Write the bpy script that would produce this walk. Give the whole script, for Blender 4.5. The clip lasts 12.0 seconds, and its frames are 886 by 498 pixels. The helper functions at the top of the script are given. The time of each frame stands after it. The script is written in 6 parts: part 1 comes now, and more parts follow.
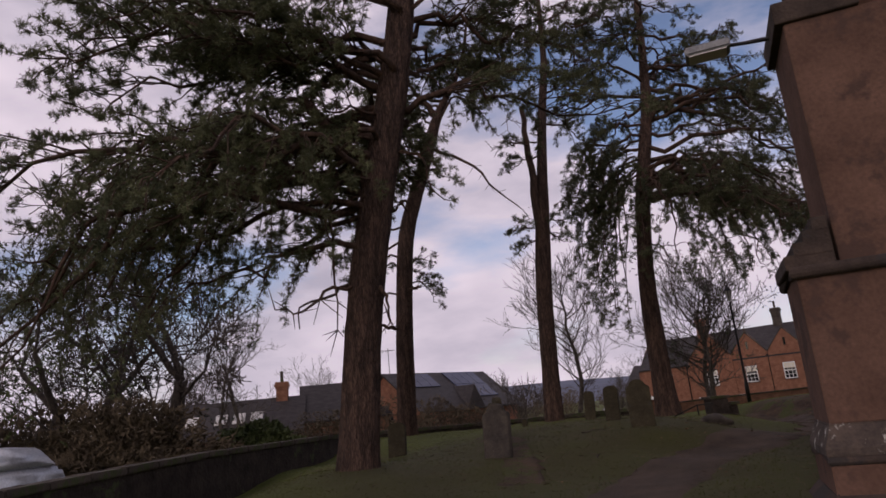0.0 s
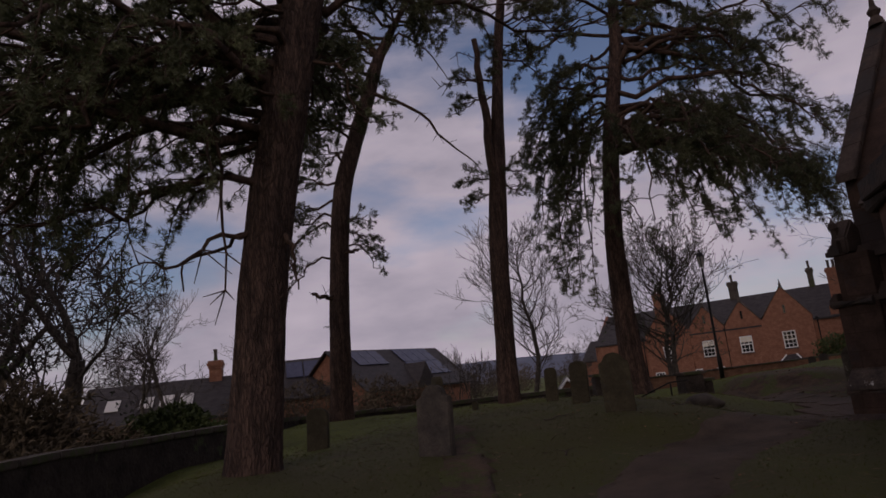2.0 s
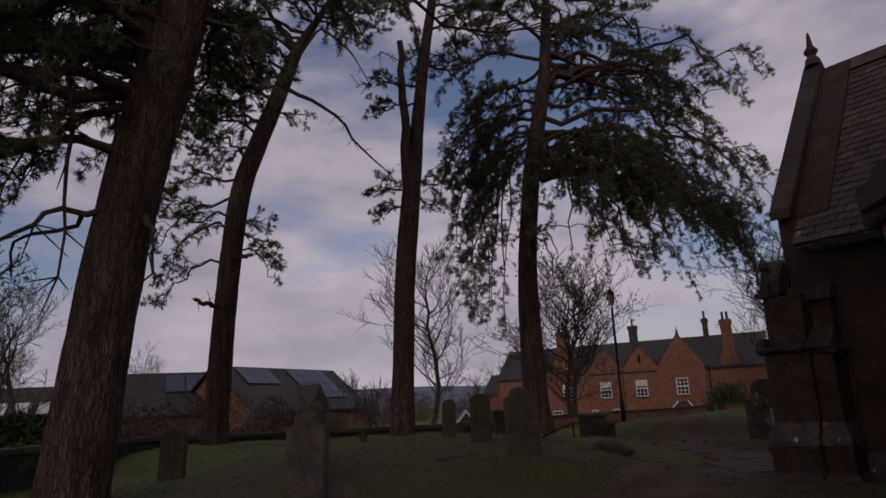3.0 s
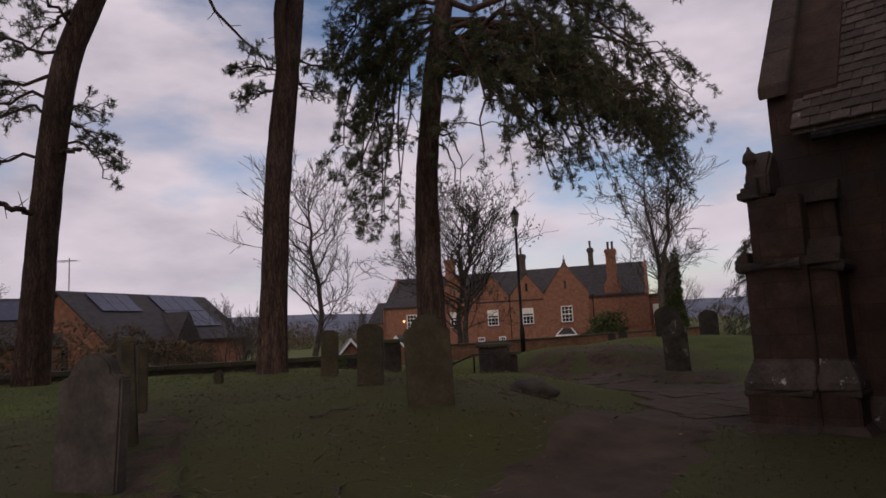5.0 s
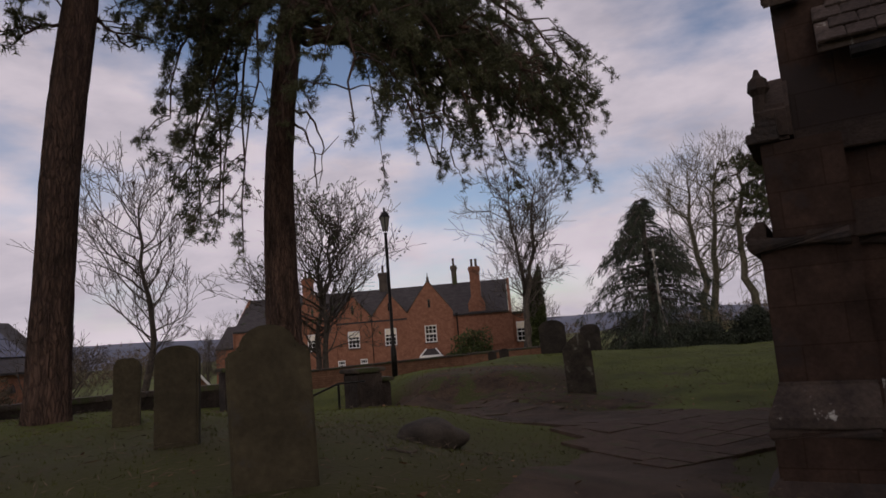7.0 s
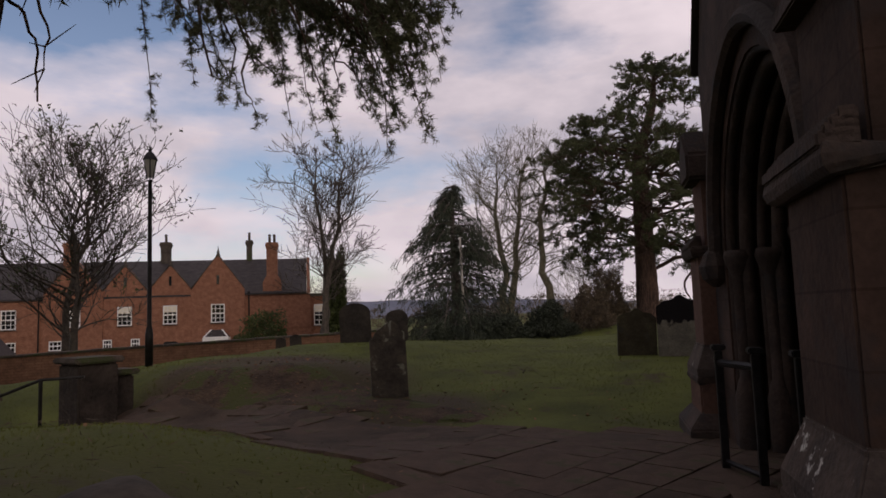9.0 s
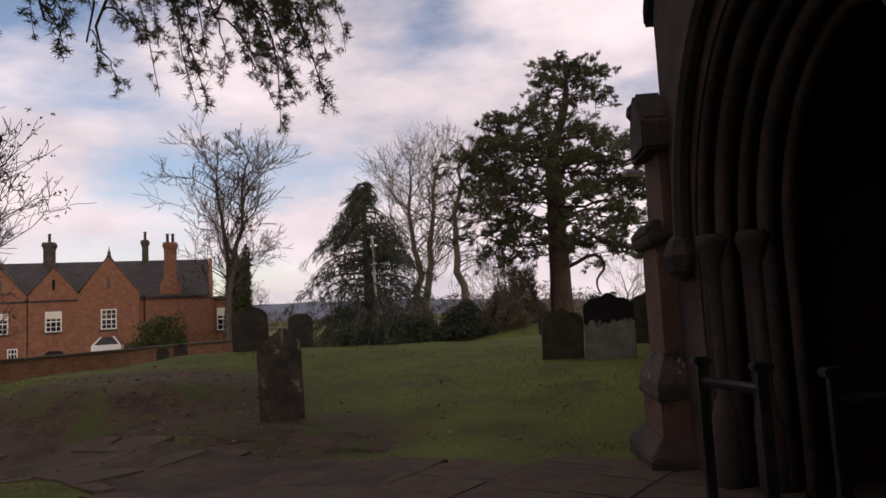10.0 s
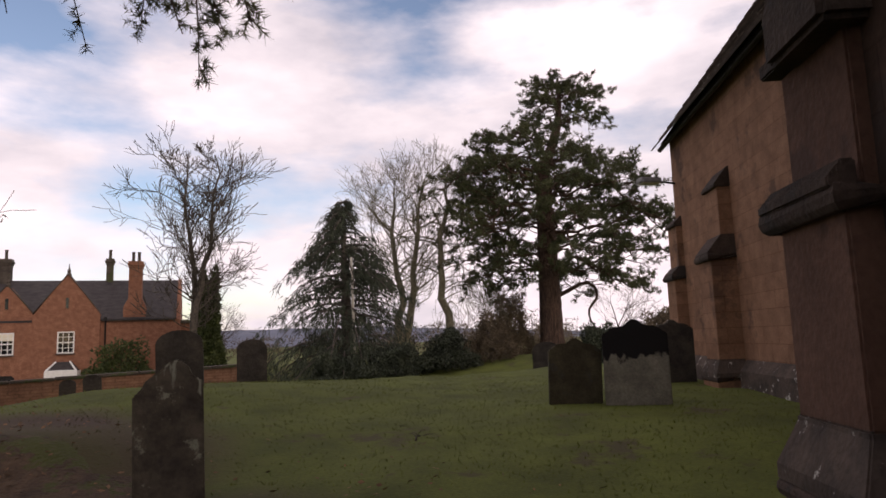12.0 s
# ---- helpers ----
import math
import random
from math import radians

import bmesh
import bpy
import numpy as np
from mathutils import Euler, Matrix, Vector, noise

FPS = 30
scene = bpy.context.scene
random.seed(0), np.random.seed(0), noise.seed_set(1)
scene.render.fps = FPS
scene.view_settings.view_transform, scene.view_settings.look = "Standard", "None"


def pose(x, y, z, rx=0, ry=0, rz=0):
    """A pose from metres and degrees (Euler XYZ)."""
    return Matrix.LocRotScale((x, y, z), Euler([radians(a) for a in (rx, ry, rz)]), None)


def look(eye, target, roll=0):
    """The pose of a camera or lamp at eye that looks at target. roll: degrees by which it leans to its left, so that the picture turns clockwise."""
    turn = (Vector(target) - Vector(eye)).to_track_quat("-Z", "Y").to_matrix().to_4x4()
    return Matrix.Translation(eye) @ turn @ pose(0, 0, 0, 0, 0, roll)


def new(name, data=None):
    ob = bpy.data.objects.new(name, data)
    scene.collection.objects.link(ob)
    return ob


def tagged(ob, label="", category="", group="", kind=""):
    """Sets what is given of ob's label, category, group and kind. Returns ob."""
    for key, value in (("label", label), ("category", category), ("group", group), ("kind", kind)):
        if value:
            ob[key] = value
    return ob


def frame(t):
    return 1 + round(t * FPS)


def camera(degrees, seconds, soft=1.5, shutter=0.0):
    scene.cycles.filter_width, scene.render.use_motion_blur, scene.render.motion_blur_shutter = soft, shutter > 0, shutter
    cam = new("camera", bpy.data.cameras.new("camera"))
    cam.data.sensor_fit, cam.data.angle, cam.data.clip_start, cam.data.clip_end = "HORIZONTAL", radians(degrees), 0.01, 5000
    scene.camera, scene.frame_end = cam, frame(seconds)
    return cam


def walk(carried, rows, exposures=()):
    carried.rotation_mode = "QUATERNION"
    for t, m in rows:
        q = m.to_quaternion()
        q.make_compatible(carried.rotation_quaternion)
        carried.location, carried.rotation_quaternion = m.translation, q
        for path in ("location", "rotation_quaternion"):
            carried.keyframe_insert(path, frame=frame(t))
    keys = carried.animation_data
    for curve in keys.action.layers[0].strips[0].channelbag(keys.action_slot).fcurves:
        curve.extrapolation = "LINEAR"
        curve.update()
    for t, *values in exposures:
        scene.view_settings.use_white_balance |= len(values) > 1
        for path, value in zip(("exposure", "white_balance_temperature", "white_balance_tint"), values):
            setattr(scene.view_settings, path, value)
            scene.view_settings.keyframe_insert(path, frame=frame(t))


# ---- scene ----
cam = camera(66.9, 12.0, soft=1.6)
# seconds, eye x y z, yaw, pitch, roll
PATH = [
    (0.0, -0.021, 0.029, 1.561, -1.35, 13.77, 5.55),
    (0.5, 0.111, 0.910, 1.524, -4.21, 12.03, 5.79),
    (1.0, 0.324, 1.861, 1.618, -4.27, 10.21, 6.37),
    (1.5, 0.465, 2.681, 1.629, -4.80, 10.90, 6.53),
    (2.0, 0.615, 3.439, 1.624, -5.01, 11.54, 6.16),
    (2.5, 0.816, 4.214, 1.651, -6.78, 13.29, 3.86),
    (3.0, 1.011, 4.997, 1.652, -13.47, 13.15, 2.69),
    (3.5, 1.252, 5.770, 1.695, -18.21, 10.05, 0.31),
    (5.5, 2.094, 8.820, 1.726, -25.20, 6.25, 4.30),
    (6.0, 2.426, 9.601, 1.727, -27.97, 6.68, 5.25),
    (6.5, 2.799, 10.307, 1.703, -31.35, 8.78, 5.99),
    (7.0, 3.116, 10.989, 1.693, -35.09, 7.76, 4.48),
    (9.0, 5.305, 13.426, 1.709, -52.18, 5.48, 2.05),
    (9.5, 5.975, 13.914, 1.691, -57.65, 4.42, 3.95),
    (10.0, 6.672, 14.303, 1.746, -59.46, 5.21, 2.98),
    (10.5, 7.318, 14.728, 1.790, -61.09, 6.13, 2.39),
    (11.0, 8.077, 15.095, 1.782, -60.95, 6.38, 1.93),
    (11.5, 8.702, 15.471, 1.752, -63.90, 7.14, 2.15),
    (12.0, 9.271, 15.762, 1.728, -60.85, 7.60, 2.01),
]
walk(cam, [(t, pose(x, y, z, 90 + pitch, roll, yaw)) for t, x, y, z, yaw, pitch, roll in PATH],
     exposures=[(0.0, -0.66, 6500, 28), (1.0, -1.0, 6500, 29), (2.5, -1.46, 6400, 29), (3.5, -1.18, 6400, 26), (5.5, -0.71, 6600, 22),
                (7.0, -0.81, 6600, 22), (9.0, -0.67, 6800, 23), (10.5, -0.19, 7000, 22), (12.0, -0.07, 7000, 22)])

# ---- world and light ----
world = bpy.data.worlds.new("sky")
scene.world = world
world.use_nodes = True
wn, wl = world.node_tree.nodes, world.node_tree.links
wn.clear()
SUN_EL, SUN_AZ = radians(24), radians(205)


def wnode(kind, **kw):
    n = wn.new(kind)
    for k, v in kw.items():
        n.inputs[k].default_value = v
    return n


sky = wn.new("ShaderNodeTexSky")
sky.sky_type, sky.sun_disc, sky.sun_elevation, sky.sun_rotation = "NISHITA", False, SUN_EL, SUN_AZ
coord = wn.new("ShaderNodeTexCoord")
stretch = wn.new("ShaderNodeMapping")
stretch.inputs["Scale"].default_value = (1.0, 1.0, 2.6)
stretch.inputs["Location"].default_value = (3.1, 0.4, 0.0)
wl.new(coord.outputs["Generated"], stretch.inputs["Vector"])
banks = wnode("ShaderNodeTexNoise", Scale=2.1, Detail=7.0, Roughness=0.52)
puffs = wnode("ShaderNodeTexNoise", Scale=3.6, Detail=6.0, Roughness=0.55)
wl.new(stretch.outputs[0], banks.inputs["Vector"])
wl.new(stretch.outputs[0], puffs.inputs["Vector"])
cover = wn.new("ShaderNodeValToRGB")
cover.color_ramp.elements[0].position, cover.color_ramp.elements[0].color = 0.36, (0, 0, 0, 1)
cover.color_ramp.elements[1].position, cover.color_ramp.elements[1].color = 0.50, (1, 1, 1, 1)
wl.new(banks.outputs["Fac"], cover.inputs["Fac"])
tone = wn.new("ShaderNodeValToRGB")
tone.color_ramp.elements[0].position, tone.color_ramp.elements[0].color = 0.30, (0.50, 0.50, 0.56, 1)
tone.color_ramp.elements[1].position, tone.color_ramp.elements[1].color = 0.68, (0.92, 0.87, 0.90, 1)
wl.new(puffs.outputs["Fac"], tone.inputs["Fac"])
clear_sky = wn.new("ShaderNodeBackground")
clear_sky.inputs["Strength"].default_value = 0.15
wl.new(sky.outputs[0], clear_sky.inputs["Color"])
clouds = wn.new("ShaderNodeBackground")
clouds.inputs["Strength"].default_value = 1.35
wl.new(tone.outputs[0], clouds.inputs["Color"])
blend = wn.new("ShaderNodeMixShader")
wl.new(cover.outputs[0], blend.inputs[0])
wl.new(clear_sky.outputs[0], blend.inputs[1])
wl.new(clouds.outputs[0], blend.inputs[2])
wout = wn.new("ShaderNodeOutputWorld")
wl.new(blend.outputs[0], wout.inputs["Surface"])

sun = new("sun", bpy.data.lights.new("sun", "SUN"))
sun.data.energy, sun.data.angle, sun.data.color = 0.7, radians(12), (1.0, 0.93, 0.84)
sun.matrix_world = look((0, 0, 60), (60 * math.sin(SUN_AZ) * -1, 60 * math.cos(SUN_AZ) * -1, 60 - 60 * math.tan(SUN_EL)))

# ---- materials ----


def surf(name, dark, light, scale=4.0, rough=0.85, bump=0.3, fine=40.0, spot=None, spot_scale=1.2, spot_cut=0.6, stretch=(1, 1, 1), vary=0.0,
         metal=0.0, bump_dist=0.02):
    """Two-scale noise colour, optional blotches of a third colour, bump from the fine noise."""
    m = bpy.data.materials.new(name)
    m.use_nodes = True
    nt, nl = m.node_tree.nodes, m.node_tree.links
    bsdf = nt["Principled BSDF"]
    tc = nt.new("ShaderNodeTexCoord")
    mp = nt.new("ShaderNodeMapping")
    mp.inputs["Scale"].default_value = stretch
    nl.new(tc.outputs["Object"], mp.inputs["Vector"])
    a = nt.new("ShaderNodeTexNoise")
    a.inputs["Scale"].default_value, a.inputs["Detail"].default_value, a.inputs["Roughness"].default_value = scale, 6, 0.65
    nl.new(mp.outputs[0], a.inputs["Vector"])
    ramp = nt.new("ShaderNodeValToRGB")
    ramp.color_ramp.elements[0].position, ramp.color_ramp.elements[1].position = 0.32, 0.68
    ramp.color_ramp.elements[0].color, ramp.color_ramp.elements[1].color = (*dark, 1), (*light, 1)
    nl.new(a.outputs["Fac"], ramp.inputs["Fac"])
    b = nt.new("ShaderNodeTexNoise")
    b.inputs["Scale"].default_value, b.inputs["Detail"].default_value = fine, 4
    nl.new(mp.outputs[0], b.inputs["Vector"])
    colour = ramp.outputs[0]
    grain = nt.new("ShaderNodeMix")
    grain.data_type, grain.blend_type = "RGBA", "OVERLAY"
    grain.inputs["Factor"].default_value = 0.35
    nl.new(colour, grain.inputs["A"])
    nl.new(b.outputs["Fac"], grain.inputs["B"])
    colour = grain.outputs["Result"]
    if spot:
        c = nt.new("ShaderNodeTexNoise")
        c.inputs["Scale"].default_value, c.inputs["Detail"].default_value, c.inputs["Roughness"].default_value = spot_scale, 5, 0.7
        nl.new(tc.outputs["Object"], c.inputs["Vector"])
        cut = nt.new("ShaderNodeValToRGB")
        cut.color_ramp.elements[0].position, cut.color_ramp.elements[1].position = spot_cut, spot_cut + 0.06
        nl.new(c.outputs["Fac"], cut.inputs["Fac"])
        mix = nt.new("ShaderNodeMix")
        mix.data_type = "RGBA"
        nl.new(cut.outputs[0], mix.inputs["Factor"])
        nl.new(colour, mix.inputs["A"])
        mix.inputs["B"].default_value = (*spot, 1)
        colour = mix.outputs["Result"]
    if vary:
        info = nt.new("ShaderNodeObjectInfo")
        geo = nt.new("ShaderNodeNewGeometry")
        add = nt.new("ShaderNodeMath")
        add.operation = "ADD"
        nl.new(info.outputs["Random"], add.inputs[0])
        nl.new(geo.outputs["Random Per Island"], add.inputs[1])
        rng = nt.new("ShaderNodeMapRange")
        rng.inputs["From Max"].default_value = 2.0
        rng.inputs["To Min"].default_value, rng.inputs["To Max"].default_value = 1 - vary, 1 + vary
        nl.new(add.outputs[0], rng.inputs["Value"])
        hsv = nt.new("ShaderNodeHueSaturation")
        nl.new(rng.outputs[0], hsv.inputs["Value"])
        nl.new(colour, hsv.inputs["Color"])
        colour = hsv.outputs[0]
    nl.new(colour, bsdf.inputs["Base Color"])
    bsdf.inputs["Roughness"].default_value, bsdf.inputs["Metallic"].default_value = rough, metal
    bsdf.inputs["Specular IOR Level"].default_value = 0.25
    if bump:
        bp = nt.new("ShaderNodeBump")
        bp.inputs["Strength"].default_value, bp.inputs["Distance"].default_value = bump, bump_dist
        nl.new(b.outputs["Fac"], bp.inputs["Height"])
        nl.new(bp.outputs[0], bsdf.inputs["Normal"])
    return m


def masonry(name, dark, light, mortar, width, height, gap=0.012, stain=(0.06, 0.05, 0.045), stain_cut=0.6, axes="XZ"):
    """Coursed brick or ashlar with stains, for walls too far off for single pieces."""
    m = surf(name, dark, light, 3.0, 0.9, 0.25, 30.0, spot=stain, spot_scale=0.7, spot_cut=stain_cut)
    nt, nl = m.node_tree.nodes, m.node_tree.links
    bsdf = nt["Principled BSDF"]
    old = bsdf.inputs["Base Color"].links[0].from_socket
    tc = nt.new("ShaderNodeTexCoord")
    sep = nt.new("ShaderNodeSeparateXYZ")
    comb = nt.new("ShaderNodeCombineXYZ")
    add = nt.new("ShaderNodeMath")
    add.operation = "ADD"
    nl.new(tc.outputs["Object"], sep.inputs[0])
    nl.new(sep.outputs["X"], add.inputs[0])
    nl.new(sep.outputs["Y"], add.inputs[1])
    nl.new(add.outputs[0], comb.inputs["X"])
    nl.new(sep.outputs["Z"], comb.inputs["Y"])
    br = nt.new("ShaderNodeTexBrick")
    br.inputs["Scale"].default_value = 1.0
    br.inputs["Brick Width"].default_value, br.inputs["Row Height"].default_value, br.inputs["Mortar Size"].default_value = width, height, gap
    br.inputs["Color1"].default_value, br.inputs["Color2"].default_value = (0.88, 0.88, 0.88, 1), (1.1, 1.1, 1.1, 1)
    br.inputs["Mortar"].default_value = (*mortar, 1)
    nl.new(comb.outputs[0], br.inputs["Vector"])
    mul = nt.new("ShaderNodeMix")
    mul.data_type, mul.blend_type = "RGBA", "MULTIPLY"
    mul.inputs["Factor"].default_value = 1.0
    nl.new(old, mul.inputs["A"])
    nl.new(br.outputs["Color"], mul.inputs["B"])
    nl.new(mul.outputs["Result"], bsdf.inputs["Base Color"])
    return m


M_GRASS = surf("turf", (0.053, 0.062, 0.011), (0.101, 0.118, 0.020), 0.9, 0.95, 0.5, 26.0, spot=(0.066, 0.056, 0.026), spot_scale=0.6, spot_cut=0.61, bump_dist=0.02)
M_BLADE = surf("grass_blade", (0.070, 0.082, 0.012), (0.138, 0.154, 0.026), 1.3, 0.8, 0.0, 8.0, vary=0.15)
def litter_and_shade(m, colour, x0, y0, reach, most=0.75):
    """Moss and needle litter over the grass; under the pines it also paints shade."""
    nt, nl = m.node_tree.nodes, m.node_tree.links
    bsdf = nt["Principled BSDF"]
    old = bsdf.inputs["Base Color"].links[0].from_socket
    tc = nt.new("ShaderNodeTexCoord")
    n = nt.new("ShaderNodeTexNoise")
    n.inputs["Scale"].default_value, n.inputs["Detail"].default_value = 0.9, 6
    nl.new(tc.outputs["Object"], n.inputs["Vector"])
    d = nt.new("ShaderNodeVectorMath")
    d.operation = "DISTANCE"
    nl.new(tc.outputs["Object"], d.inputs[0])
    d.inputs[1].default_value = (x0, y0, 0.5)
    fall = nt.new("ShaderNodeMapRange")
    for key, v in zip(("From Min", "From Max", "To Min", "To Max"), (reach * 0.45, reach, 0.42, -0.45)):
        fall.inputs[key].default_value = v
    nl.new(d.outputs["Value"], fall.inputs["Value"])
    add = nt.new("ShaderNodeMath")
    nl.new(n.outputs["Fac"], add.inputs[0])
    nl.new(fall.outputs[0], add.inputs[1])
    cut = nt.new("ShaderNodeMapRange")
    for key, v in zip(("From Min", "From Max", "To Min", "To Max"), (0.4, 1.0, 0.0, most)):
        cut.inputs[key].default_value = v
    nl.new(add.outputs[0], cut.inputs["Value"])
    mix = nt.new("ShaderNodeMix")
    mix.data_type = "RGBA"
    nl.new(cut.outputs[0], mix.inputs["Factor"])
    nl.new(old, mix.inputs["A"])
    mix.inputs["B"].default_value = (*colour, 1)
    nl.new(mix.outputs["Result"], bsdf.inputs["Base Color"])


# darker brown at the pines: litter, with their shade put into the colour
litter_and_shade(M_GRASS, (0.038, 0.029, 0.016), 4.0, 13.0, 11.5)
litter_and_shade(M_BLADE, (0.040, 0.037, 0.014), 4.0, 13.0, 11.5)
litter_and_shade(M_GRASS, (0.060, 0.039, 0.026), 13.0, 23.4, 3.9, 1.0)
litter_and_shade(M_BLADE, (0.055, 0.040, 0.022), 13.0, 23.4, 3.7, 0.9)
litter_and_shade(M_GRASS, (0.055, 0.037, 0.025), 12.9, 19.9, 1.9, 0.9)
M_SOIL = surf("leafy_soil", (0.035, 0.024, 0.017), (0.105, 0.068, 0.042), 2.5, 0.95, 0.9, 22.0, spot=(0.06, 0.066, 0.018), spot_scale=1.6, spot_cut=0.5, bump_dist=0.05)
M_LEAF_LITTER = surf("dead_leaf", (0.07, 0.035, 0.018), (0.24, 0.14, 0.075), 3.0, 0.9, 0.1, 9.0, vary=0.5)
M_PATH = surf("path_grit", (0.040, 0.028, 0.019), (0.088, 0.062, 0.043), 1.6, 0.93, 0.6, 60.0, spot=(0.05, 0.055, 0.025), spot_scale=0.9, spot_cut=0.62)
M_FLAG = surf("flagstone", (0.055, 0.036, 0.025), (0.104, 0.070, 0.048), 1.6, 0.9, 0.5, 40.0, spot=(0.062, 0.056, 0.028), spot_scale=1.3, spot_cut=0.56, vary=0.1)
M_BARK = surf("pine_bark", (0.040, 0.027, 0.021), (0.15, 0.095, 0.070), 3.0, 0.95, 1.0, 9.0, stretch=(2.6, 2.6, 0.45), bump_dist=0.08)


def plated_bark(m, scale):
    """Deep furrows between upright bark plates."""
    nt, nl = m.node_tree.nodes, m.node_tree.links
    bsdf = nt["Principled BSDF"]
    old = bsdf.inputs["Base Color"].links[0].from_socket
    tc = nt.new("ShaderNodeTexCoord")
    wob = nt.new("ShaderNodeTexNoise")
    wob.inputs["Scale"].default_value = 3.0
    nl.new(tc.outputs["Object"], wob.inputs["Vector"])
    mixv = nt.new("ShaderNodeMix")
    mixv.data_type = "VECTOR"
    mixv.inputs["Factor"].default_value = 0.12
    nl.new(tc.outputs["Object"], mixv.inputs["A"])
    nl.new(wob.outputs["Color"], mixv.inputs["B"])
    mp = nt.new("ShaderNodeMapping")
    mp.inputs["Scale"].default_value = (1, 1, 0.17)
    nl.new(mixv.outputs["Result"], mp.inputs["Vector"])
    vor = nt.new("ShaderNodeTexVoronoi")
    vor.feature = "DISTANCE_TO_EDGE"
    vor.inputs["Scale"].default_value = scale
    nl.new(mp.outputs[0], vor.inputs["Vector"])
    ramp = nt.new("ShaderNodeValToRGB")
    ramp.color_ramp.elements[0].position, ramp.color_ramp.elements[1].position = 0.02, 0.2
    ramp.color_ramp.elements[0].color, ramp.color_ramp.elements[1].color = (0.6, 0.58, 0.57, 1), (1.05, 1.03, 1.02, 1)
    nl.new(vor.outputs["Distance"], ramp.inputs["Fac"])
    mul = nt.new("ShaderNodeMix")
    mul.data_type, mul.blend_type = "RGBA", "MULTIPLY"
    mul.inputs["Factor"].default_value = 1.0
    nl.new(old, mul.inputs["A"])
    nl.new(ramp.outputs[0], mul.inputs["B"])
    nl.new(mul.outputs["Result"], bsdf.inputs["Base Color"])
    bp = nt.new("ShaderNodeBump")
    bp.inputs["Strength"].default_value, bp.inputs["Distance"].default_value = 0.8, 0.05
    nl.new(ramp.outputs[0], bp.inputs["Height"])
    nl.new(bsdf.inputs["Normal"].links[0].from_socket, bp.inputs["Normal"])
    nl.new(bp.outputs[0], bsdf.inputs["Normal"])


plated_bark(M_BARK, 24.0)
M_BARK_UP = surf("upper_pine_bark", (0.03, 0.02, 0.015), (0.10, 0.06, 0.04), 3.0, 0.95, 0.8, 12.0, stretch=(2, 2, 0.6), bump_dist=0.04)
M_TWIG_PALE = surf("pale_olive_bark", (0.085, 0.075, 0.050), (0.20, 0.18, 0.12), 5.0, 0.95, 0.3, 30.0)
M_TWIG = surf("bare_bark", (0.042, 0.035, 0.028), (0.115, 0.095, 0.075), 5.0, 0.95, 0.3, 30.0)
M_TWIG_DARK = surf("dark_bark", (0.04, 0.032, 0.028), (0.11, 0.09, 0.075), 5.0, 0.95, 0.3, 30.0)
M_NEEDLE = surf("pine_needles", (0.048, 0.057, 0.028), (0.132, 0.138, 0.064), 1.0, 0.7, 0.0, 5.0, vary=0.45)
M_NEEDLE_FAR = surf("sunlit_pine_needles", (0.030, 0.039, 0.016), (0.092, 0.100, 0.040), 0.6, 0.7, 0.0, 3.0, vary=0.45)
M_CEDAR = surf("cedar_needles", (0.022, 0.028, 0.019), (0.064, 0.076, 0.046), 0.8, 0.75, 0.0, 4.0, vary=0.4)
M_SHRUB = surf("shrub_leaves", (0.03, 0.045, 0.015), (0.09, 0.11, 0.035), 1.2, 0.7, 0.0, 6.0, vary=0.5)
M_BROWN = surf("winter_hedge", (0.049, 0.037, 0.025), (0.139, 0.107, 0.066), 1.2, 0.9, 0.0, 6.0, vary=0.4)
M_ASHLAR = masonry("red_sandstone", (0.185, 0.098, 0.058), (0.295, 0.163, 0.098), (0.72, 0.66, 0.6), 0.62, 0.29, 0.006, stain=(0.13, 0.075, 0.05), stain_cut=0.58)
# the same coursed sandstone in a much darker tone, for the porch
M_DARKSTONE = masonry("dark_sandstone", (0.034, 0.021, 0.015), (0.078, 0.046, 0.032), (0.72, 0.68, 0.64), 0.62, 0.29, 0.006, stain=(0.045, 0.034, 0.03), stain_cut=0.55)
M_WESTWALL = surf("stained_red_sandstone", (0.095, 0.052, 0.036), (0.165, 0.092, 0.064), 1.4, 0.93, 0.5, 22.0, spot=(0.085, 0.050, 0.038), spot_scale=0.9, spot_cut=0.56)
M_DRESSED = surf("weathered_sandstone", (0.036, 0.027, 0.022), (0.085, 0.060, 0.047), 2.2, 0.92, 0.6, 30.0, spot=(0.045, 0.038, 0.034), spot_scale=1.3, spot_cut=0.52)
M_LICHEN = surf("lichened_stone", (0.045, 0.036, 0.032), (0.12, 0.09, 0.07), 3.0, 0.95, 0.6, 30.0, spot=(0.55, 0.53, 0.47), spot_scale=5.5, spot_cut=0.60)
M_TILE = surf("stone_roof_tile", (0.045, 0.034, 0.029), (0.14, 0.105, 0.085), 2.0, 0.9, 0.5, 30.0, spot=(0.36, 0.34, 0.30), spot_scale=4.0, spot_cut=0.61, vary=0.6)
M_BRICK = masonry("red_brick", (0.205, 0.088, 0.052), (0.315, 0.150, 0.092), (0.80, 0.78, 0.74), 0.23, 0.077, 0.010, stain=(0.22, 0.10, 0.06), stain_cut=0.62)
M_BRICK_WALL = masonry("old_brick", (0.14, 0.07, 0.042), (0.26, 0.14, 0.085), (0.8, 0.78, 0.74), 0.23, 0.077, 0.010, stain=(0.07, 0.06, 0.04))
M_SLATE = surf("slate", (0.022, 0.018, 0.017), (0.055, 0.046, 0.043), 2.0, 0.6, 0.5, 14.0, stretch=(1, 1, 3), vary=0.15)
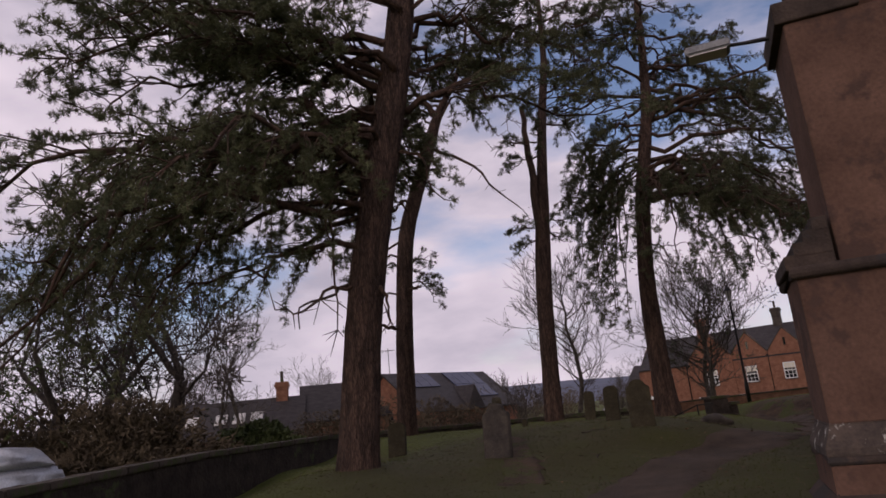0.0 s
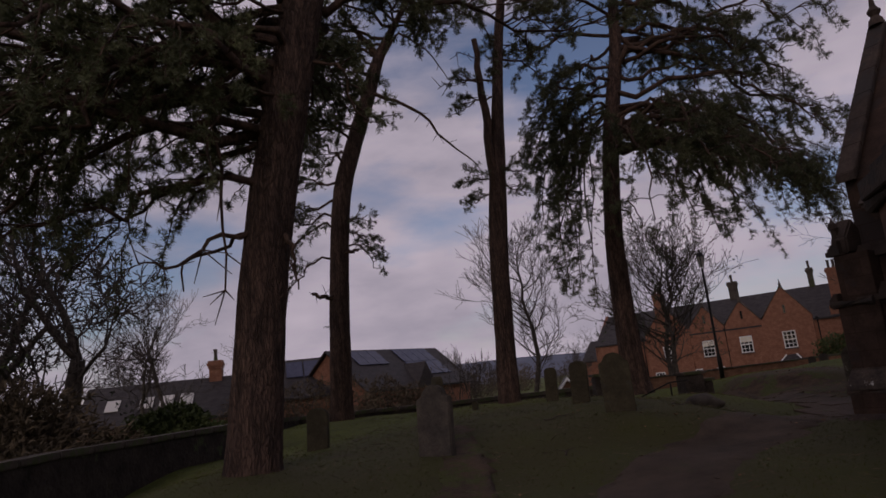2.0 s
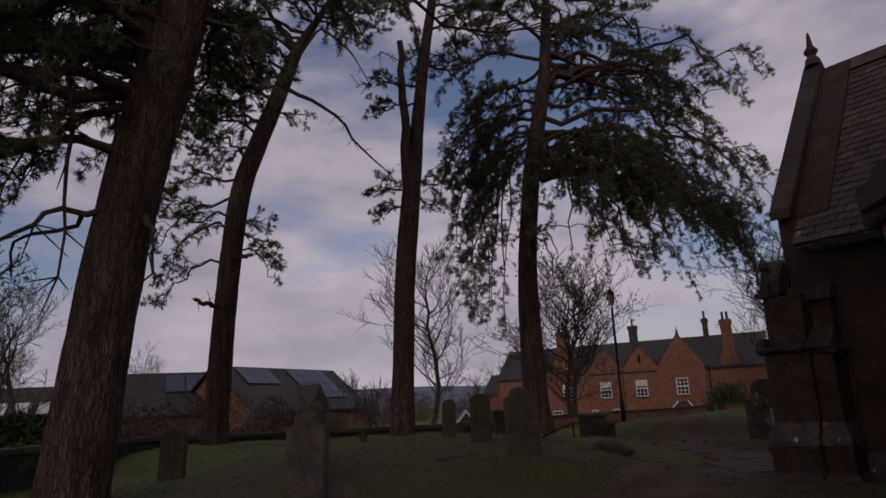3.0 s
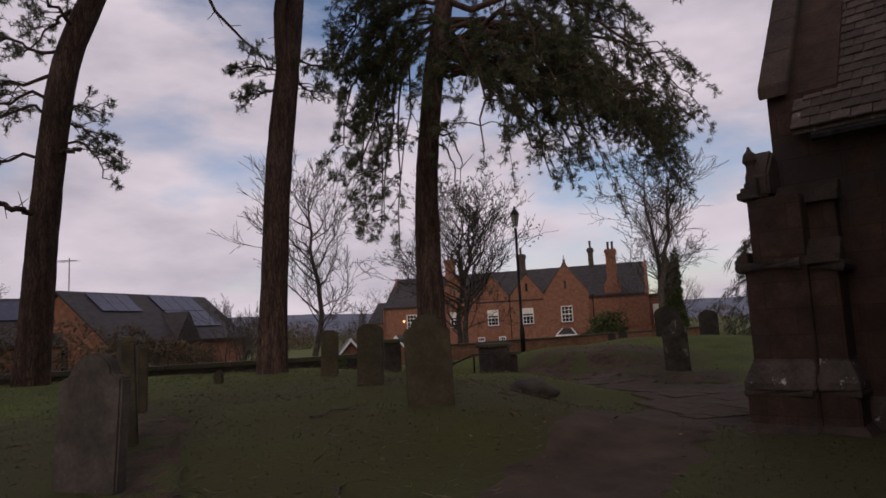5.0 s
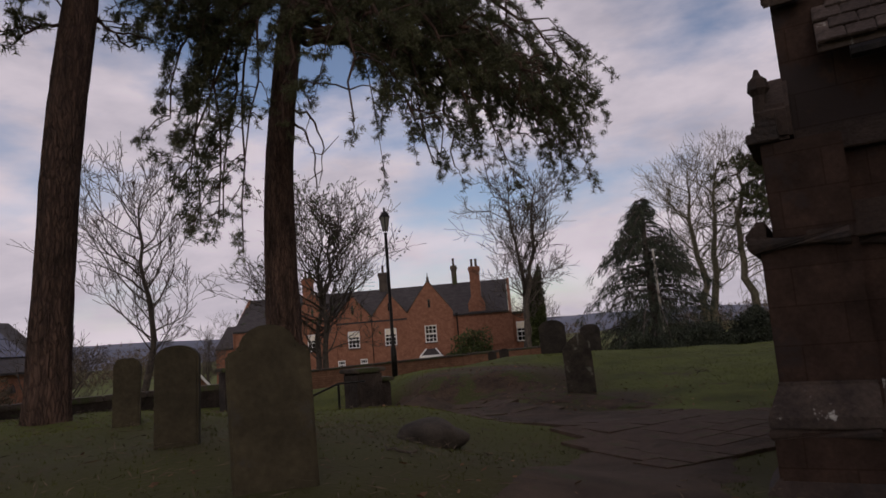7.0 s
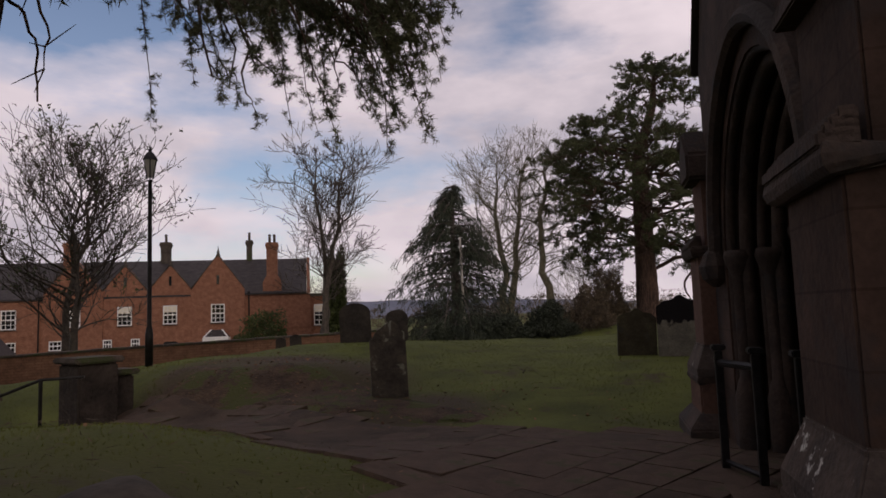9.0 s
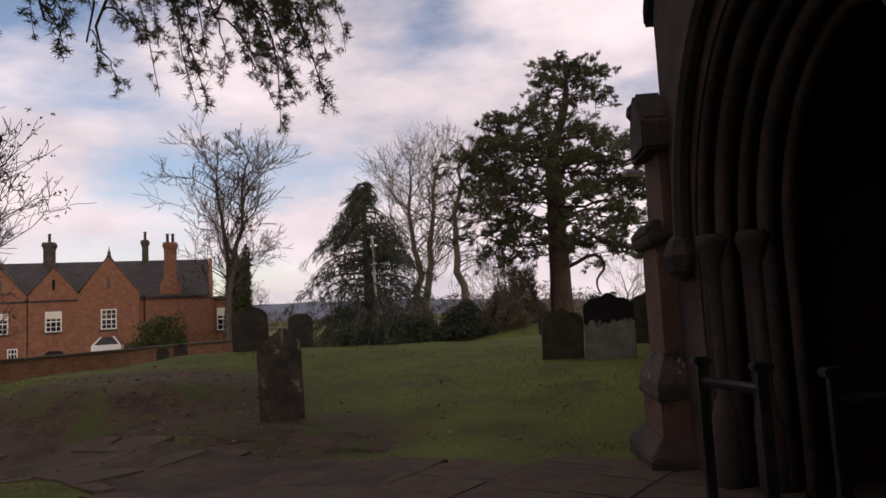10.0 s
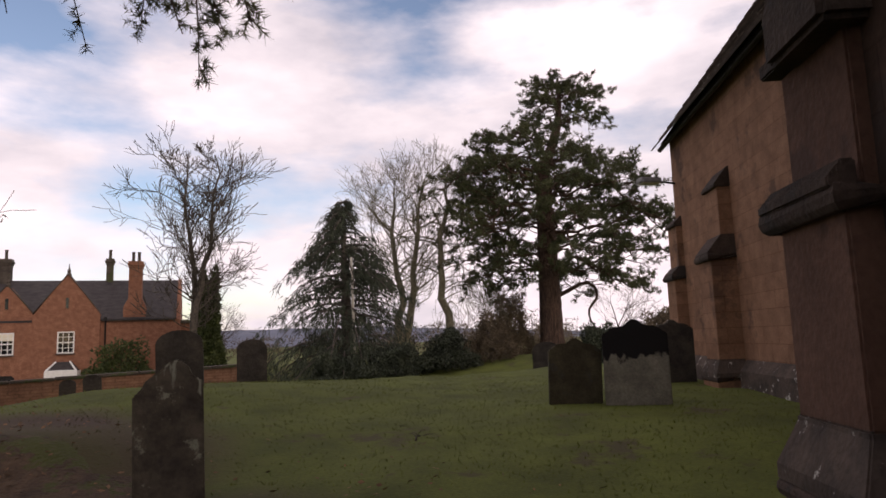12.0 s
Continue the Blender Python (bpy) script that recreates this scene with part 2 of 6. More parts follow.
M_RUBBLE = surf("dark_wall_stone", (0.018, 0.014, 0.012), (0.056, 0.044, 0.035), 2.5, 0.95, 0.8, 14.0, spot=(0.06, 0.075, 0.03), spot_scale=0.9, spot_cut=0.6, vary=0.3, bump_dist=0.05)
M_COPING = surf("coping_stone", (0.043, 0.036, 0.028), (0.111, 0.089, 0.072), 2.5, 0.95, 0.6, 24.0, spot=(0.06, 0.07, 0.03), spot_scale=1.1, spot_cut=0.55, vary=0.2)
M_GRAVE = surf("mossy_gravestone", (0.030, 0.025, 0.015), (0.075, 0.063, 0.036), 2.4, 0.95, 0.5, 26.0, spot=(0.05, 0.046, 0.036), spot_scale=1.5, spot_cut=0.55, vary=0.15)
M_GRAVE_DARK = surf("blackened_gravestone", (0.028, 0.025, 0.022), (0.085, 0.07, 0.056), 2.2, 0.95, 0.5, 26.0, spot=(0.22, 0.21, 0.17), spot_scale=1.9, spot_cut=0.66, vary=0.15)
M_GRAVE_S5 = surf("lichened_dark_gravestone", (0.035, 0.030, 0.024), (0.11, 0.09, 0.066), 2.6, 0.95, 0.5, 26.0, spot=(0.21, 0.21, 0.155), spot_scale=3.0, spot_cut=0.565)
M_GRAVE_GREY = surf("grey_gravestone", (0.12, 0.11, 0.085), (0.24, 0.22, 0.17), 2.4, 0.95, 0.5, 26.0, spot=(0.06, 0.054, 0.046), spot_scale=1.1, spot_cut=0.6)
def run_stain(m, z0, z1, lo, hi, colour, scale, upright):
    """An uneven crust of lichen or soot with runs, over the head of a stone."""
    nt, nl = m.node_tree.nodes, m.node_tree.links
    bsdf = nt["Principled BSDF"]
    old = bsdf.inputs["Base Color"].links[0].from_socket
    tc = nt.new("ShaderNodeTexCoord")
    mp = nt.new("ShaderNodeMapping")
    mp.inputs["Scale"].default_value = (1, 1, upright)
    nl.new(tc.outputs["Object"], mp.inputs["Vector"])
    n = nt.new("ShaderNodeTexNoise")
    n.inputs["Scale"].default_value, n.inputs["Detail"].default_value = scale, 4
    nl.new(mp.outputs[0], n.inputs["Vector"])
    sep = nt.new("ShaderNodeSeparateXYZ")
    nl.new(tc.outputs["Object"], sep.inputs[0])
    rise = nt.new("ShaderNodeMapRange")
    for key, v in zip(("From Min", "From Max", "To Min", "To Max"), (z0, z1, lo, hi)):
        rise.inputs[key].default_value = v
    nl.new(sep.outputs["Z"], rise.inputs["Value"])
    add = nt.new("ShaderNodeMath")
    add.operation = "ADD"
    nl.new(n.outputs["Fac"], add.inputs[0])
    nl.new(rise.outputs[0], add.inputs[1])
    cut = nt.new("ShaderNodeValToRGB")
    cut.color_ramp.elements[0].position, cut.color_ramp.elements[1].position = 0.56, 0.63
    nl.new(add.outputs[0], cut.inputs["Fac"])
    mix = nt.new("ShaderNodeMix")
    mix.data_type = "RGBA"
    nl.new(cut.outputs[0], mix.inputs["Factor"])
    nl.new(old, mix.inputs["A"])
    mix.inputs["B"].default_value = (*colour, 1)
    nl.new(mix.outputs["Result"], bsdf.inputs["Base Color"])


run_stain(M_GRAVE_GREY, 0.7, 1.1, -0.4, 0.35, (0.014, 0.012, 0.012), 5.0, 0.6)
run_stain(M_GRAVE_S5, 0.9, 1.4, -0.3, 0.12, (0.22, 0.22, 0.17), 11.0, 0.3)
M_WHITE = surf("white_paint", (0.68, 0.67, 0.62), (0.82, 0.81, 0.77), 6.0, 0.55, 0.1, 40.0)
M_CREAM = surf("cream_blind", (0.70, 0.64, 0.50), (0.80, 0.75, 0.62), 3.0, 0.8, 0.0, 20.0)
M_IRON = surf("black_iron", (0.012, 0.011, 0.011), (0.035, 0.032, 0.030), 8.0, 0.5, 0.2, 60.0, metal=0.6)
M_LEAD = surf("lead_grey", (0.16, 0.16, 0.16), (0.28, 0.28, 0.27), 5.0, 0.6, 0.2, 40.0)
M_WOOD = surf("dark_oak", (0.025, 0.017, 0.012), (0.07, 0.05, 0.036), 3.0, 0.8, 0.4, 20.0, stretch=(6, 6, 0.6))
M_PALE_WOOD = surf("weathered_pole", (0.30, 0.28, 0.23), (0.46, 0.43, 0.36), 4.0, 0.9, 0.3, 30.0, stretch=(4, 4, 0.5))
M_SOLAR = surf("solar_glass", (0.035, 0.040, 0.075), (0.06, 0.065, 0.11), 3.0, 0.18, 0.0, 20.0)
M_PAINT = surf("silver_car_paint", (0.42, 0.44, 0.46), (0.50, 0.52, 0.54), 3.0, 0.3, 0.0, 20.0, metal=0.5)
M_RUBBER = surf("rubber", (0.015, 0.015, 0.015), (0.03, 0.03, 0.03), 6.0, 0.8, 0.2, 40.0)
M_FIELD = surf("pasture", (0.07, 0.085, 0.025), (0.14, 0.15, 0.05), 0.05, 0.95, 0.0, 1.0)
# distance haze is put into the blue-grey base colour
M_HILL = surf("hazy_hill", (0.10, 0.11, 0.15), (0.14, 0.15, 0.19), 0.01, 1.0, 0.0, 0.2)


def glass(name, tint, rough=0.05):
    m = bpy.data.materials.new(name)
    m.use_nodes = True
    b = m.node_tree.nodes["Principled BSDF"]
    b.inputs["Base Color"].default_value, b.inputs["Roughness"].default_value = (*tint, 1), rough
    b.inputs["Specular IOR Level"].default_value = 0.6
    return m


M_PANE = glass("dark_window_glass", (0.012, 0.013, 0.015))
# also on rooflights, where the pale base colour stands in for reflected sky
M_LANTERN = glass("frosted_lantern_glass", (0.55, 0.53, 0.48), 0.3)
M_GLOW = bpy.data.materials.new("lit_bulb")
M_GLOW.use_nodes = True
M_GLOW.node_tree.nodes["Principled BSDF"].inputs["Emission Color"].default_value = (1.0, 0.62, 0.2, 1)
M_GLOW.node_tree.nodes["Principled BSDF"].inputs["Emission Strength"].default_value = 3.0

# ---- mesh helpers ----


def box(bm, x0, x1, y0, y1, z0, z1, m=None):
    vs = [bm.verts.new((x, y, z)) for z in (z0, z1) for y in (y0, y1) for x in (x0, x1)]
    if m:
        for v in vs:
            v.co = m @ v.co
    for f in ((0, 2, 3, 1), (4, 5, 7, 6), (0, 1, 5, 4), (2, 6, 7, 3), (0, 4, 6, 2), (1, 3, 7, 5)):
        bm.faces.new([vs[i] for i in f])
    return vs


def prism(bm, outline, depth, m):
    """A flat outline in local x, z, drawn from y = 0 to y = depth, set by m."""
    a = [bm.verts.new(m @ Vector((x, 0, z))) for x, z in outline]
    b = [bm.verts.new(m @ Vector((x, depth, z))) for x, z in outline]
    bm.faces.new(a)
    bm.faces.new(b[::-1])
    for i in range(len(a)):
        j = (i + 1) % len(a)
        bm.faces.new((a[j], a[i], b[i], b[j]))


def tube(bm, pts, radii, sides=8, cap=True):
    pts = [Vector(p) for p in pts]
    rings, up = [], Vector((0.31, 0.87, 0.2))
    for i, p in enumerate(pts):
        d = (pts[min(i + 1, len(pts) - 1)] - pts[max(i - 1, 0)]).normalized()
        e = d.cross(up)
        e = e.normalized() if e.length > 1e-4 else d.orthogonal().normalized()
        f = d.cross(e)
        rings.append([bm.verts.new(p + radii[i] * (math.cos(k * math.tau / sides) * e + math.sin(k * math.tau / sides) * f)) for k in range(sides)])
    for r, s in zip(rings, rings[1:]):
        for k in range(sides):
            bm.faces.new((r[k], r[(k + 1) % sides], s[(k + 1) % sides], s[k]))
    if cap:
        bm.faces.new(rings[0][::-1])
        bm.faces.new(rings[-1])


def lathe(bm, profile, sides=12, m=Matrix()):
    rings = [[bm.verts.new(m @ Vector((r * math.cos(k * math.tau / sides), r * math.sin(k * math.tau / sides), z))) for k in range(sides)] for r, z in profile]
    for r, s in zip(rings, rings[1:]):
        for k in range(sides):
            bm.faces.new((r[k], r[(k + 1) % sides], s[(k + 1) % sides], s[k]))
    bm.faces.new(rings[0][::-1])
    bm.faces.new(rings[-1])


def finish(bm, name, bevel=0.0, smooth=False):
    bmesh.ops.recalc_face_normals(bm, faces=bm.faces)
    if bevel:
        bmesh.ops.bevel(bm, geom=[e for e in bm.edges if e.calc_face_angle(0) > 0.5], offset=bevel, segments=2, affect="EDGES", clamp_overlap=True)
    me = bpy.data.meshes.new(name)
    bm.to_mesh(me)
    bm.free()
    if smooth:
        me.polygons.foreach_set("use_smooth", [True] * len(me.polygons))
    return me


def part(name, bm, material, parent, label="", bevel=0.0, smooth=False):
    me = finish(bm, name, bevel, smooth) if isinstance(bm, bmesh.types.BMesh) else bm
    if not me.materials:
        me.materials.append(material)
    ob = new(name, me)
    ob.parent = parent
    if label:
        ob["label"] = label
    return ob


def thing(name, m, label, category, group="", kind=""):
    ob = new(name)
    ob.matrix_world = m
    return tagged(ob, label, category, group, kind)


def solid(name, bm, material, m, label, category, group="", kind="", bevel=0.0, smooth=False):
    me = finish(bm, name, bevel, smooth) if isinstance(bm, bmesh.types.BMesh) else bm
    if not me.materials:
        me.materials.append(material)
    ob = new(name, me)
    ob.matrix_world = m
    return tagged(ob, label, category, group, kind)


def array_mesh(name, verts, faces, smooth=False):
    """A mesh from numpy arrays; all faces have the same number of corners."""
    me = bpy.data.meshes.new(name)
    verts, faces = np.asarray(verts, np.float32), np.asarray(faces, np.int32)
    n, k = faces.shape
    me.vertices.add(len(verts))
    me.vertices.foreach_set("co", verts.ravel())
    me.loops.add(n * k)
    me.loops.foreach_set("vertex_index", faces.ravel())
    me.polygons.add(n)
    me.polygons.foreach_set("loop_start", np.arange(0, n * k, k, dtype=np.int32))
    me.polygons.foreach_set("loop_total", np.full(n, k, np.int32))
    if smooth:
        me.polygons.foreach_set("use_smooth", np.ones(n, bool))
    me.update()
    me.validate()
    return me


# ---- ground ----
# heights of the churchyard, x y z
SPOTS = np.array([
    (0, 0, 0.0), (-4, 0, 0.0), (4, 2, 0.0), (0.6, 3, 0.05), (1.6, 7, 0.12), (3.0, 10.8, 0.2), (5.3, 13.4, 0.25), (9.2, 15.9, 0.27),
    (13, 17, 0.3), (11.3, 19.5, 0.2), (11.2, 22.5, 0.08), (10.5, 25, 0.0), (4.7, 15.2, 0.88), (4.6, 17.0, 1.0), (4.9, 19.7, 1.0), (12.3, 22.2, 0.42), (13.2, 23.0, 1.0), (12.7, 24.6, 0.92),
    (4.2, 22.5, 0.98), (-1.5, 15.5, 0.6), (-0.6, 26, 0.85), (13.3, 20.8, 0.4), (17.7, 26, 1.05), (21.2, 27.5, 0.9), (19.7, 18.5, 0.62),
    (23.7, 18.7, 0.66), (14, 25.5, 0.95), (30, 27, 0.85), (-6.4, 11.4, -0.05), (-5.2, 16.4, 0.08), (-3.9, 21, 0.4), (8.0, 20, 0.75), (26, 15, 0.6)])


def height(x, y):
    x, y = np.asarray(x, float), np.asarray(y, float)
    d2 = (x[..., None] - SPOTS[:, 0]) ** 2 + (y[..., None] - SPOTS[:, 1]) ** 2
    w = 1 / (d2 + 0.5) ** 1.7
    z = (w * SPOTS[:, 2]).sum(-1) / w.sum(-1)
    # beyond the churchyard wall the land falls away to the lane and the fields
    away = np.clip((0.35 * x + 0.94 * y - 31.5) / 9, 0, 1) * np.clip((52 - x) / 14, 0, 1)
    west = np.clip((-7.5 - x) / 6, 0, 1)
    far = np.clip((np.hypot(x - 5, y - 15) - 45) / 60, 0, 1)
    drop = np.maximum(np.maximum(away * 1.9, west * 0.05), far * 2.2)
    return z - drop


def ground_z(x, y):
    return float(height(x, y))


def build_ground():
    ax = np.unique(np.concatenate([np.arange(-14, 34.01, 0.35), -14 - np.geomspace(0.6, 1700, 34), 34 + np.geomspace(0.6, 1700, 34)]))
    ay = np.unique(np.concatenate([np.arange(-4, 34.01, 0.35), -4 - np.geomspace(0.6, 1700, 34), 34 + np.geomspace(0.6, 1700, 34)]))
    X, Y = np.meshgrid(ax, ay)
    Z = height(X, Y)
    near = np.exp(-(((X - 8) / 40) ** 2 + ((Y - 16) / 40) ** 2))
    Z += near * 0.025 * np.sin(X * 2.1 + 1.3 * np.sin(Y * 1.7)) * np.sin(Y * 1.9 + 0.6 * X)
    nx, ny = len(ax), len(ay)
    i = np.arange(nx * ny).reshape(ny, nx)
    F = np.stack([i[:-1, :-1], i[:-1, 1:], i[1:, 1:], i[1:, :-1]], -1).reshape(-1, 4)
    me = array_mesh("ground", np.stack([X, Y, Z], -1).reshape(-1, 3), F, True)
    solid("ground", me, M_GRASS, Matrix(), "mown churchyard grass with mossy and bare patches", "grass", kind="structure")


build_ground()


def strip(name, line, widths, lift, material, label, category, rough_edge=0.12, seed=1):
    """A surface that follows a line over the ground."""
    rng = np.random.default_rng(seed)
    P = np.array(line, float)
    seg = np.hypot(*np.diff(P, axis=0).T)
    s = np.concatenate([[0], np.cumsum(seg)])
    q = np.arange(0, s[-1], 0.25)
    c = np.stack([np.interp(q, s, P[:, k]) for k in (0, 1)], -1)
    for _ in range(6):
        c[1:-1] = (c[:-2] + 2 * c[1:-1] + c[2:]) / 4
    w = np.interp(q, s, widths)
    t = np.gradient(c, axis=0)
    t /= np.hypot(*t.T)[:, None]
    side = np.stack([t[:, 1], -t[:, 0]], -1)
    n = 9
    V = []
    for k in range(n):
        f = (k / (n - 1) - 0.5)
        off = f * w + (rng.normal(0, rough_edge * 0.5, len(q)) if k in (0, n - 1) else 0)
        p = c + side * off[:, None]
        z = height(p[:, 0], p[:, 1]) + lift * (1 if 0 < k < n - 1 else -0.6)
        z[[0, -1]] -= lift * 1.6
        V.append(np.column_stack([p, z]))
    V = np.stack(V, 1)
    i = np.arange(len(q) * n).reshape(len(q), n)
    F = np.stack([i[:-1, :-1], i[:-1, 1:], i[1:, 1:], i[1:, :-1]], -1).reshape(-1, 4)
    return solid(name, array_mesh(name, V.reshape(-1, 3), F, True), material, Matrix(), label, category, kind="structure"), c, side, w


strip("path", [(0.4, -6), (0.5, 0), (1.3, 5), (2.6, 9.6), (4.6, 12.6), (7.6, 15.0), (10.2, 16.3)], [1.5, 1.5, 1.5, 1.5, 1.6, 1.7, 2.0], 0.03,
      M_PATH, "worn brown grit path with mossy edges", "path")
_, FLAG_LINE, FLAG_SIDE, FLAG_W = strip("pavement", [(10.7, 14.8), (10.95, 16.2), (11.1, 17.9), (11.2, 20.5), (11.1, 23), (10.5, 25.6)], [4.2, 3.8, 2.5, 1.7, 1.5, 1.4], 0.044,
                                        M_PATH, "earth bed of the flagstone path", "path")
strip("worn_earth", [(1.5, 11.6), (1.75, 14.0), (1.8, 17.5), (1.4, 19.5)], [0.9, 0.8, 0.7, 0.4], 0.03, M_SOIL, "strip of bare earth beside the gravestones", "earth", 0.3, 5)

strip("earth_bank", [(12.75, 18.6), (12.7, 20.2), (12.75, 21.8), (12.45, 23.2), (11.9, 24.6)], [0.5, 1.1, 1.7, 1.7, 1.0], 0.022, M_SOIL, "bare bank of leaf-strewn earth beside the flagstone path", "earth", 0.55, 7)

# ---- boundary walls ----


def stone_wall(name, line, h, label, material, thick=0.42, cope=0.105, seed=2):
    """A wall along a line of (x, y, top z), with a body and single coping stones."""
    w = thing(name, Matrix(), label, "wall", kind="structure")
    rng = random.Random(seed)
    for a, b in zip(line, line[1:]):
        a, b = Vector(a), Vector(b)
        d = Vector((b.x - a.x, b.y - a.y, 0))
        n = max(1, round(d.length / 0.95))
        ang = math.degrees(math.atan2(d.y, d.x))
        bm = bmesh.new()
        side = Vector((-d.y, d.x, 0)).normalized() * thick / 2
        vs = []
        for p in (a, b):
            g = min(ground_z(p.x, p.y), p.z - h) - 0.4
            vs.append([bm.verts.new((p.x + s * side.x, p.y + s * side.y, z)) for s, z in ((1, g), (-1, g), (-1, p.z - cope + 0.005), (1, p.z - cope + 0.005))])
        for k in range(4):
            bm.faces.new((vs[0][k], vs[0][(k + 1) % 4], vs[1][(k + 1) % 4], vs[1][k]))
        bm.faces.new(vs[0])
        bm.faces.new(vs[1])
        part("wall_body", bm, material, w)
        for k in range(n):
            f0, f1 = k / n, (k + 1) / n
            p = a.lerp(b, (f0 + f1) / 2)
            bm = bmesh.new()
            half = d.length / n / 2 - 0.008
            box(bm, -half, half, -thick / 2 - 0.05, thick / 2 + 0.05, -cope, 0.02 + rng.uniform(0, 0.015))
            ob = part("coping_stone", bm, M_COPING, w, bevel=0.02)
            slope = math.degrees(math.atan2(b.z - a.z, d.length))
            ob.matrix_local = pose(p.x, p.y, p.z, 0, -slope + rng.uniform(-0.5, 0.5), ang)
    return w


stone_wall("boundary_wall_west", [(-7.2, 6.0, 1.0), (-6.3, 11.4, 1.08), (-5.3, 16.2, 1.2), (-3.5, 23.2, 1.2), (-2.6, 28.0, 1.1)], 0.9,
           "low dark mossy stone churchyard wall with flat coping", M_RUBBLE)
stone_wall("boundary_wall_north", [(-2.6, 28.2, 1.1), (3.0, 29.3, 1.0), (8.6, 28.8, 1.0)], 0.9, "low dark stone churchyard wall with weathered coping", M_RUBBLE, seed=3)
stone_wall("boundary_wall_hall", [(11.8, 34.5, 0.95), (17.5, 33.0, 1.05), (23.5, 30.3, 1.18)], 1.2, "old red brick garden wall with stone coping", M_BRICK_WALL, 0.36, 0.045, seed=4)


def gate_steps():
    g = thing("gate_steps", Matrix(), "mossy stone piers with flat caps beside the churchyard steps", "gate")
    for x, y, w, d, top in ((10.4, 24.6, 0.62, 0.7, 1.12), (11.05, 25.2, 0.6, 0.45, 0.85), (8.3, 27.2, 0.5, 0.5, 1.35)):
        z = min(ground_z(x, y), 0.3) - 0.4
        bm = bmesh.new()
        box(bm, x - w / 2, x + w / 2, y - d / 2, y + d / 2, z, top)
        pier = part("pier", bm, M_RUBBLE, g, bevel=0.03)
        bm = bmesh.new()
        box(bm, x - w / 2 - 0.07, x + w / 2 + 0.07, y - d / 2 - 0.07, y + d / 2 + 0.07, top + 0.002, top + 0.1)
        part("cap", bm, M_COPING, pier, bevel=0.025)
    for k in range(5):
        bm = bmesh.new()
        box(bm, 8.7, 10.0, 25.9 + 0.32 * k, 26.25 + 0.32 * k, -1.2, 0.02 - 0.17 * k)
        part("step", bm, M_FLAG, g, bevel=0.02)


gate_steps()


def handrail():
    r = thing("handrail", Matrix(), "black iron handrail at the top of the steps", "handrail")
    z = ground_z(9.14, 23.4)
    bm = bmesh.new()
    tube(bm, [(9.3, 23.6, z - 0.2), (9.3, 23.6, 0.98)], [0.025, 0.025], 8)
    part("post", bm, M_IRON, r)
    bm = bmesh.new()
    tube(bm, [(9.75, 23.3, 1.0), (9.3, 23.6, 0.99), (8.6, 24.3, 0.62)], [0.022] * 3, 8)
    part("rail", bm, M_IRON, r)


handrail()

# ---- church, in its own axes: x along the nave, y out of its north side ----
CH = pose(0, 0, 0, 0, 0, 24.5)


def wall_block(name, parent, x0, x1, y0, y1, z0, z1, material=None, bevel=0.0):
    bm = bmesh.new()
    box(bm, x0, x1, y0, y1, z0, z1)
    return part(name, bm, material or M_ASHLAR, parent, bevel=bevel)


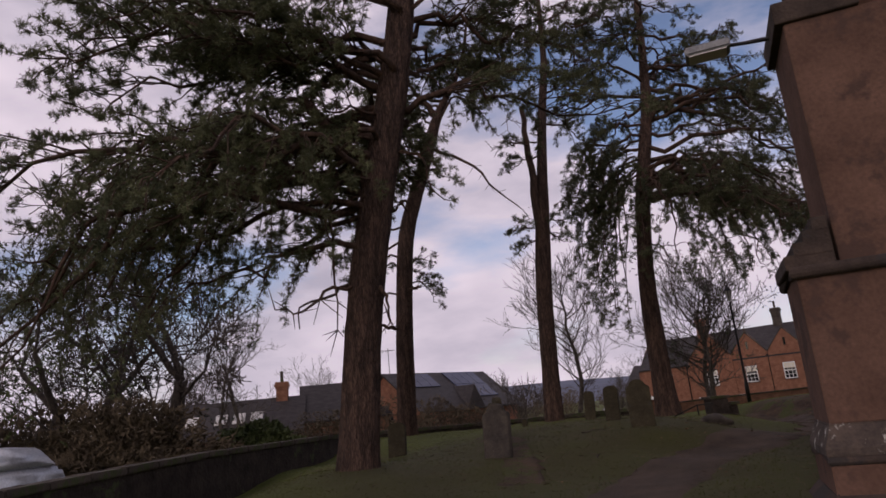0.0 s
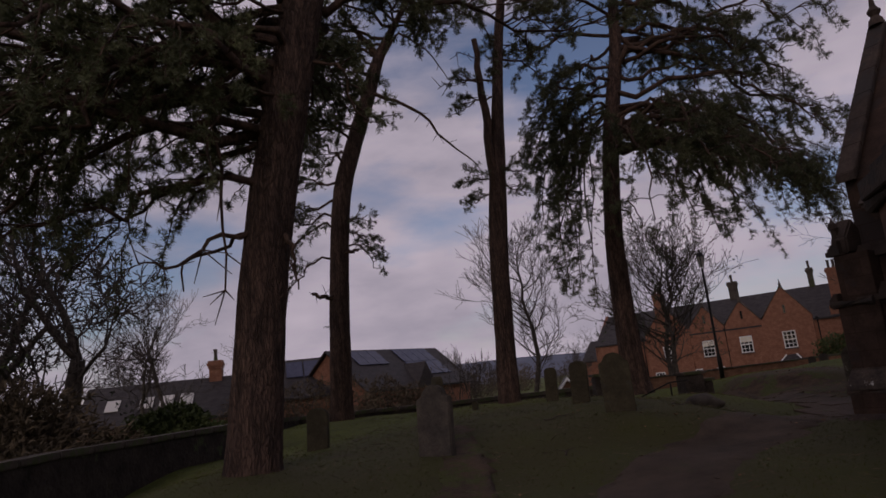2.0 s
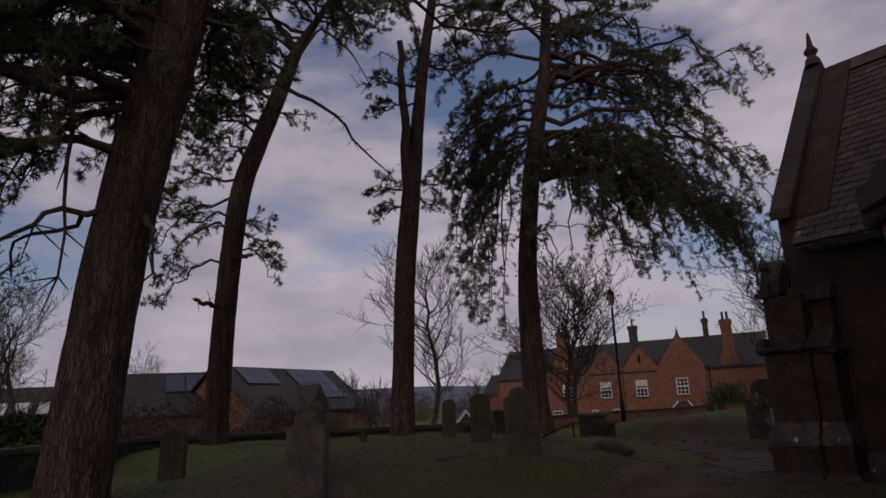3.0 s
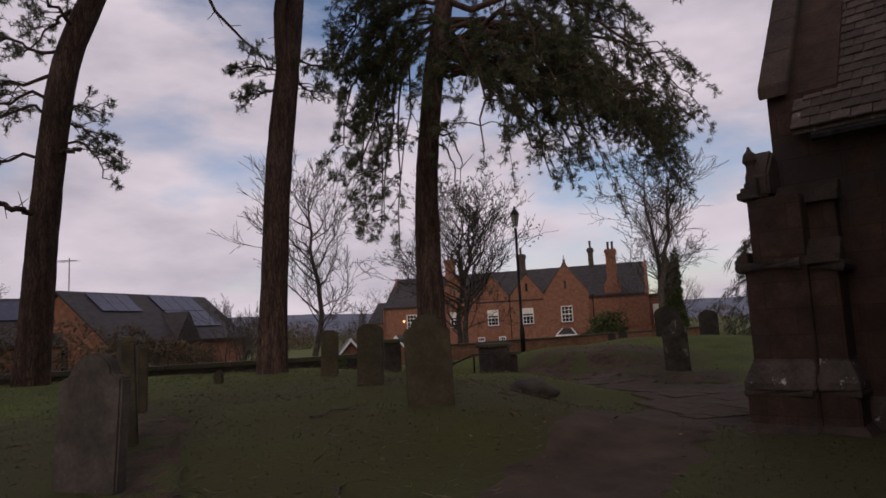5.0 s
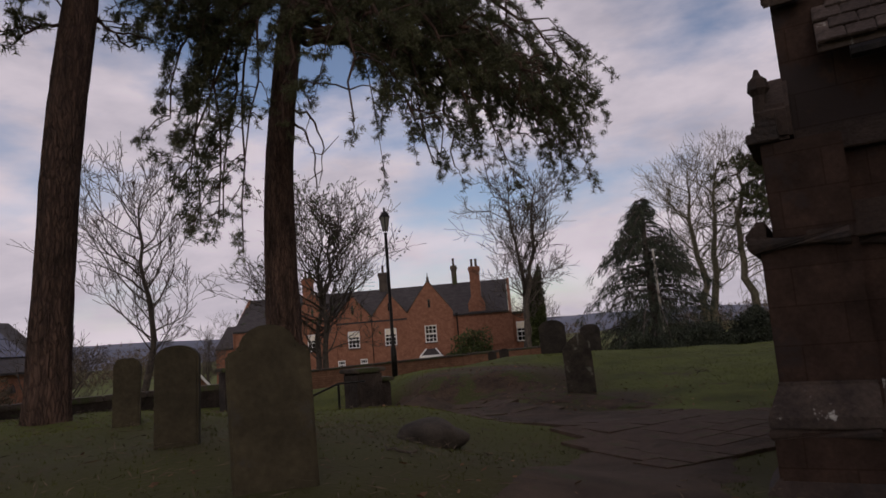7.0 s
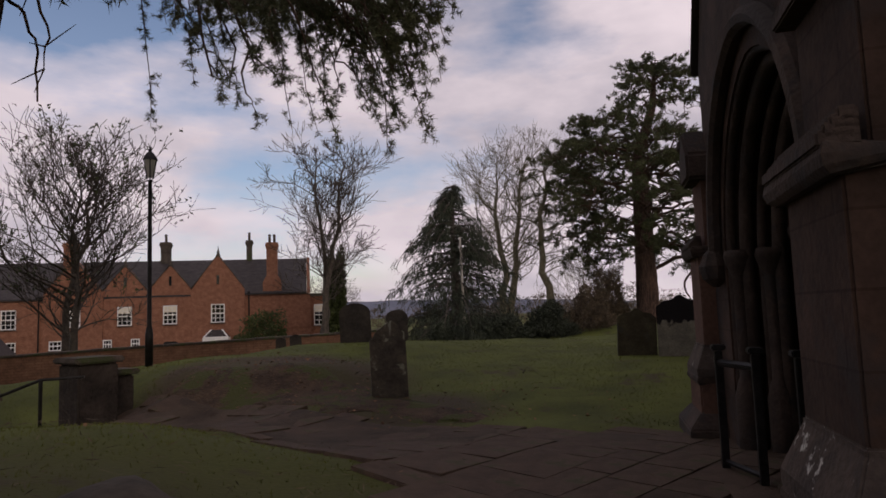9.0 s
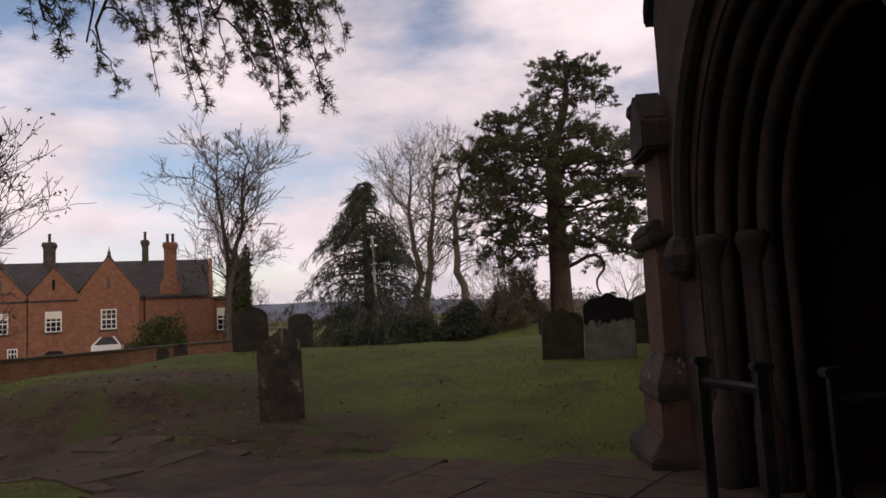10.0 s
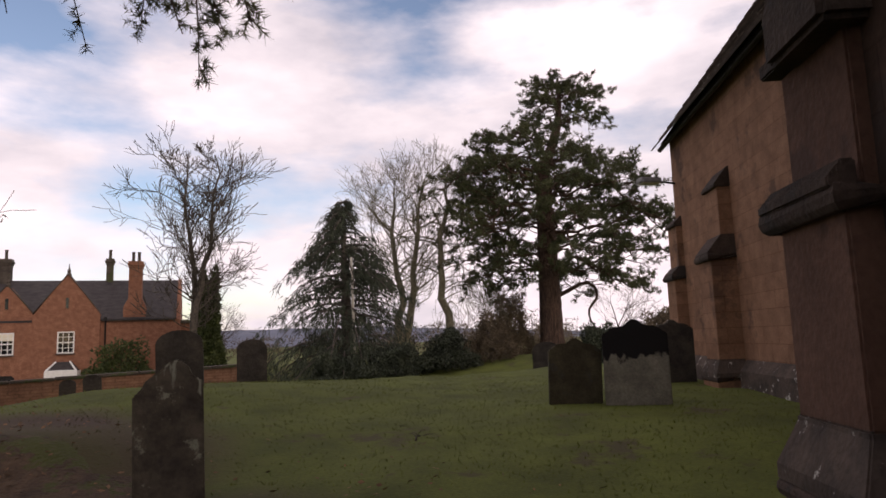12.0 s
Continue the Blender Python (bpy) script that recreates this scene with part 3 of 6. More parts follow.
def buttress(parent, m, w, d, stages, plinth, base=-0.3, stone=None, plain=False):
    """A stepped buttress: local y out of the wall. stages: (top, depth) from the ground up, each with a sloped weathering."""
    top = Matrix() if m is None else m
    z = base
    bm = bmesh.new()
    for t, dep in stages:
        box(bm, -w / 2, w / 2, -0.35, dep, z, t, top)
        z = t
    me_ob = part("buttress", bm, stone or M_ASHLAR, parent, bevel=0.012)
    for k, (t, dep) in enumerate(stages):
        nxt = stages[k + 1][1] if k + 1 < len(stages) else 0.02
        run = dep - nxt
        bm = bmesh.new()
        steps = 0 if plain else 4
        if plain:
            ys = (-0.3, dep + 0.06, dep + 0.06, nxt + 0.01, -0.3)
            zs = (t + 0.003, t + 0.003, t + 0.06, t + run * 1.5 + 0.06, t + run * 1.5 + 0.06)
            ends = [[bm.verts.new(top @ Vector((x, y, z1))) for y, z1 in zip(ys, zs)] for x in (-w / 2 - 0.03, w / 2 + 0.03)]
            bm.faces.new(ends[0])
            bm.faces.new(ends[1])
            for q in range(5):
                bm.faces.new((ends[0][q], ends[0][(q + 1) % 5], ends[1][(q + 1) % 5], ends[1][q]))
        for s in range(steps):
            f0 = s / steps
            yo = dep + 0.09 - run * f0
            prism(bm, [(-w / 2 - 0.05, t + 0.003 + run * 1.15 * f0), (w / 2 + 0.05, t + 0.003 + run * 1.15 * f0),
                       (w / 2 + 0.05, t + run * 1.15 * (f0 + 1 / steps) + 0.035), (-w / 2 - 0.05, t + run * 1.15 * (f0 + 1 / steps) + 0.035)],
                  -(run * (1 - f0) + 0.05), top @ pose(0, yo, 0))
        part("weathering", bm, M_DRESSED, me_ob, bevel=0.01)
    bm = bmesh.new()
    dep = stages[0][1]
    box(bm, -w / 2 - 0.08, w / 2 + 0.08, -0.34, dep + 0.08, base, plinth - 0.27, top)
    part("plinth", bm, stone or M_ASHLAR, me_ob, bevel=0.02)
    bm = bmesh.new()
    ring = [(-w / 2 - 0.07, -0.3), (-w / 2 - 0.07, dep + 0.07), (w / 2 + 0.07, dep + 0.07), (w / 2 + 0.07, -0.3)]
    tube(bm, [top @ Vector((x, y, plinth - 0.3)) for x, y in ring], [0.05] * 4, 10)
    part("roll_moulding", bm, M_DRESSED, me_ob)
    t0, d0 = stages[0]
    bm = bmesh.new()
    ring = [(-w / 2 - 0.03, -0.3), (-w / 2 - 0.03, d0 + 0.03), (w / 2 + 0.03, d0 + 0.03), (w / 2 + 0.03, -0.3)]
    tube(bm, [top @ Vector((x, y, t0 - 0.03)) for x, y in ring], [0.07] * 4, 10)
    part("string_moulding", bm, M_DRESSED, me_ob)
    bm = bmesh.new()
    lo = [(-w / 2 - 0.1, -0.33), (w / 2 + 0.1, -0.33), (w / 2 + 0.1, dep + 0.1), (-w / 2 - 0.1, dep + 0.1)]
    hi = [(-w / 2 - 0.01, -0.33), (w / 2 + 0.01, -0.33), (w / 2 + 0.01, dep + 0.01), (-w / 2 - 0.01, dep + 0.01)]
    rings = [[bm.verts.new(top @ Vector((x, y, zz))) for x, y in ring] for ring, zz in
             ((lo, plinth - 0.265), (lo, plinth - 0.18), (hi, plinth + 0.04), (hi, plinth + 0.07))]
    for r, s in zip(rings, rings[1:]):
        for k in range(4):
            bm.faces.new((r[k], r[(k + 1) % 4], s[(k + 1) % 4], s[k]))
    bm.faces.new(rings[-1])
    bm.faces.new(rings[0])
    part("plinth_chamfer", bm, M_LICHEN, me_ob, bevel=0.01)
    bm = bmesh.new()
    foot = plinth - 0.62
    lo = [(-w / 2 - 0.22, -0.32), (w / 2 + 0.22, -0.32), (w / 2 + 0.22, dep + 0.22), (-w / 2 - 0.22, dep + 0.22)]
    hi = [(-w / 2 - 0.085, -0.32), (w / 2 + 0.085, -0.32), (w / 2 + 0.085, dep + 0.085), (-w / 2 - 0.085, dep + 0.085)]
    rings = [[bm.verts.new(top @ Vector((x, y, zz))) for x, y in ring] for ring, zz in ((lo, base), (lo, foot - 0.16), (hi, foot))]
    for r, s in zip(rings, rings[1:]):
        for k in range(4):
            bm.faces.new((r[k], r[(k + 1) % 4], s[(k + 1) % 4], s[k]))
    bm.faces.new(rings[-1])
    bm.faces.new(rings[0])
    part("footing", bm, M_DRESSED, me_ob, bevel=0.015)
    return me_ob


def arch(w, spring, rise, n=10):
    """Points of a pointed arch from the left foot over the point to the right foot."""
    r = (w * w + rise * rise) / (2 * w)
    end = math.asin(min(1, rise / r))
    left = [(-w, 0.0)] + [(-w + r - r * math.cos(a), spring + r * math.sin(a)) for a in [end * k / n for k in range(n + 1)]]
    return left + [(-x, z) for x, z in left[-2::-1]]


def gable_roof(parent, name, x0, x1, y0, y1, eave, ridge, along, material, over=0.25, thick=0.12):
    """Two roof slopes; along 'y': the ridge runs along y."""
    for s in (-1, 1):
        bm = bmesh.new()
        if along == "y":
            mid = (x0 + x1) / 2
            half = (x1 - x0) / 2
            k = (half + over) / half
            prism(bm, [(mid, ridge), (mid + s * half * k, ridge - (ridge - eave) * k), (mid + s * half * k, ridge - (ridge - eave) * k + thick), (mid, ridge + thick)],
                  y1 - y0, pose(0, y0, 0))
        else:
            mid = (y0 + y1) / 2
            half = (y1 - y0) / 2
            k = (half + over) / half
            m = Matrix(((0, 1, 0, x0), (1, 0, 0, 0), (0, 0, 1, 0), (0, 0, 0, 1)))
            prism(bm, [(mid, ridge), (mid + s * half * k, ridge - (ridge - eave) * k), (mid + s * half * k, ridge - (ridge - eave) * k + thick), (mid, ridge + thick)],
                  x1 - x0, m)
        part(name, bm, material, parent)


PX0, PX1, PY, PEAVE, PRIDGE = 13.55, 18.0, 8.85, 4.05, 7.15
PMID = (PX0 + PX1) / 2


def church_porch():
    p = thing("church_porch", CH, "dark sandstone church porch with a moulded pointed doorway", "church porch")
    base = -0.3
    # front wall in two halves round the doorway
    a = arch(1.45, 2.05, 1.55)
    half = len(a) // 2
    for s, pts in ((-1, a[:half + 1]), (1, a[half:])):
        bm = bmesh.new()
        edge = PX0 - PMID if s < 0 else PX1 - PMID
        outline = [(x, z if z > 0 else base) for x, z in pts]
        if s < 0:
            outline = outline + [(0, PRIDGE + 0.25), (edge, PEAVE + 0.2), (edge, base)]
        else:
            outline = outline + [(edge, base), (edge, PEAVE + 0.2), (0, PRIDGE + 0.25)]
        prism(bm, outline, -0.75, pose(PMID, PY, 0))
        part("porch_front_wall", bm, M_DARKSTONE, p)
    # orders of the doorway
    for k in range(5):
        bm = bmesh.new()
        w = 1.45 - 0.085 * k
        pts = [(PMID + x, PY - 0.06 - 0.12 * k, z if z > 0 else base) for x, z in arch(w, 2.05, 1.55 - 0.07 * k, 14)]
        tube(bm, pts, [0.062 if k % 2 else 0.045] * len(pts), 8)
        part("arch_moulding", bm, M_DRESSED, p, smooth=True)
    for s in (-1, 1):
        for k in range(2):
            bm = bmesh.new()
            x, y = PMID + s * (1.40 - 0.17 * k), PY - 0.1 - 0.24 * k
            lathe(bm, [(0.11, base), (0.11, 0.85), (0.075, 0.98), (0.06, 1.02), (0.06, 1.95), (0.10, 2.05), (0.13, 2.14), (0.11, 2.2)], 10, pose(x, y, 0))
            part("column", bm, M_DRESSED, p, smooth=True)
    # hood mould with stops
    bm = bmesh.new()
    pts = [(PMID + x, PY + 0.05, z) for x, z in arch(1.62, 2.1, 1.72, 14) if z > 2.0]
    tube(bm, pts, [0.075] * len(pts), 8)
    part("hood_mould", bm, M_DRESSED, p)
    for s in (-1, 1):
        bm = bmesh.new()
        lathe(bm, [(0.03, -0.18), (0.12, -0.1), (0.15, 0.02), (0.10, 0.14), (0.04, 0.2)], 8, pose(PMID + s * 1.63, PY + 0.07, 2.05))
        part("carved_stop", bm, M_DRESSED, p)
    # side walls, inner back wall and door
    wall_block("porch_side_wall", p, PX0, PX0 + 0.5, 6.003, PY - 0.753, base, PEAVE + 0.1, M_DARKSTONE)
    wall_block("porch_side_wall", p, PX1 - 0.5, PX1, 6.0, PY - 0.753, base, PEAVE + 0.1, M_DARKSTONE)
    for x0, x1 in ((PX0 - 0.08, PX0 - 0.003), (PX1 + 0.003, PX1 + 0.08)):
        wall_block("porch_plinth", p, x0, x1, 6.0, PY - 0.4, base, 0.75, M_LICHEN)
    bm = bmesh.new()
    prism(bm, [(x, z if z > 0 else base) for x, z in arch(0.8, 1.8, 1.1)], -0.08, pose(PMID, 6.08, 0))
    door = part("door", bm, M_WOOD, p, "dark oak church door inside the porch")
    wall_block("porch_floor", p, PX0 + 0.5, PX1 - 0.5, 6.0, PY + 0.35, base, 0.36, M_FLAG)
    # gable coping and finial
    for s in (-1, 1):
        n = 6
        for k in range(n):
            f0, f1 = k / n, (k + 1) / n
            bm = bmesh.new()
            hw = (PX1 - PX0) / 2 + 0.14
            x0, x1 = s * hw * f0, s * hw * f1
            z0, z1 = PRIDGE + 0.42 - (PRIDGE - PEAVE) * f0 * 1.03, PRIDGE + 0.42 - (PRIDGE - PEAVE) * f1 * 1.03
            prism(bm, [(x0, z0 - 0.16), (x1 - s * 0.006, z1 - 0.16), (x1 - s * 0.006, z1), (x0, z0)], -0.34, pose(PMID, PY + 0.06, 0))
            part("gable_coping", bm, M_DRESSED, p, bevel=0.015)
    bm = bmesh.new()
    lathe(bm, [(0.16, 0), (0.13, 0.12), (0.07, 0.2), (0.13, 0.3), (0.06, 0.4), (0.035, 0.62), (0.01, 0.7)], 8, pose(PMID, PY - 0.12, PRIDGE + 0.38))
    part("finial", bm, M_DRESSED, p)
    # roof: underlay, courses of stone tiles, ridge tiles
    slope = math.atan2(PRIDGE - PEAVE, (PX1 - PX0) / 2)
    y_in, y_out = 3.2, PY - 0.29
    gable_roof(p, "roof", PX0, PX1, y_in, y_out, PEAVE, PRIDGE, "y", M_TILE, 0.25, 0.06)
    length = ((PX1 - PX0) / 2 + 0.25) / math.cos(slope)
    rng = random.Random(5)
    bm = bmesh.new()
    box(bm, -0.098, 0.098, -0.15, 0.15, 0, 0.03)
    tile = finish(bm, "roof_tile", 0.006)
    tile.materials.append(M_TILE)
    courses = int(length / 0.155)
    roof_w = [c for c in p.children if c.name.startswith("roof")][0]
    for side in (-1, 1):
        spare = bmesh.new()
        for c in range(courses):
            d = length - 0.08 - c * 0.155
            y = y_out - 0.1 - (0.1 if c % 2 else 0)
            col = 0
            while y > y_in + 0.1:
                x = PMID + side * d * math.cos(slope)
                z = PRIDGE - d * math.sin(slope) + 0.085
                tilt = side * (math.degrees(slope) - 6) + rng.uniform(-1.6, 1.6)
                m = pose(x, y, z, rng.uniform(-1, 1), tilt, 0) @ pose(0, 0, rng.uniform(0, 0.006), 0, 0, 90 + rng.uniform(-1.5, 1.5))
                if side < 0 and col < 11:
                    ob = new("roof_tile", tile)
                    ob.parent = roof_w
                    ob.matrix_local = m
                else:
                    box(spare, -0.098, 0.098, -0.15, 0.15, 0, 0.022, m)
                y -= 0.203
                col += 1
        tagged(part("more_roof_tiles", spare, M_TILE, p), kind="stuff")
    y = y_out - 0.2
    while y > y_in:
        bm = bmesh.new()
        prism(bm, [(-0.17, -0.14), (-0.13, -0.15), (0, 0.02), (0.13, -0.15), (0.17, -0.14), (0.02, 0.07), (0, 0.13), (-0.02, 0.07)], 0.395, pose(PMID, y, PRIDGE + 0.13))
        part("ridge_tile", bm, M_TILE, p)
        y -= 0.4
    # gutters under the eaves
    for x in (PX0 - 0.28, PX1 + 0.28):
        bm = bmesh.new()
        tube(bm, [(x, 3.4, PEAVE - 0.42), (x, PY - 0.5, PEAVE - 0.42)], [0.055, 0.055], 8)
        part("gutter", bm, M_IRON, p)
    buttress(p, pose(13.42, PY, 0), 0.74, 0.55, [(2.25, 0.3), (3.0, 0.2)], 1.12, stone=M_DARKSTONE)
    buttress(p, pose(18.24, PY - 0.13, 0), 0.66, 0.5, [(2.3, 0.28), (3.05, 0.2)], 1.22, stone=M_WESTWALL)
    buttress(p, pose(PX0, 8.5, 0, 0, 0, 90), 0.55, 0.55, [(2.2, 0.42), (2.9, 0.2)], 1.12, stone=M_DARKSTONE)
    # little gablets on the buttress heads
    for x in (13.42, 18.1):
        bm = bmesh.new()
        prism(bm, [(-0.3, 3.03), (0.3, 3.03), (0.3, 3.3), (0.0, 3.62), (-0.3, 3.3)], 0.26, pose(x, PY - 0.04, 0))
        part("gablet", bm, M_DRESSED, p, bevel=0.03)
        bm = bmesh.new()
        lathe(bm, [(0.05, -0.3), (0.05, 0), (0.085, 0.05), (0.07, 0.13), (0.03, 0.17), (0.015, 0.22)], 8, pose(x + (0.24 if x > 16 else -0.24), PY + 0.16, 3.42))
        part("gablet_finial", bm, M_DRESSED, p)


church_porch()


def church_nave():
    c = thing("church_nave", CH, "red sandstone church nave with stepped buttresses and a steep tiled roof", "church")
    wall_block("north_wall", c, 13.2, 31.7, -3.0, 6.0, -0.5, 6.5)
    gable_roof(c, "nave_roof", 13.2, 31.9, -3.0, 6.0, 6.5, 12.4, "x", M_TILE, 0.16, 0.14)
    for x0, x1 in ((18.05, 27.75), (28.65, 31.1)):
        bm = bmesh.new()
        prism(bm, [(0, -0.5), (0.14, -0.5), (0.14, 0.95), (0, 1.15)], x1 - x0, Matrix(((0, 1, 0, x0), (1, 0, 0, 6.004), (0, 0, 1, 0), (0, 0, 0, 1))))
        part("wall_plinth", bm, M_LICHEN, c)
    # coursed tile edges on the visible slope
    ang = math.atan2(12.4 - 6.5, 4.5)
    bm = bmesh.new()
    for k in range(22):
        d = 0.36 * k - 0.35
        y, z = 6.0 - d * math.cos(ang) + 0.03, 6.5 + d * math.sin(ang) + 0.2
        box(bm, -0.0, 18.8, -0.2, 0.2, 0, 0.03, pose(13.2, y, z, -math.degrees(ang) + 4))
    tagged(part("tile_course", bm, M_TILE, c), kind="stuff")
    bm = bmesh.new()
    tube(bm, [(18, 6.2, 6.26), (31.9, 6.2, 6.26)], [0.06, 0.06], 8)
    part("gutter", bm, M_IRON, c)
    bm = bmesh.new()
    box(bm, 31.703, 31.9, -3.1, 6.1, -0.4, 1.0)
    part("plinth_end", bm, M_LICHEN, c)
    for x in (28.2, 31.6):
        buttress(c, pose(x, 6.0, 0), 0.75, 0.5, [(3.1, 0.46), (4.4, 0.24)] if x < 30 else [(3.0, 0.26), (4.2, 0.14)], 1.1, plain=True)
    # west block with its corner buttress
    wall_block("west_wall", c, 8.2, 13.197, -3.0, 4.2, -0.5, 6.6, M_WESTWALL)
    bm = bmesh.new()
    box(bm, 8.0, 13.19, -3.2, 4.4, 6.62, 6.9)
    part("cornice", bm, M_DRESSED, c, bevel=0.04)
    gable_roof(c, "west_roof", 8.0, 13.19, -3.2, 4.4, 6.9, 11.5, "x", M_TILE, 0.1, 0.14)
    buttress(c, pose(8.05, 4.22, 0, 0, 0, 42), 1.2, 0.9, [(2.7, 1.3), (5.6, 0.85)], 1.0, stone=M_WESTWALL)
    buttress(c, pose(8.2, 1.0, 0, 0, 0, 90), 1.0, 0.9, [(2.7, 1.0), (5.0, 0.5)], 1.0, stone=M_WESTWALL)


church_nave()


def floodlight(m, label):
    f = thing("floodlight", m, label, "floodlight", "church floodlights")
    bm = bmesh.new()
    tube(bm, [(0, 0, 0), (0, 0.28, 0.02), (0, 0.5, 0.05)], [0.03, 0.025, 0.025], 8)
    part("arm", bm, M_IRON, f)
    bm = bmesh.new()
    prism(bm, [(-0.16, 0), (0.16, 0), (0.13, 0.13), (-0.13, 0.13)], 0.55, pose(0, 0.45, -0.02))
    body = part("housing", bm, M_LEAD, f, "grey metal housing", bevel=0.02)
    bm = bmesh.new()
    box(bm, -0.13, 0.13, 0.5, 0.96, -0.035, -0.022)
    part("lens", bm, M_LANTERN, body)


floodlight(CH @ pose(7.4, 4.9, 5.75, 0, 0, 42), "grey metal floodlight on an arm high on the corner buttress")
floodlight(CH @ pose(31.5, 6.0, 5.3, 0, 0, 20), "grey metal floodlight on an arm under the nave eaves")


def porch_rail(x0, y0, x1, y1):
    r = thing("porch_rail", CH, "black iron rail with square posts beside the porch doorway", "railing", "porch rails")
    for x, y in ((x0, y0), (x1, y1)):
        g = 0.2
        bm = bmesh.new()
        box(bm, x - 0.03, x + 0.03, y - 0.03, y + 0.03, g - 0.1, 1.32)
        post = part("post", bm, M_IRON, r, bevel=0.006)
        bm = bmesh.new()
        box(bm, x - 0.055, x + 0.055, y - 0.055, y + 0.055, 1.323, 1.37)
        part("post_cap", bm, M_IRON, post, bevel=0.01)
    d = Vector((x1 - x0, y1 - y0, 0))
    for z, t in ((1.22, 0.03), (0.42, 0.022)):
        bm = bmesh.new()
        tube(bm, [(x0, y0, z), (x1, y1, z)], [t, t], 8)
        part("rail", bm, M_IRON, r)


porch_rail(16.42, 9.1, 15.9, 8.92)
porch_rail(15.5, 8.72, 15.35, 8.15)

# ---- gravestones ----


def stone_outline(kind, w, h):
    if kind == "round":
        return [(-w / 2, 0)] + [(-w / 2 * math.cos(a), h - w * 0.32 + w * 0.32 * math.sin(a)) for a in [math.pi * k / 12 for k in range(13)]] + [(w / 2, 0)]
    if kind == "shoulder":
        s = w * 0.34
        top = [(-s * math.cos(a), h - s * 0.8 + s * 0.8 * math.sin(a)) for a in [math.pi * k / 10 for k in range(11)]]
        return [(-w / 2, 0), (-w / 2, h - s * 0.95), (-w / 2 + 0.05, h - s * 0.85)] + top + [(w / 2 - 0.05, h - s * 0.85), (w / 2, h - s * 0.95), (w / 2, 0)]
    if kind == "ogee":
        pts = [(-w / 2, 0)]
        for k in range(17):
            f = k / 16
            pts.append((-w / 2 + w * f, h - 0.17 * w * (1 - math.cos(math.tau * f * 1.0) * 0.5 - 0.5) * -1 - 0.17 * w + 0.06 * w * math.sin(math.pi * 3 * f) ** 2))
        return pts + [(w / 2, 0)]
    if kind == "broken":
        return [(-w / 2, 0), (-w / 2, h * 0.85), (-w * 0.46, h * 0.88), (-w * 0.36, h * 0.885), (-w * 0.30, h * 0.95), (-w * 0.16, h), (-w * 0.02, h * 0.985),
                (w * 0.08, h * 0.95), (w * 0.2, h * 0.915), (w * 0.32, h * 0.88), (w * 0.40, h * 0.82), (w / 2, h * 0.80), (w / 2, 0)]
    return [(-w / 2, 0), (-w / 2, h - 0.06), (-w / 2 + 0.06, h), (w / 2 - 0.06, h), (w / 2, h - 0.06), (w / 2, 0)]


def gravestone(x, y, w, h, kind, face, material, label, thick=0.11, lean=0.0, tip=0.0):
    """face: compass bearing towards which its front looks."""
    bm = bmesh.new()
    out = stone_outline(kind, w, h + 0.25)
    prism(bm, out, thick, pose(0, -thick / 2, 0))
    ob = solid("gravestone", bm, material, pose(x, y, ground_z(x, y) - 0.25, lean, tip, -face), label, "gravestone", "churchyard gravestones", bevel=0.018)
    return ob


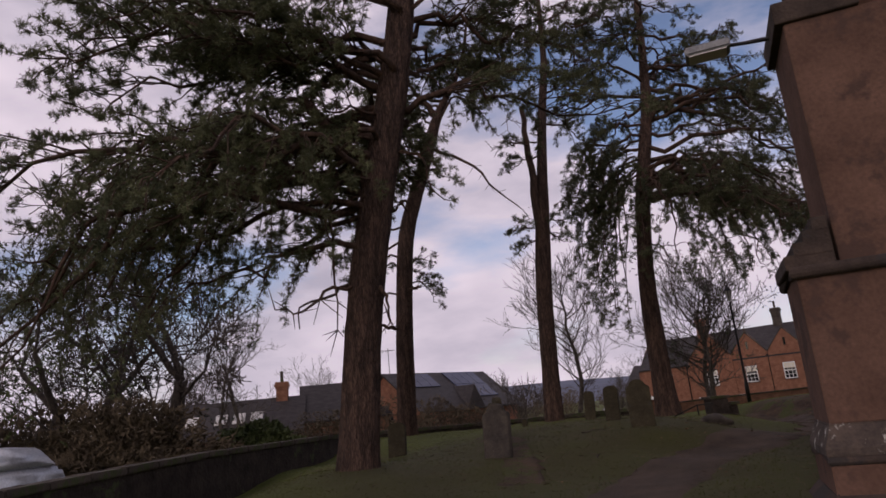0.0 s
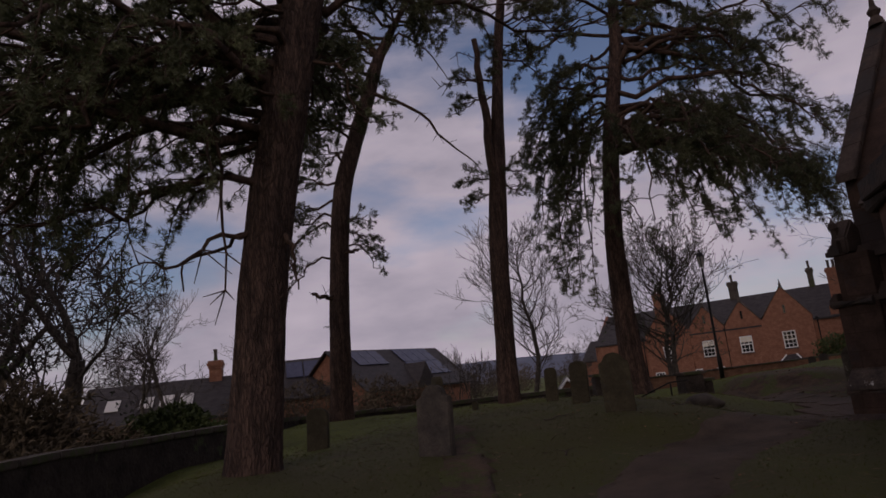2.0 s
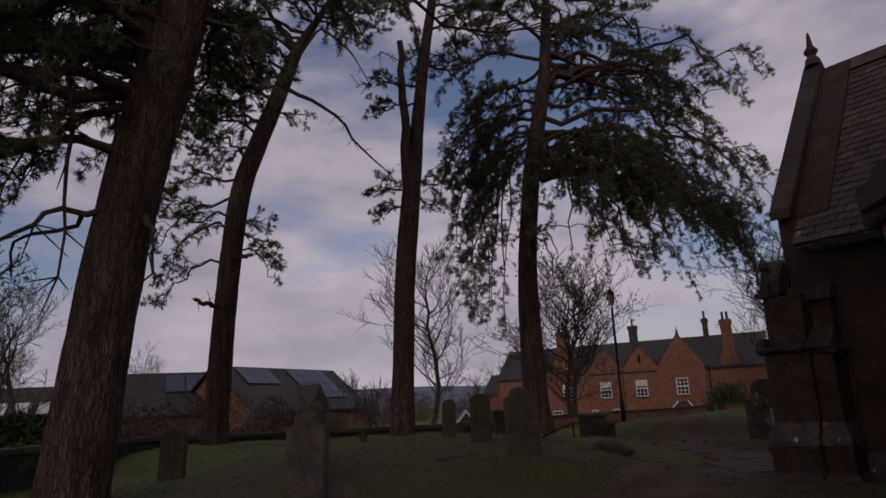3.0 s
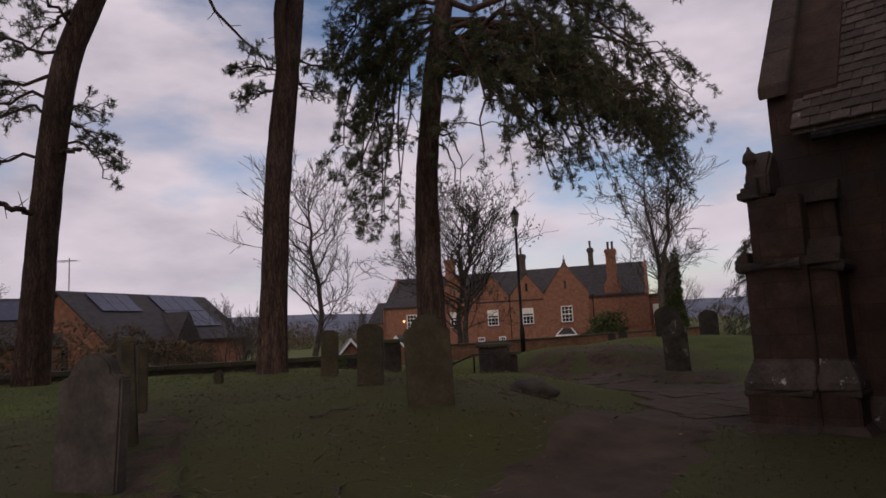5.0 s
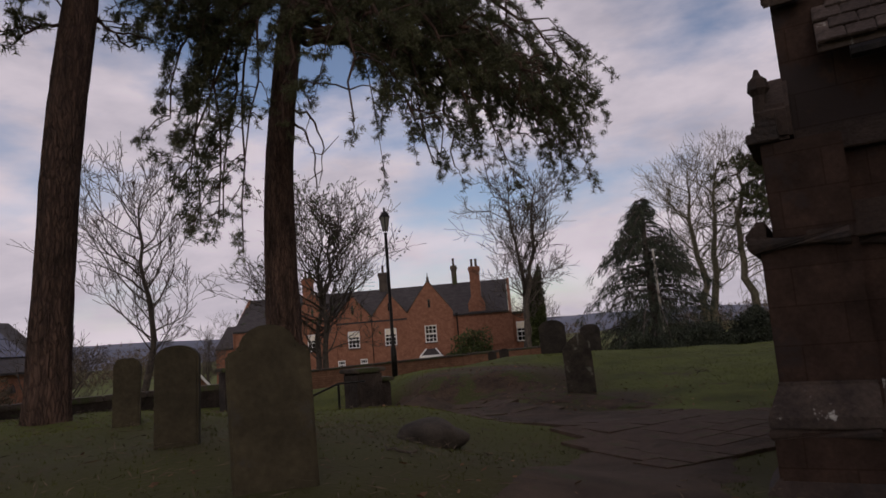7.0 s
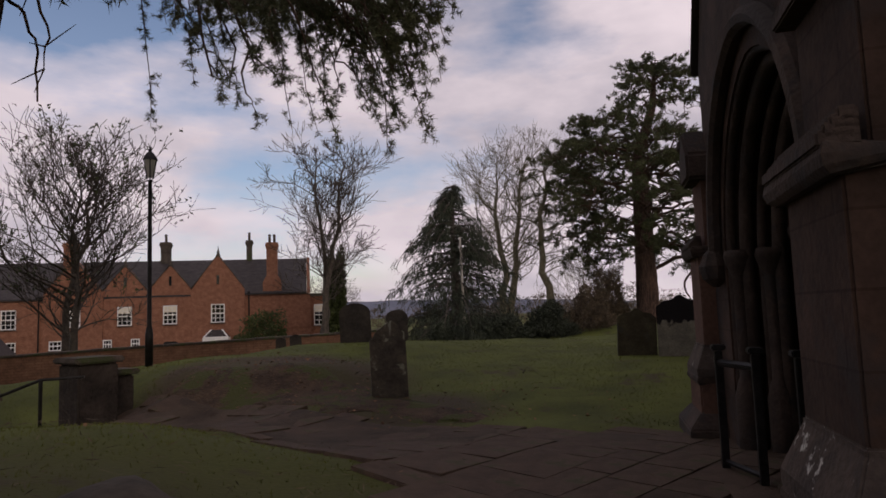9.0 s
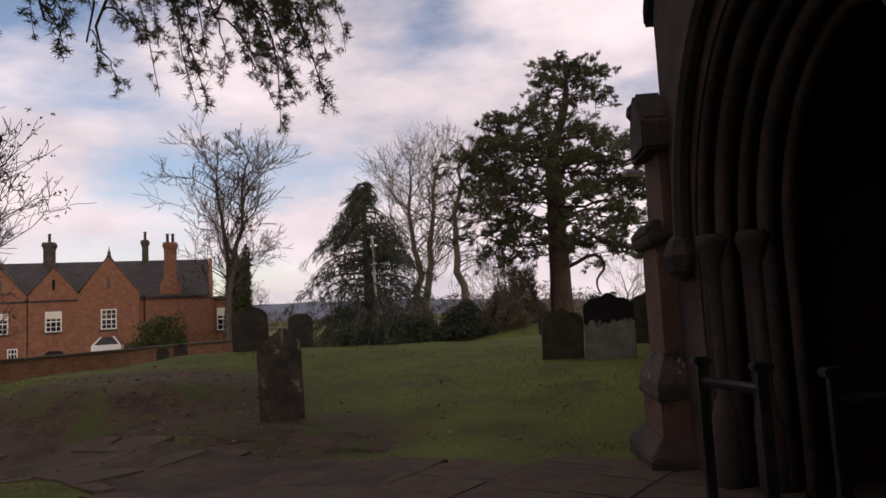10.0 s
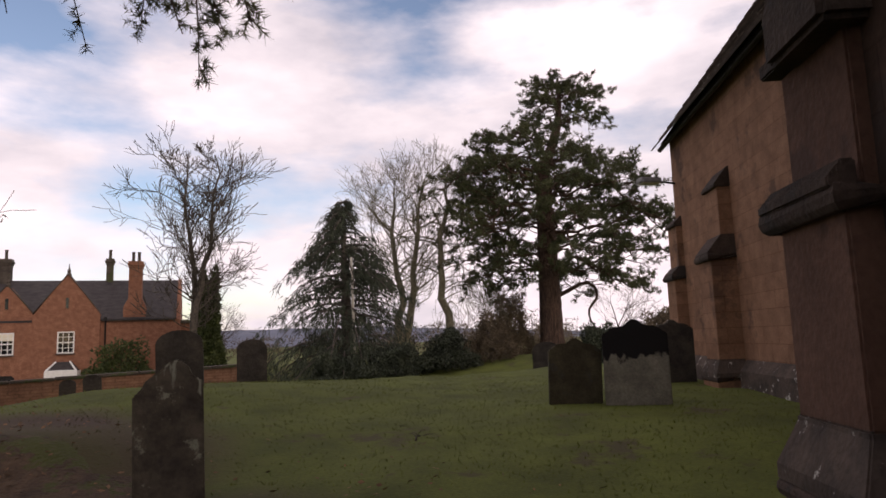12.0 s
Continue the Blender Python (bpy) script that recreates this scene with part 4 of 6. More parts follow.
STONES = [
    (4.72, 15.2, 0.53, 1.02, "shoulder", 195, M_GRAVE, "tall mossy shouldered gravestone in rough grass", 0.12, 2, 1),
    (4.58, 17.1, 0.36, 0.84, "round", 205, M_GRAVE, "narrow mossy round-topped gravestone", 0.13, -2, -2),
    (4.66, 19.8, 0.30, 0.78, "flat", 200, M_GRAVE, "small mossy flat-topped gravestone", 0.11, 1, -2),
    (13.35, 20.78, 0.58, 1.22, "broken", 222, M_GRAVE_S5, "blackened gravestone with a broken lichened top", 0.12, 2, 1.5),
    (17.7, 25.9, 0.80, 1.0, "round", 225, M_GRAVE_DARK, "round-topped gravestone thick with dark ivy", 0.2, 0, 2),
    (20.95, 27.4, 0.68, 1.3, "round", 225, M_GRAVE_DARK, "slim dark round-topped gravestone", 0.12, 0, 0),
    (19.68, 19.22, 0.84, 1.0, "ogee", 240, M_GRAVE, "mossy gravestone with a scrolled top", 0.12, 3, -2),
    (19.83, 18.27, 0.98, 1.25, "ogee", 252, M_GRAVE_GREY, "grey gravestone blackened across its scrolled top", 0.13, 2, 0),
    (23.85, 18.45, 0.85, 1.25, "ogee", 245, M_GRAVE_DARK, "dark gravestone with a scrolled top", 0.12, -3, 1),
    (1.35, 14.2, 0.66, 1.1, "shoulder", 222, M_GRAVE_DARK, "leaning dark shouldered gravestone above bare earth", 0.12, 6, 2),
    (1.62, 15.7, 0.42, 1.1, "flat", 262, M_GRAVE, "narrow upright mossy gravestone in a row", 0.13, -2, -2),
    (1.67, 17.9, 0.34, 0.9, "flat", 258, M_GRAVE, "small upright mossy gravestone in a row", 0.12, 1, 1),
    (-0.9, 18.8, 0.5, 0.9, "round", 200, M_GRAVE, "mossy gravestone beside a pine trunk", 0.12, 2, -2),
    (2.9, 20.8, 0.15, 0.24, "flat", 200, M_GRAVE, "small stone stump in the grass", 0.14, 0, 0),
    (16.75, 27.75, 0.27, 0.34, "round", 220, M_GRAVE_DARK, "small dark gravestone against the garden wall", 0.1, 0, 0),
    (17.15, 27.6, 0.31, 0.38, "round", 220, M_GRAVE_DARK, "small dark gravestone against the garden wall", 0.1, 2, 3),
    (31.0, 23.9, 0.95, 1.05, "round", 250, M_GRAVE_DARK, "dark round-topped gravestone on the lawn crest", 0.12, 0, 0),
    (35.0, 25.0, 0.9, 0.95, "round", 250, M_GRAVE, "brown round-topped gravestone on the lawn crest", 0.12, 0, 0),
]
for args in STONES:
    gravestone(*args)


def rock(x, y, r, label):
    bm = bmesh.new()
    bmesh.ops.create_icosphere(bm, subdivisions=3, radius=r)
    for v in bm.verts:
        v.co += v.normal * r * 0.45 * noise.noise(v.co * 2.2 / r * 0.5 + Vector((x, y, 0)))
        v.co.z *= 0.6
    solid("rock", bm, M_GRAVE_DARK, pose(x, y, ground_z(x, y) + r * 0.15), label, "stone", smooth=True)


rock(7.1, 17.0, 0.33, "dark mossy fallen stone lying in the grass")
rock(6.4, 20.2, 0.2, "small dark stone with a pale chip in the grass")


def fallen_branch(x, y, length, turn, seed):
    rng = np.random.default_rng(seed)
    z = ground_z(x, y)
    t = thing("fallen_branch", pose(x, y, z, 0, 0, turn), "thin dead branch lying curved on the grass", "branch", "fallen branches")
    u = np.linspace(-0.5, 0.5, 9)
    c = np.stack([u * length, 0.35 * length * (0.25 - u ** 2) + rng.normal(0, 0.012, 9), 0.02 + 0.02 * np.cos(u * 9)], -1)
    bm = bmesh.new()
    tube(bm, c.tolist(), np.linspace(0.014, 0.005, 9).tolist(), 6)
    main = part("stem", bm, M_TWIG, t)
    for k in (3, 5, 6):
        bm = bmesh.new()
        e = c[k] + np.array([0.12, rng.choice([-1, 1]) * 0.14, 0.02])
        tube(bm, [c[k].tolist(), ((c[k] + e) / 2 + (0, 0, 0.015)).tolist(), e.tolist()], [0.007, 0.005, 0.003], 5)
        part("twig", bm, M_TWIG, main)


for spot in ((3.7, 15.4, 0.75, 20, 81), (3.2, 13.4, 0.4, 75, 82), (16.4, 20.1, 0.35, 10, 83), (6.0, 15.9, 0.4, 120, 84)):
    fallen_branch(*spot)

# ---- lamp and poles ----


def street_lamp(x, y, z0, top):
    s = thing("street_lamp", pose(x, y, z0), "tall black lamp post with a traditional lantern", "street lamp")
    h = top - z0
    bm = bmesh.new()
    lathe(bm, [(0.085, 0), (0.085, 0.7), (0.07, 0.8), (0.05, 0.9), (0.045, h - 1.0), (0.04, h - 0.75), (0.07, h - 0.72)], 10)
    part("pole", bm, M_IRON, s, smooth=True)
    bm = bmesh.new()
    lathe(bm, [(0.07, h - 0.66), (0.145, h - 0.26)], 6)
    part("lantern", bm, M_LANTERN, s, "pale frosted lantern glass")
    bm = bmesh.new()
    lathe(bm, [(0.18, h - 0.255), (0.15, h - 0.2), (0.08, h - 0.1), (0.03, h - 0.06), (0.045, h - 0.02), (0.01, h + 0.06)], 6)
    part("lantern_cap", bm, M_IRON, s)
    bm = bmesh.new()
    for k in range(6):
        a = k * math.tau / 6
        tube(bm, [(0.073 * math.cos(a), 0.073 * math.sin(a), h - 0.68), (0.15 * math.cos(a), 0.15 * math.sin(a), h - 0.25)], [0.012, 0.012], 4)
    part("lantern_frame", bm, M_IRON, s)


street_lamp(13.1, 27.7, ground_z(13.1, 27.7), 5.65)
street_lamp(64.8, 40.4, ground_z(64.8, 40.4), 4.5)


def pole(x, y, h, lean):
    bm = bmesh.new()
    lathe(bm, [(0.11, -0.3), (0.09, h * 0.6), (0.07, h)], 8)
    solid("pole", bm, M_PALE_WOOD, pose(x, y, ground_z(x, y), 0, lean, 0), "pale weathered wooden pole", "pole", smooth=True)


pole(43.8, 41.4, 7.5, -1.5)

# ---- trees ----


def tubes_mesh(name, lines, sides):
    """One mesh from many (points, radii) lines."""
    V, F, n = [], [], 0
    ang = np.arange(sides) * math.tau / sides
    for pts, rad in lines:
        pts, rad = np.asarray(pts, float), np.asarray(rad, float)
        d = np.gradient(pts, axis=0)
        d /= np.linalg.norm(d, axis=1)[:, None] + 1e-9
        e = np.cross(d, (0.31, 0.87, 0.2))
        e /= np.linalg.norm(e, axis=1)[:, None] + 1e-9
        f = np.cross(d, e)
        ring = pts[:, None] + rad[:, None, None] * (np.cos(ang)[None, :, None] * e[:, None] + np.sin(ang)[None, :, None] * f[:, None])
        k = len(pts)
        i = n + np.arange(k * sides).reshape(k, sides)
        j = np.roll(i, -1, axis=1)
        V.append(ring.reshape(-1, 3))
        F.append(np.stack([i[:-1], j[:-1], j[1:], i[1:]], -1).reshape(-1, 4))
        n += k * sides
    return array_mesh(name, np.concatenate(V), np.concatenate(F), True)


def tufts_mesh(name, centres, axes, rng, blades=9, length=0.26, width=0.03, spread=0.9):
    """Needle tufts: thin blades that fan out from each centre about its axis."""
    c, a = np.asarray(centres), np.asarray(axes)
    n = len(c)
    d = a[:, None] + rng.normal(0, spread, (n, blades, 3))
    d /= np.linalg.norm(d, axis=2)[..., None]
    ln = length * rng.uniform(0.6, 1.25, (n, blades, 1))
    s = np.cross(d, rng.normal(0, 1, (n, blades, 3)))
    s /= np.linalg.norm(s, axis=2)[..., None]
    o = c[:, None] + rng.normal(0, length * 0.18, (n, blades, 3))
    V = np.stack([o - s * width * 0.5, o + s * width * 0.5, o + d * ln], 2).reshape(-1, 3)
    return array_mesh(name, V, np.arange(len(V)).reshape(-1, 3))


def brush_mesh(name, base, way, length, rng, needles, long, width):
    """Pine shoots: needles that stand out all round along the outer part of each shoot."""
    n = len(base)
    f = rng.uniform(0.25, 1.0, (n, needles, 1))
    o = base[:, None] + way[:, None] * length[:, None, None] * f
    side = rng.normal(0, 1, (n, needles, 3))
    side -= (side * way[:, None]).sum(-1, keepdims=True) * way[:, None]
    side /= np.linalg.norm(side, axis=2)[..., None] + 1e-9
    d = way[:, None] * rng.uniform(0.0, 0.9, (n, needles, 1)) + side * 0.8
    d /= np.linalg.norm(d, axis=2)[..., None]
    flank = np.cross(d, rng.normal(0, 1, (n, needles, 3)))
    flank /= np.linalg.norm(flank, axis=2)[..., None] + 1e-9
    ln = long * rng.uniform(0.7, 1.25, (n, needles, 1))
    V = np.stack([o - flank * width * 0.5, o + flank * width * 0.5, o + d * ln], 2).reshape(-1, 3)
    return array_mesh(name, V, np.arange(len(V)).reshape(-1, 3))


def pine(label, trunk, limbs, seed, size=1.0, density=1.0, needle=None, dead=(), bark_sides=14, hang=0.1, needles=22, inner=0.2, fine=0.016):
    """trunk: (x, y, z, radius) rows upwards. limbs: (height, bearing, length, rise, leafy) rows; size scales the shoots and needles."""
    rng = np.random.default_rng(seed)
    base = np.array(trunk[0][:3], float)
    t = thing("pine_tree", Matrix.Translation(base), label, "pine tree", "churchyard pines")
    rows = np.array(trunk, float)
    q = np.linspace(rows[0, 2], rows[-1, 2], 42)
    line = np.stack([np.interp(q, rows[:, 2], rows[:, k]) for k in range(4)], -1)
    for _ in range(3):
        line[1:-1] = (line[:-2] + 2 * line[1:-1] + line[2:]) / 4
    line[:, :3] -= base
    line[0, 3] *= 1.12
    # ridged bark
    ang = np.arange(bark_sides * 2) * math.tau / (bark_sides * 2)
    V = []
    for k, (x, y, z, r) in enumerate(line):
        rr = r * (1 + 0.06 * np.sign(np.sin(ang * bark_sides + 0.9 * math.sin(k * 1.7))) * rng.uniform(0.2, 1, len(ang)))
        V.append(np.stack([x + rr * np.cos(ang), y + rr * np.sin(ang), np.full(len(ang), z)], -1))
    s = len(ang)
    i = np.arange(len(line) * s).reshape(len(line), s)
    j = np.roll(i, -1, axis=1)
    F = np.stack([i[:-1], j[:-1], j[1:], i[1:]], -1).reshape(-1, 4)
    part("trunk", array_mesh("trunk", np.concatenate(V), F, True), M_BARK, t)
    big, twigs, shoots, ways, lens = [], [], [], [], []

    def along(c, f):
        u = np.linspace(0, 1, len(c))
        return np.array([np.interp(f, u, c[:, a]) for a in range(3)])

    for h, az, L, rise, leafy in limbs:
        p = np.array([np.interp(h, rows[:, 2], rows[:, k]) for k in range(4)])
        b = math.radians(az)
        d0 = np.array([math.sin(b), math.cos(b), 0.0])
        p0 = p[:3] - base
        n = 13
        u = np.linspace(0, 1, n)
        fall = min(0.85, max(0.0, -0.8 * rise / max(L, 0.5)))
        out = u * (1 - fall) + (1 - (1 - u) ** 2) * fall
        z = rise * (u * (1 - fall) + u ** 2 * fall) + 0.1 * L * np.sin(math.pi * u)
        c = p0 + d0 * (L * out)[:, None] + np.array([0, 0, 1.0]) * z[:, None]
        w = np.cumsum(rng.normal(0, 1, (n, 3)), axis=0)
        w -= u[:, None] * w[-1]
        w[0] = 0
        c = c + w * 0.04 * L
        r0 = min(p[3] * 0.5, 0.022 + 0.0125 * L)
        big.append((c, np.linspace(r0, 0.014 * size, n)))
        if not leafy:
            continue
        droop = hang + (0.45 if rise < -1.5 else 0.0)
        for f in np.linspace(inner, 1.0, max(5, int((L + 0.6) * 4.4 / size * leafy * density))):
            q0 = along(c, min(1.0, f + rng.uniform(-0.03, 0.03)))
            sd = b + rng.choice([-1, 1]) * rng.uniform(0.25, 1.25)
            l2 = (L * 0.27 * (1.25 - 0.75 * f) + 0.35 * size) * rng.uniform(0.55, 1.4)
            m = 7
            g = np.linspace(0, 1, m)
            d2 = np.array([math.sin(sd), math.cos(sd), 0.0])
            c2 = q0 + d2 * (l2 * g * (1 - 0.35 * droop * g))[:, None] + np.array([0, 0, 1.0]) * (l2 * (rng.uniform(-0.25, 0.55) * g - droop * rng.uniform(0.6, 1.5) * g ** 1.8))[:, None]
            c2[1:] += np.cumsum(rng.normal(0, 0.035 * l2, (m - 1, 3)), axis=0)
            twigs.append((c2, np.linspace(0.012 * size + 0.006 * l2, 0.006 * size, m)))
            for k in range(max(3, int(l2 * 13.5 / size))):
                e = rng.uniform(0.2, 1.0) ** 0.55
                s0 = along(c2, e)
                way = c2[-1] - c2[0]
                way = way / (np.linalg.norm(way) + 1e-9) * rng.uniform(0.2, 0.8) + rng.normal(0, 0.55, 3) + np.array([0, 0, 0.22 - 0.35 * droop])
                way /= np.linalg.norm(way)
                shoots.append(s0)
                ways.append(way)
                lens.append(size * rng.uniform(0.10, 0.24))
            shoots.append(c2[-2])
            ways.append((c2[-1] - c2[-2]) / (np.linalg.norm(c2[-1] - c2[-2]) + 1e-9))
            lens.append(size * rng.uniform(0.14, 0.28))
    for pts, r0, r1 in dead:
        pts = np.array(pts, float) - base
        u = np.linspace(0, 1, 12)
        c = np.stack([np.interp(u, np.linspace(0, 1, len(pts)), pts[:, a]) for a in range(3)], -1)
        c[1:-1] += rng.normal(0, 0.03, (10, 3))
        big.append((c, np.linspace(r0, r1, 12)))
        if r0 < 0.1:
            for k in range(int(4 + 3 * np.linalg.norm(c[-1] - c[0]) / 2)):
                q0 = c[rng.integers(4, 12)]
                e = rng.normal(0, 1, 3) * 0.28
                twigs.append((np.stack([q0, q0 + e * 0.6, q0 + e]), [0.016, 0.011, 0.006]))
    for w in big:
        part("limb", tubes_mesh("limb", [w], 8), M_BARK_UP, t)
    shoots, ways, lens = np.array(shoots), np.array(ways), np.array(lens)
    twigs += [(np.stack([a, a + d * l * 0.5, a + d * l]), [0.007 * size, 0.006 * size, 0.004 * size]) for a, d, l in zip(shoots[::2], ways[::2], lens[::2])]
    tagged(part("twigwork", tubes_mesh("twigwork", twigs, 3), M_BARK_UP, t), kind="stuff")
    part("crown", brush_mesh("crown", shoots, ways, lens, rng, needles, 0.105 * size, fine * size), needle or M_NEEDLE, t, "dark green needle clumps")
    return t


def around(rng, h0, h1, n, l0, l1, rise, leafy=1.0, az=(0, 360)):
    """Random limbs between two heights."""
    out = []
    for k in range(n):
        f = (k + 0.5) / n
        out.append((h0 + (h1 - h0) * f, rng.uniform(*az), (l0 + (l1 - l0) * f) * rng.uniform(0.75, 1.2), rng.uniform(*rise), leafy))
    return out


r1 = random.Random(11)
pine("massive old pine with furrowed brown bark and drooping dark limbs", [(-1.6, 14.9, 0.3, 0.47), (-1.48, 14.9, 1.2, 0.43), (-1.38, 14.9, 2.4, 0.40), (-1.18, 14.9, 4.1, 0.40), (-0.8, 14.9, 6.2, 0.40), (-0.2, 14.9, 9.0, 0.37), (0.25, 14.9, 11.4, 0.33), (0.6, 15.0, 15, 0.2), (0.7, 15.0, 19, 0.04)],
     around(r1, 6.0, 9.0, 7, 1.2, 1.8, (-1.2, 0.1), 1.2, (225, 340)) + around(r1, 7.2, 10.4, 9, 6.0, 6.2, (-2.4, 0.4), 0.9, (215, 345)) + around(r1, 8.5, 18, 32, 5.8, 1.6, (-0.9, 1.4), 1.05)
     + [(6.6, 250, 5.5, -1.4, 0.5), (5.6, 265, 1.5, -0.7, 1.2), (7.0, 275, 8.2, -2.0, 1.0), (7.5, 255, 8.0, -1.6, 1.0), (7.6, 266, 8.4, -3.6, 0.35), (7.2, 258, 8.0, -4.2, 0.3), (7.4, 276, 7.2, -3.0, 0.35), (6.8, 250, 7.6, -4.0, 0.3), (5.9, 285, 4.0, -1.5, 0.6), (6.3, 262, 5.0, -2.2, 0.6), (5.5, 250, 4.4, -1.6, 0.5),
        (9.2, 250, 7.0, 0.2, 1.1), (9.8, 262, 7.4, 0.4, 1.1), (10.4, 245, 6.4, 0.6, 1.1), (10.9, 270, 6.8, 0.2, 1.0), (9.5, 238, 5.4, -0.4, 1.1), (8.8, 270, 7.4, -0.6, 1.0), (11.4, 255, 6.0, 0.8, 1.0), (4.6, 300, 2.0, -0.8, 0.0), (6.9, 215, 1.7, -1.9, 1.1), (7.6, 110, 1.4, -1.4, 0.8)],
     21, hang=0.25, density=1.12,
     dead=[([(-1.1, 14.8, 4.6), (-1.9, 14.5, 4.4), (-2.5, 14.3, 3.9), (-3.0, 14.1, 4.0)], 0.05, 0.012), ([(-0.8, 14.7, 4.4), (-0.65, 14.5, 4.1), (-0.6, 14.4, 3.4)], 0.05, 0.012),
           ([(-0.75, 14.9, 6.5), (-1.0, 14.8, 7.3), (-1.4, 14.7, 7.9), (-2.3, 14.5, 9.0)], 0.24, 0.12), ([(-1.2, 14.7, 7.6), (-1.9, 14.5, 7.0), (-1.86, 14.4, 6.4), (-1.73, 14.4, 4.9), (-1.76, 14.4, 3.5)], 0.06, 0.015)])
r1 = random.Random(12)
pine("slender forked pine with a sinuous trunk and a long dead branch", [(-0.84, 26.6, 0.5, 0.42), (-0.78, 26.6, 1.5, 0.36), (-0.66, 26.6, 4.0, 0.34), (-0.5, 26.6, 6.3, 0.32), (-0.22, 26.6, 8.9, 0.32), (0.38, 26.6, 10.6, 0.31), (1.15, 26.6, 12.7, 0.27), (1.52, 26.6, 14.0, 0.22), (2.35, 26.5, 15.2, 0.12), (2.95, 26.5, 16.4, 0.09), (3.3, 26.5, 18.5, 0.04)],
     around(r1, 14.6, 18.2, 14, 2.6, 1.6, (-0.6, 1.2)) + around(r1, 9.0, 12.8, 9, 2.2, 2.6, (-1.2, 0.8), 1.0, (215, 320)) + around(r1, 12.5, 15.5, 8, 3.2, 3.4, (-0.8, 1.4), 1.0, (230, 330))
     + [(7.2, 80, 1.1, -0.6, 1.4), (7.6, 95, 0.9, 0.0, 1.4), (6.8, 88, 1.1, -0.9, 1.4), (8.0, 262, 2.2, -1.2, 1.3), (7.6, 255, 2.0, -2.0, 1.2), (8.6, 270, 2.4, -0.6, 1.1), (11.4, 80, 1.2, 0.2, 0.9), (6.4, 265, 1.8, -1.2, 0.9)],
     22, hang=0.3,
     dead=[([(1.2, 26.5, 12.4), (2.1, 26.3, 11.9), (2.95, 26.2, 11.3), (3.6, 26.1, 10.2), (4.3, 26.0, 9.5), (4.8, 25.9, 8.8)], 0.075, 0.012), ([(1.5, 26.5, 13.9), (1.1, 26.4, 14.4), (0.64, 26.4, 15.0), (0.2, 26.4, 16.2)], 0.15, 0.05),
           ([(-0.7, 26.4, 5.0), (-1.1, 26.2, 5.0), (-1.45, 26.1, 5.1)], 0.08, 0.06), ([(-0.3, 26.4, 6.5), (0.2, 26.2, 6.5)], 0.06, 0.05), ([(1.6, 26.5, 13.6), (2.3, 26.4, 14.8), (3.4, 26.3, 13.8), (4.0, 26.2, 12.6)], 0.06, 0.012)])
r1 = random.Random(13)
pine("tall straight pine beside a broken dead stem", [(4.05, 22.2, 0.6, 0.34), (4.06, 22.2, 1.3, 0.29), (4.15, 22.2, 3.0, 0.265), (4.25, 22.2, 5.0, 0.265), (4.42, 22.2, 6.6, 0.265), (4.6, 22.2, 8.1, 0.23), (4.8, 22.2, 9.7, 0.17), (5.1, 22.2, 12, 0.155), (5.4, 22.2, 13.4, 0.125), (5.6, 22.2, 18, 0.05)],
     around(r1, 14.2, 17.8, 15, 3.0, 1.4, (-0.4, 1.0)) + [(7.3, 250, 0.8, 0.1, 1.4), (7.0, 265, 0.7, -0.3, 1.4), (7.2, 75, 0.8, -0.3, 1.4), (7.6, 100, 0.7, 0.0, 1.2), (9.9, 255, 1.2, -0.4, 1.2), (10.6, 262, 1.1, -0.2, 1.2), (11.2, 80, 1.4, -0.6, 1.2), (12.4, 95, 1.8, -0.8, 1.1), (13.2, 70, 2.2, -0.8, 1.1)], 23,
     dead=[([(4.42, 22.1, 7.0), (4.38, 22.1, 9.4), (4.32, 22.1, 11.9)], 0.16, 0.085), ([(4.35, 22.0, 10.4), (3.6, 21.9, 10.6), (3.0, 21.8, 10.2)], 0.035, 0.01), ([(4.33, 22.0, 11.2), (3.7, 21.9, 11.4)], 0.02, 0.008), ([(4.45, 22.1, 7.9), (4.75, 22.1, 8.5)], 0.04, 0.03)])
r1 = random.Random(14)
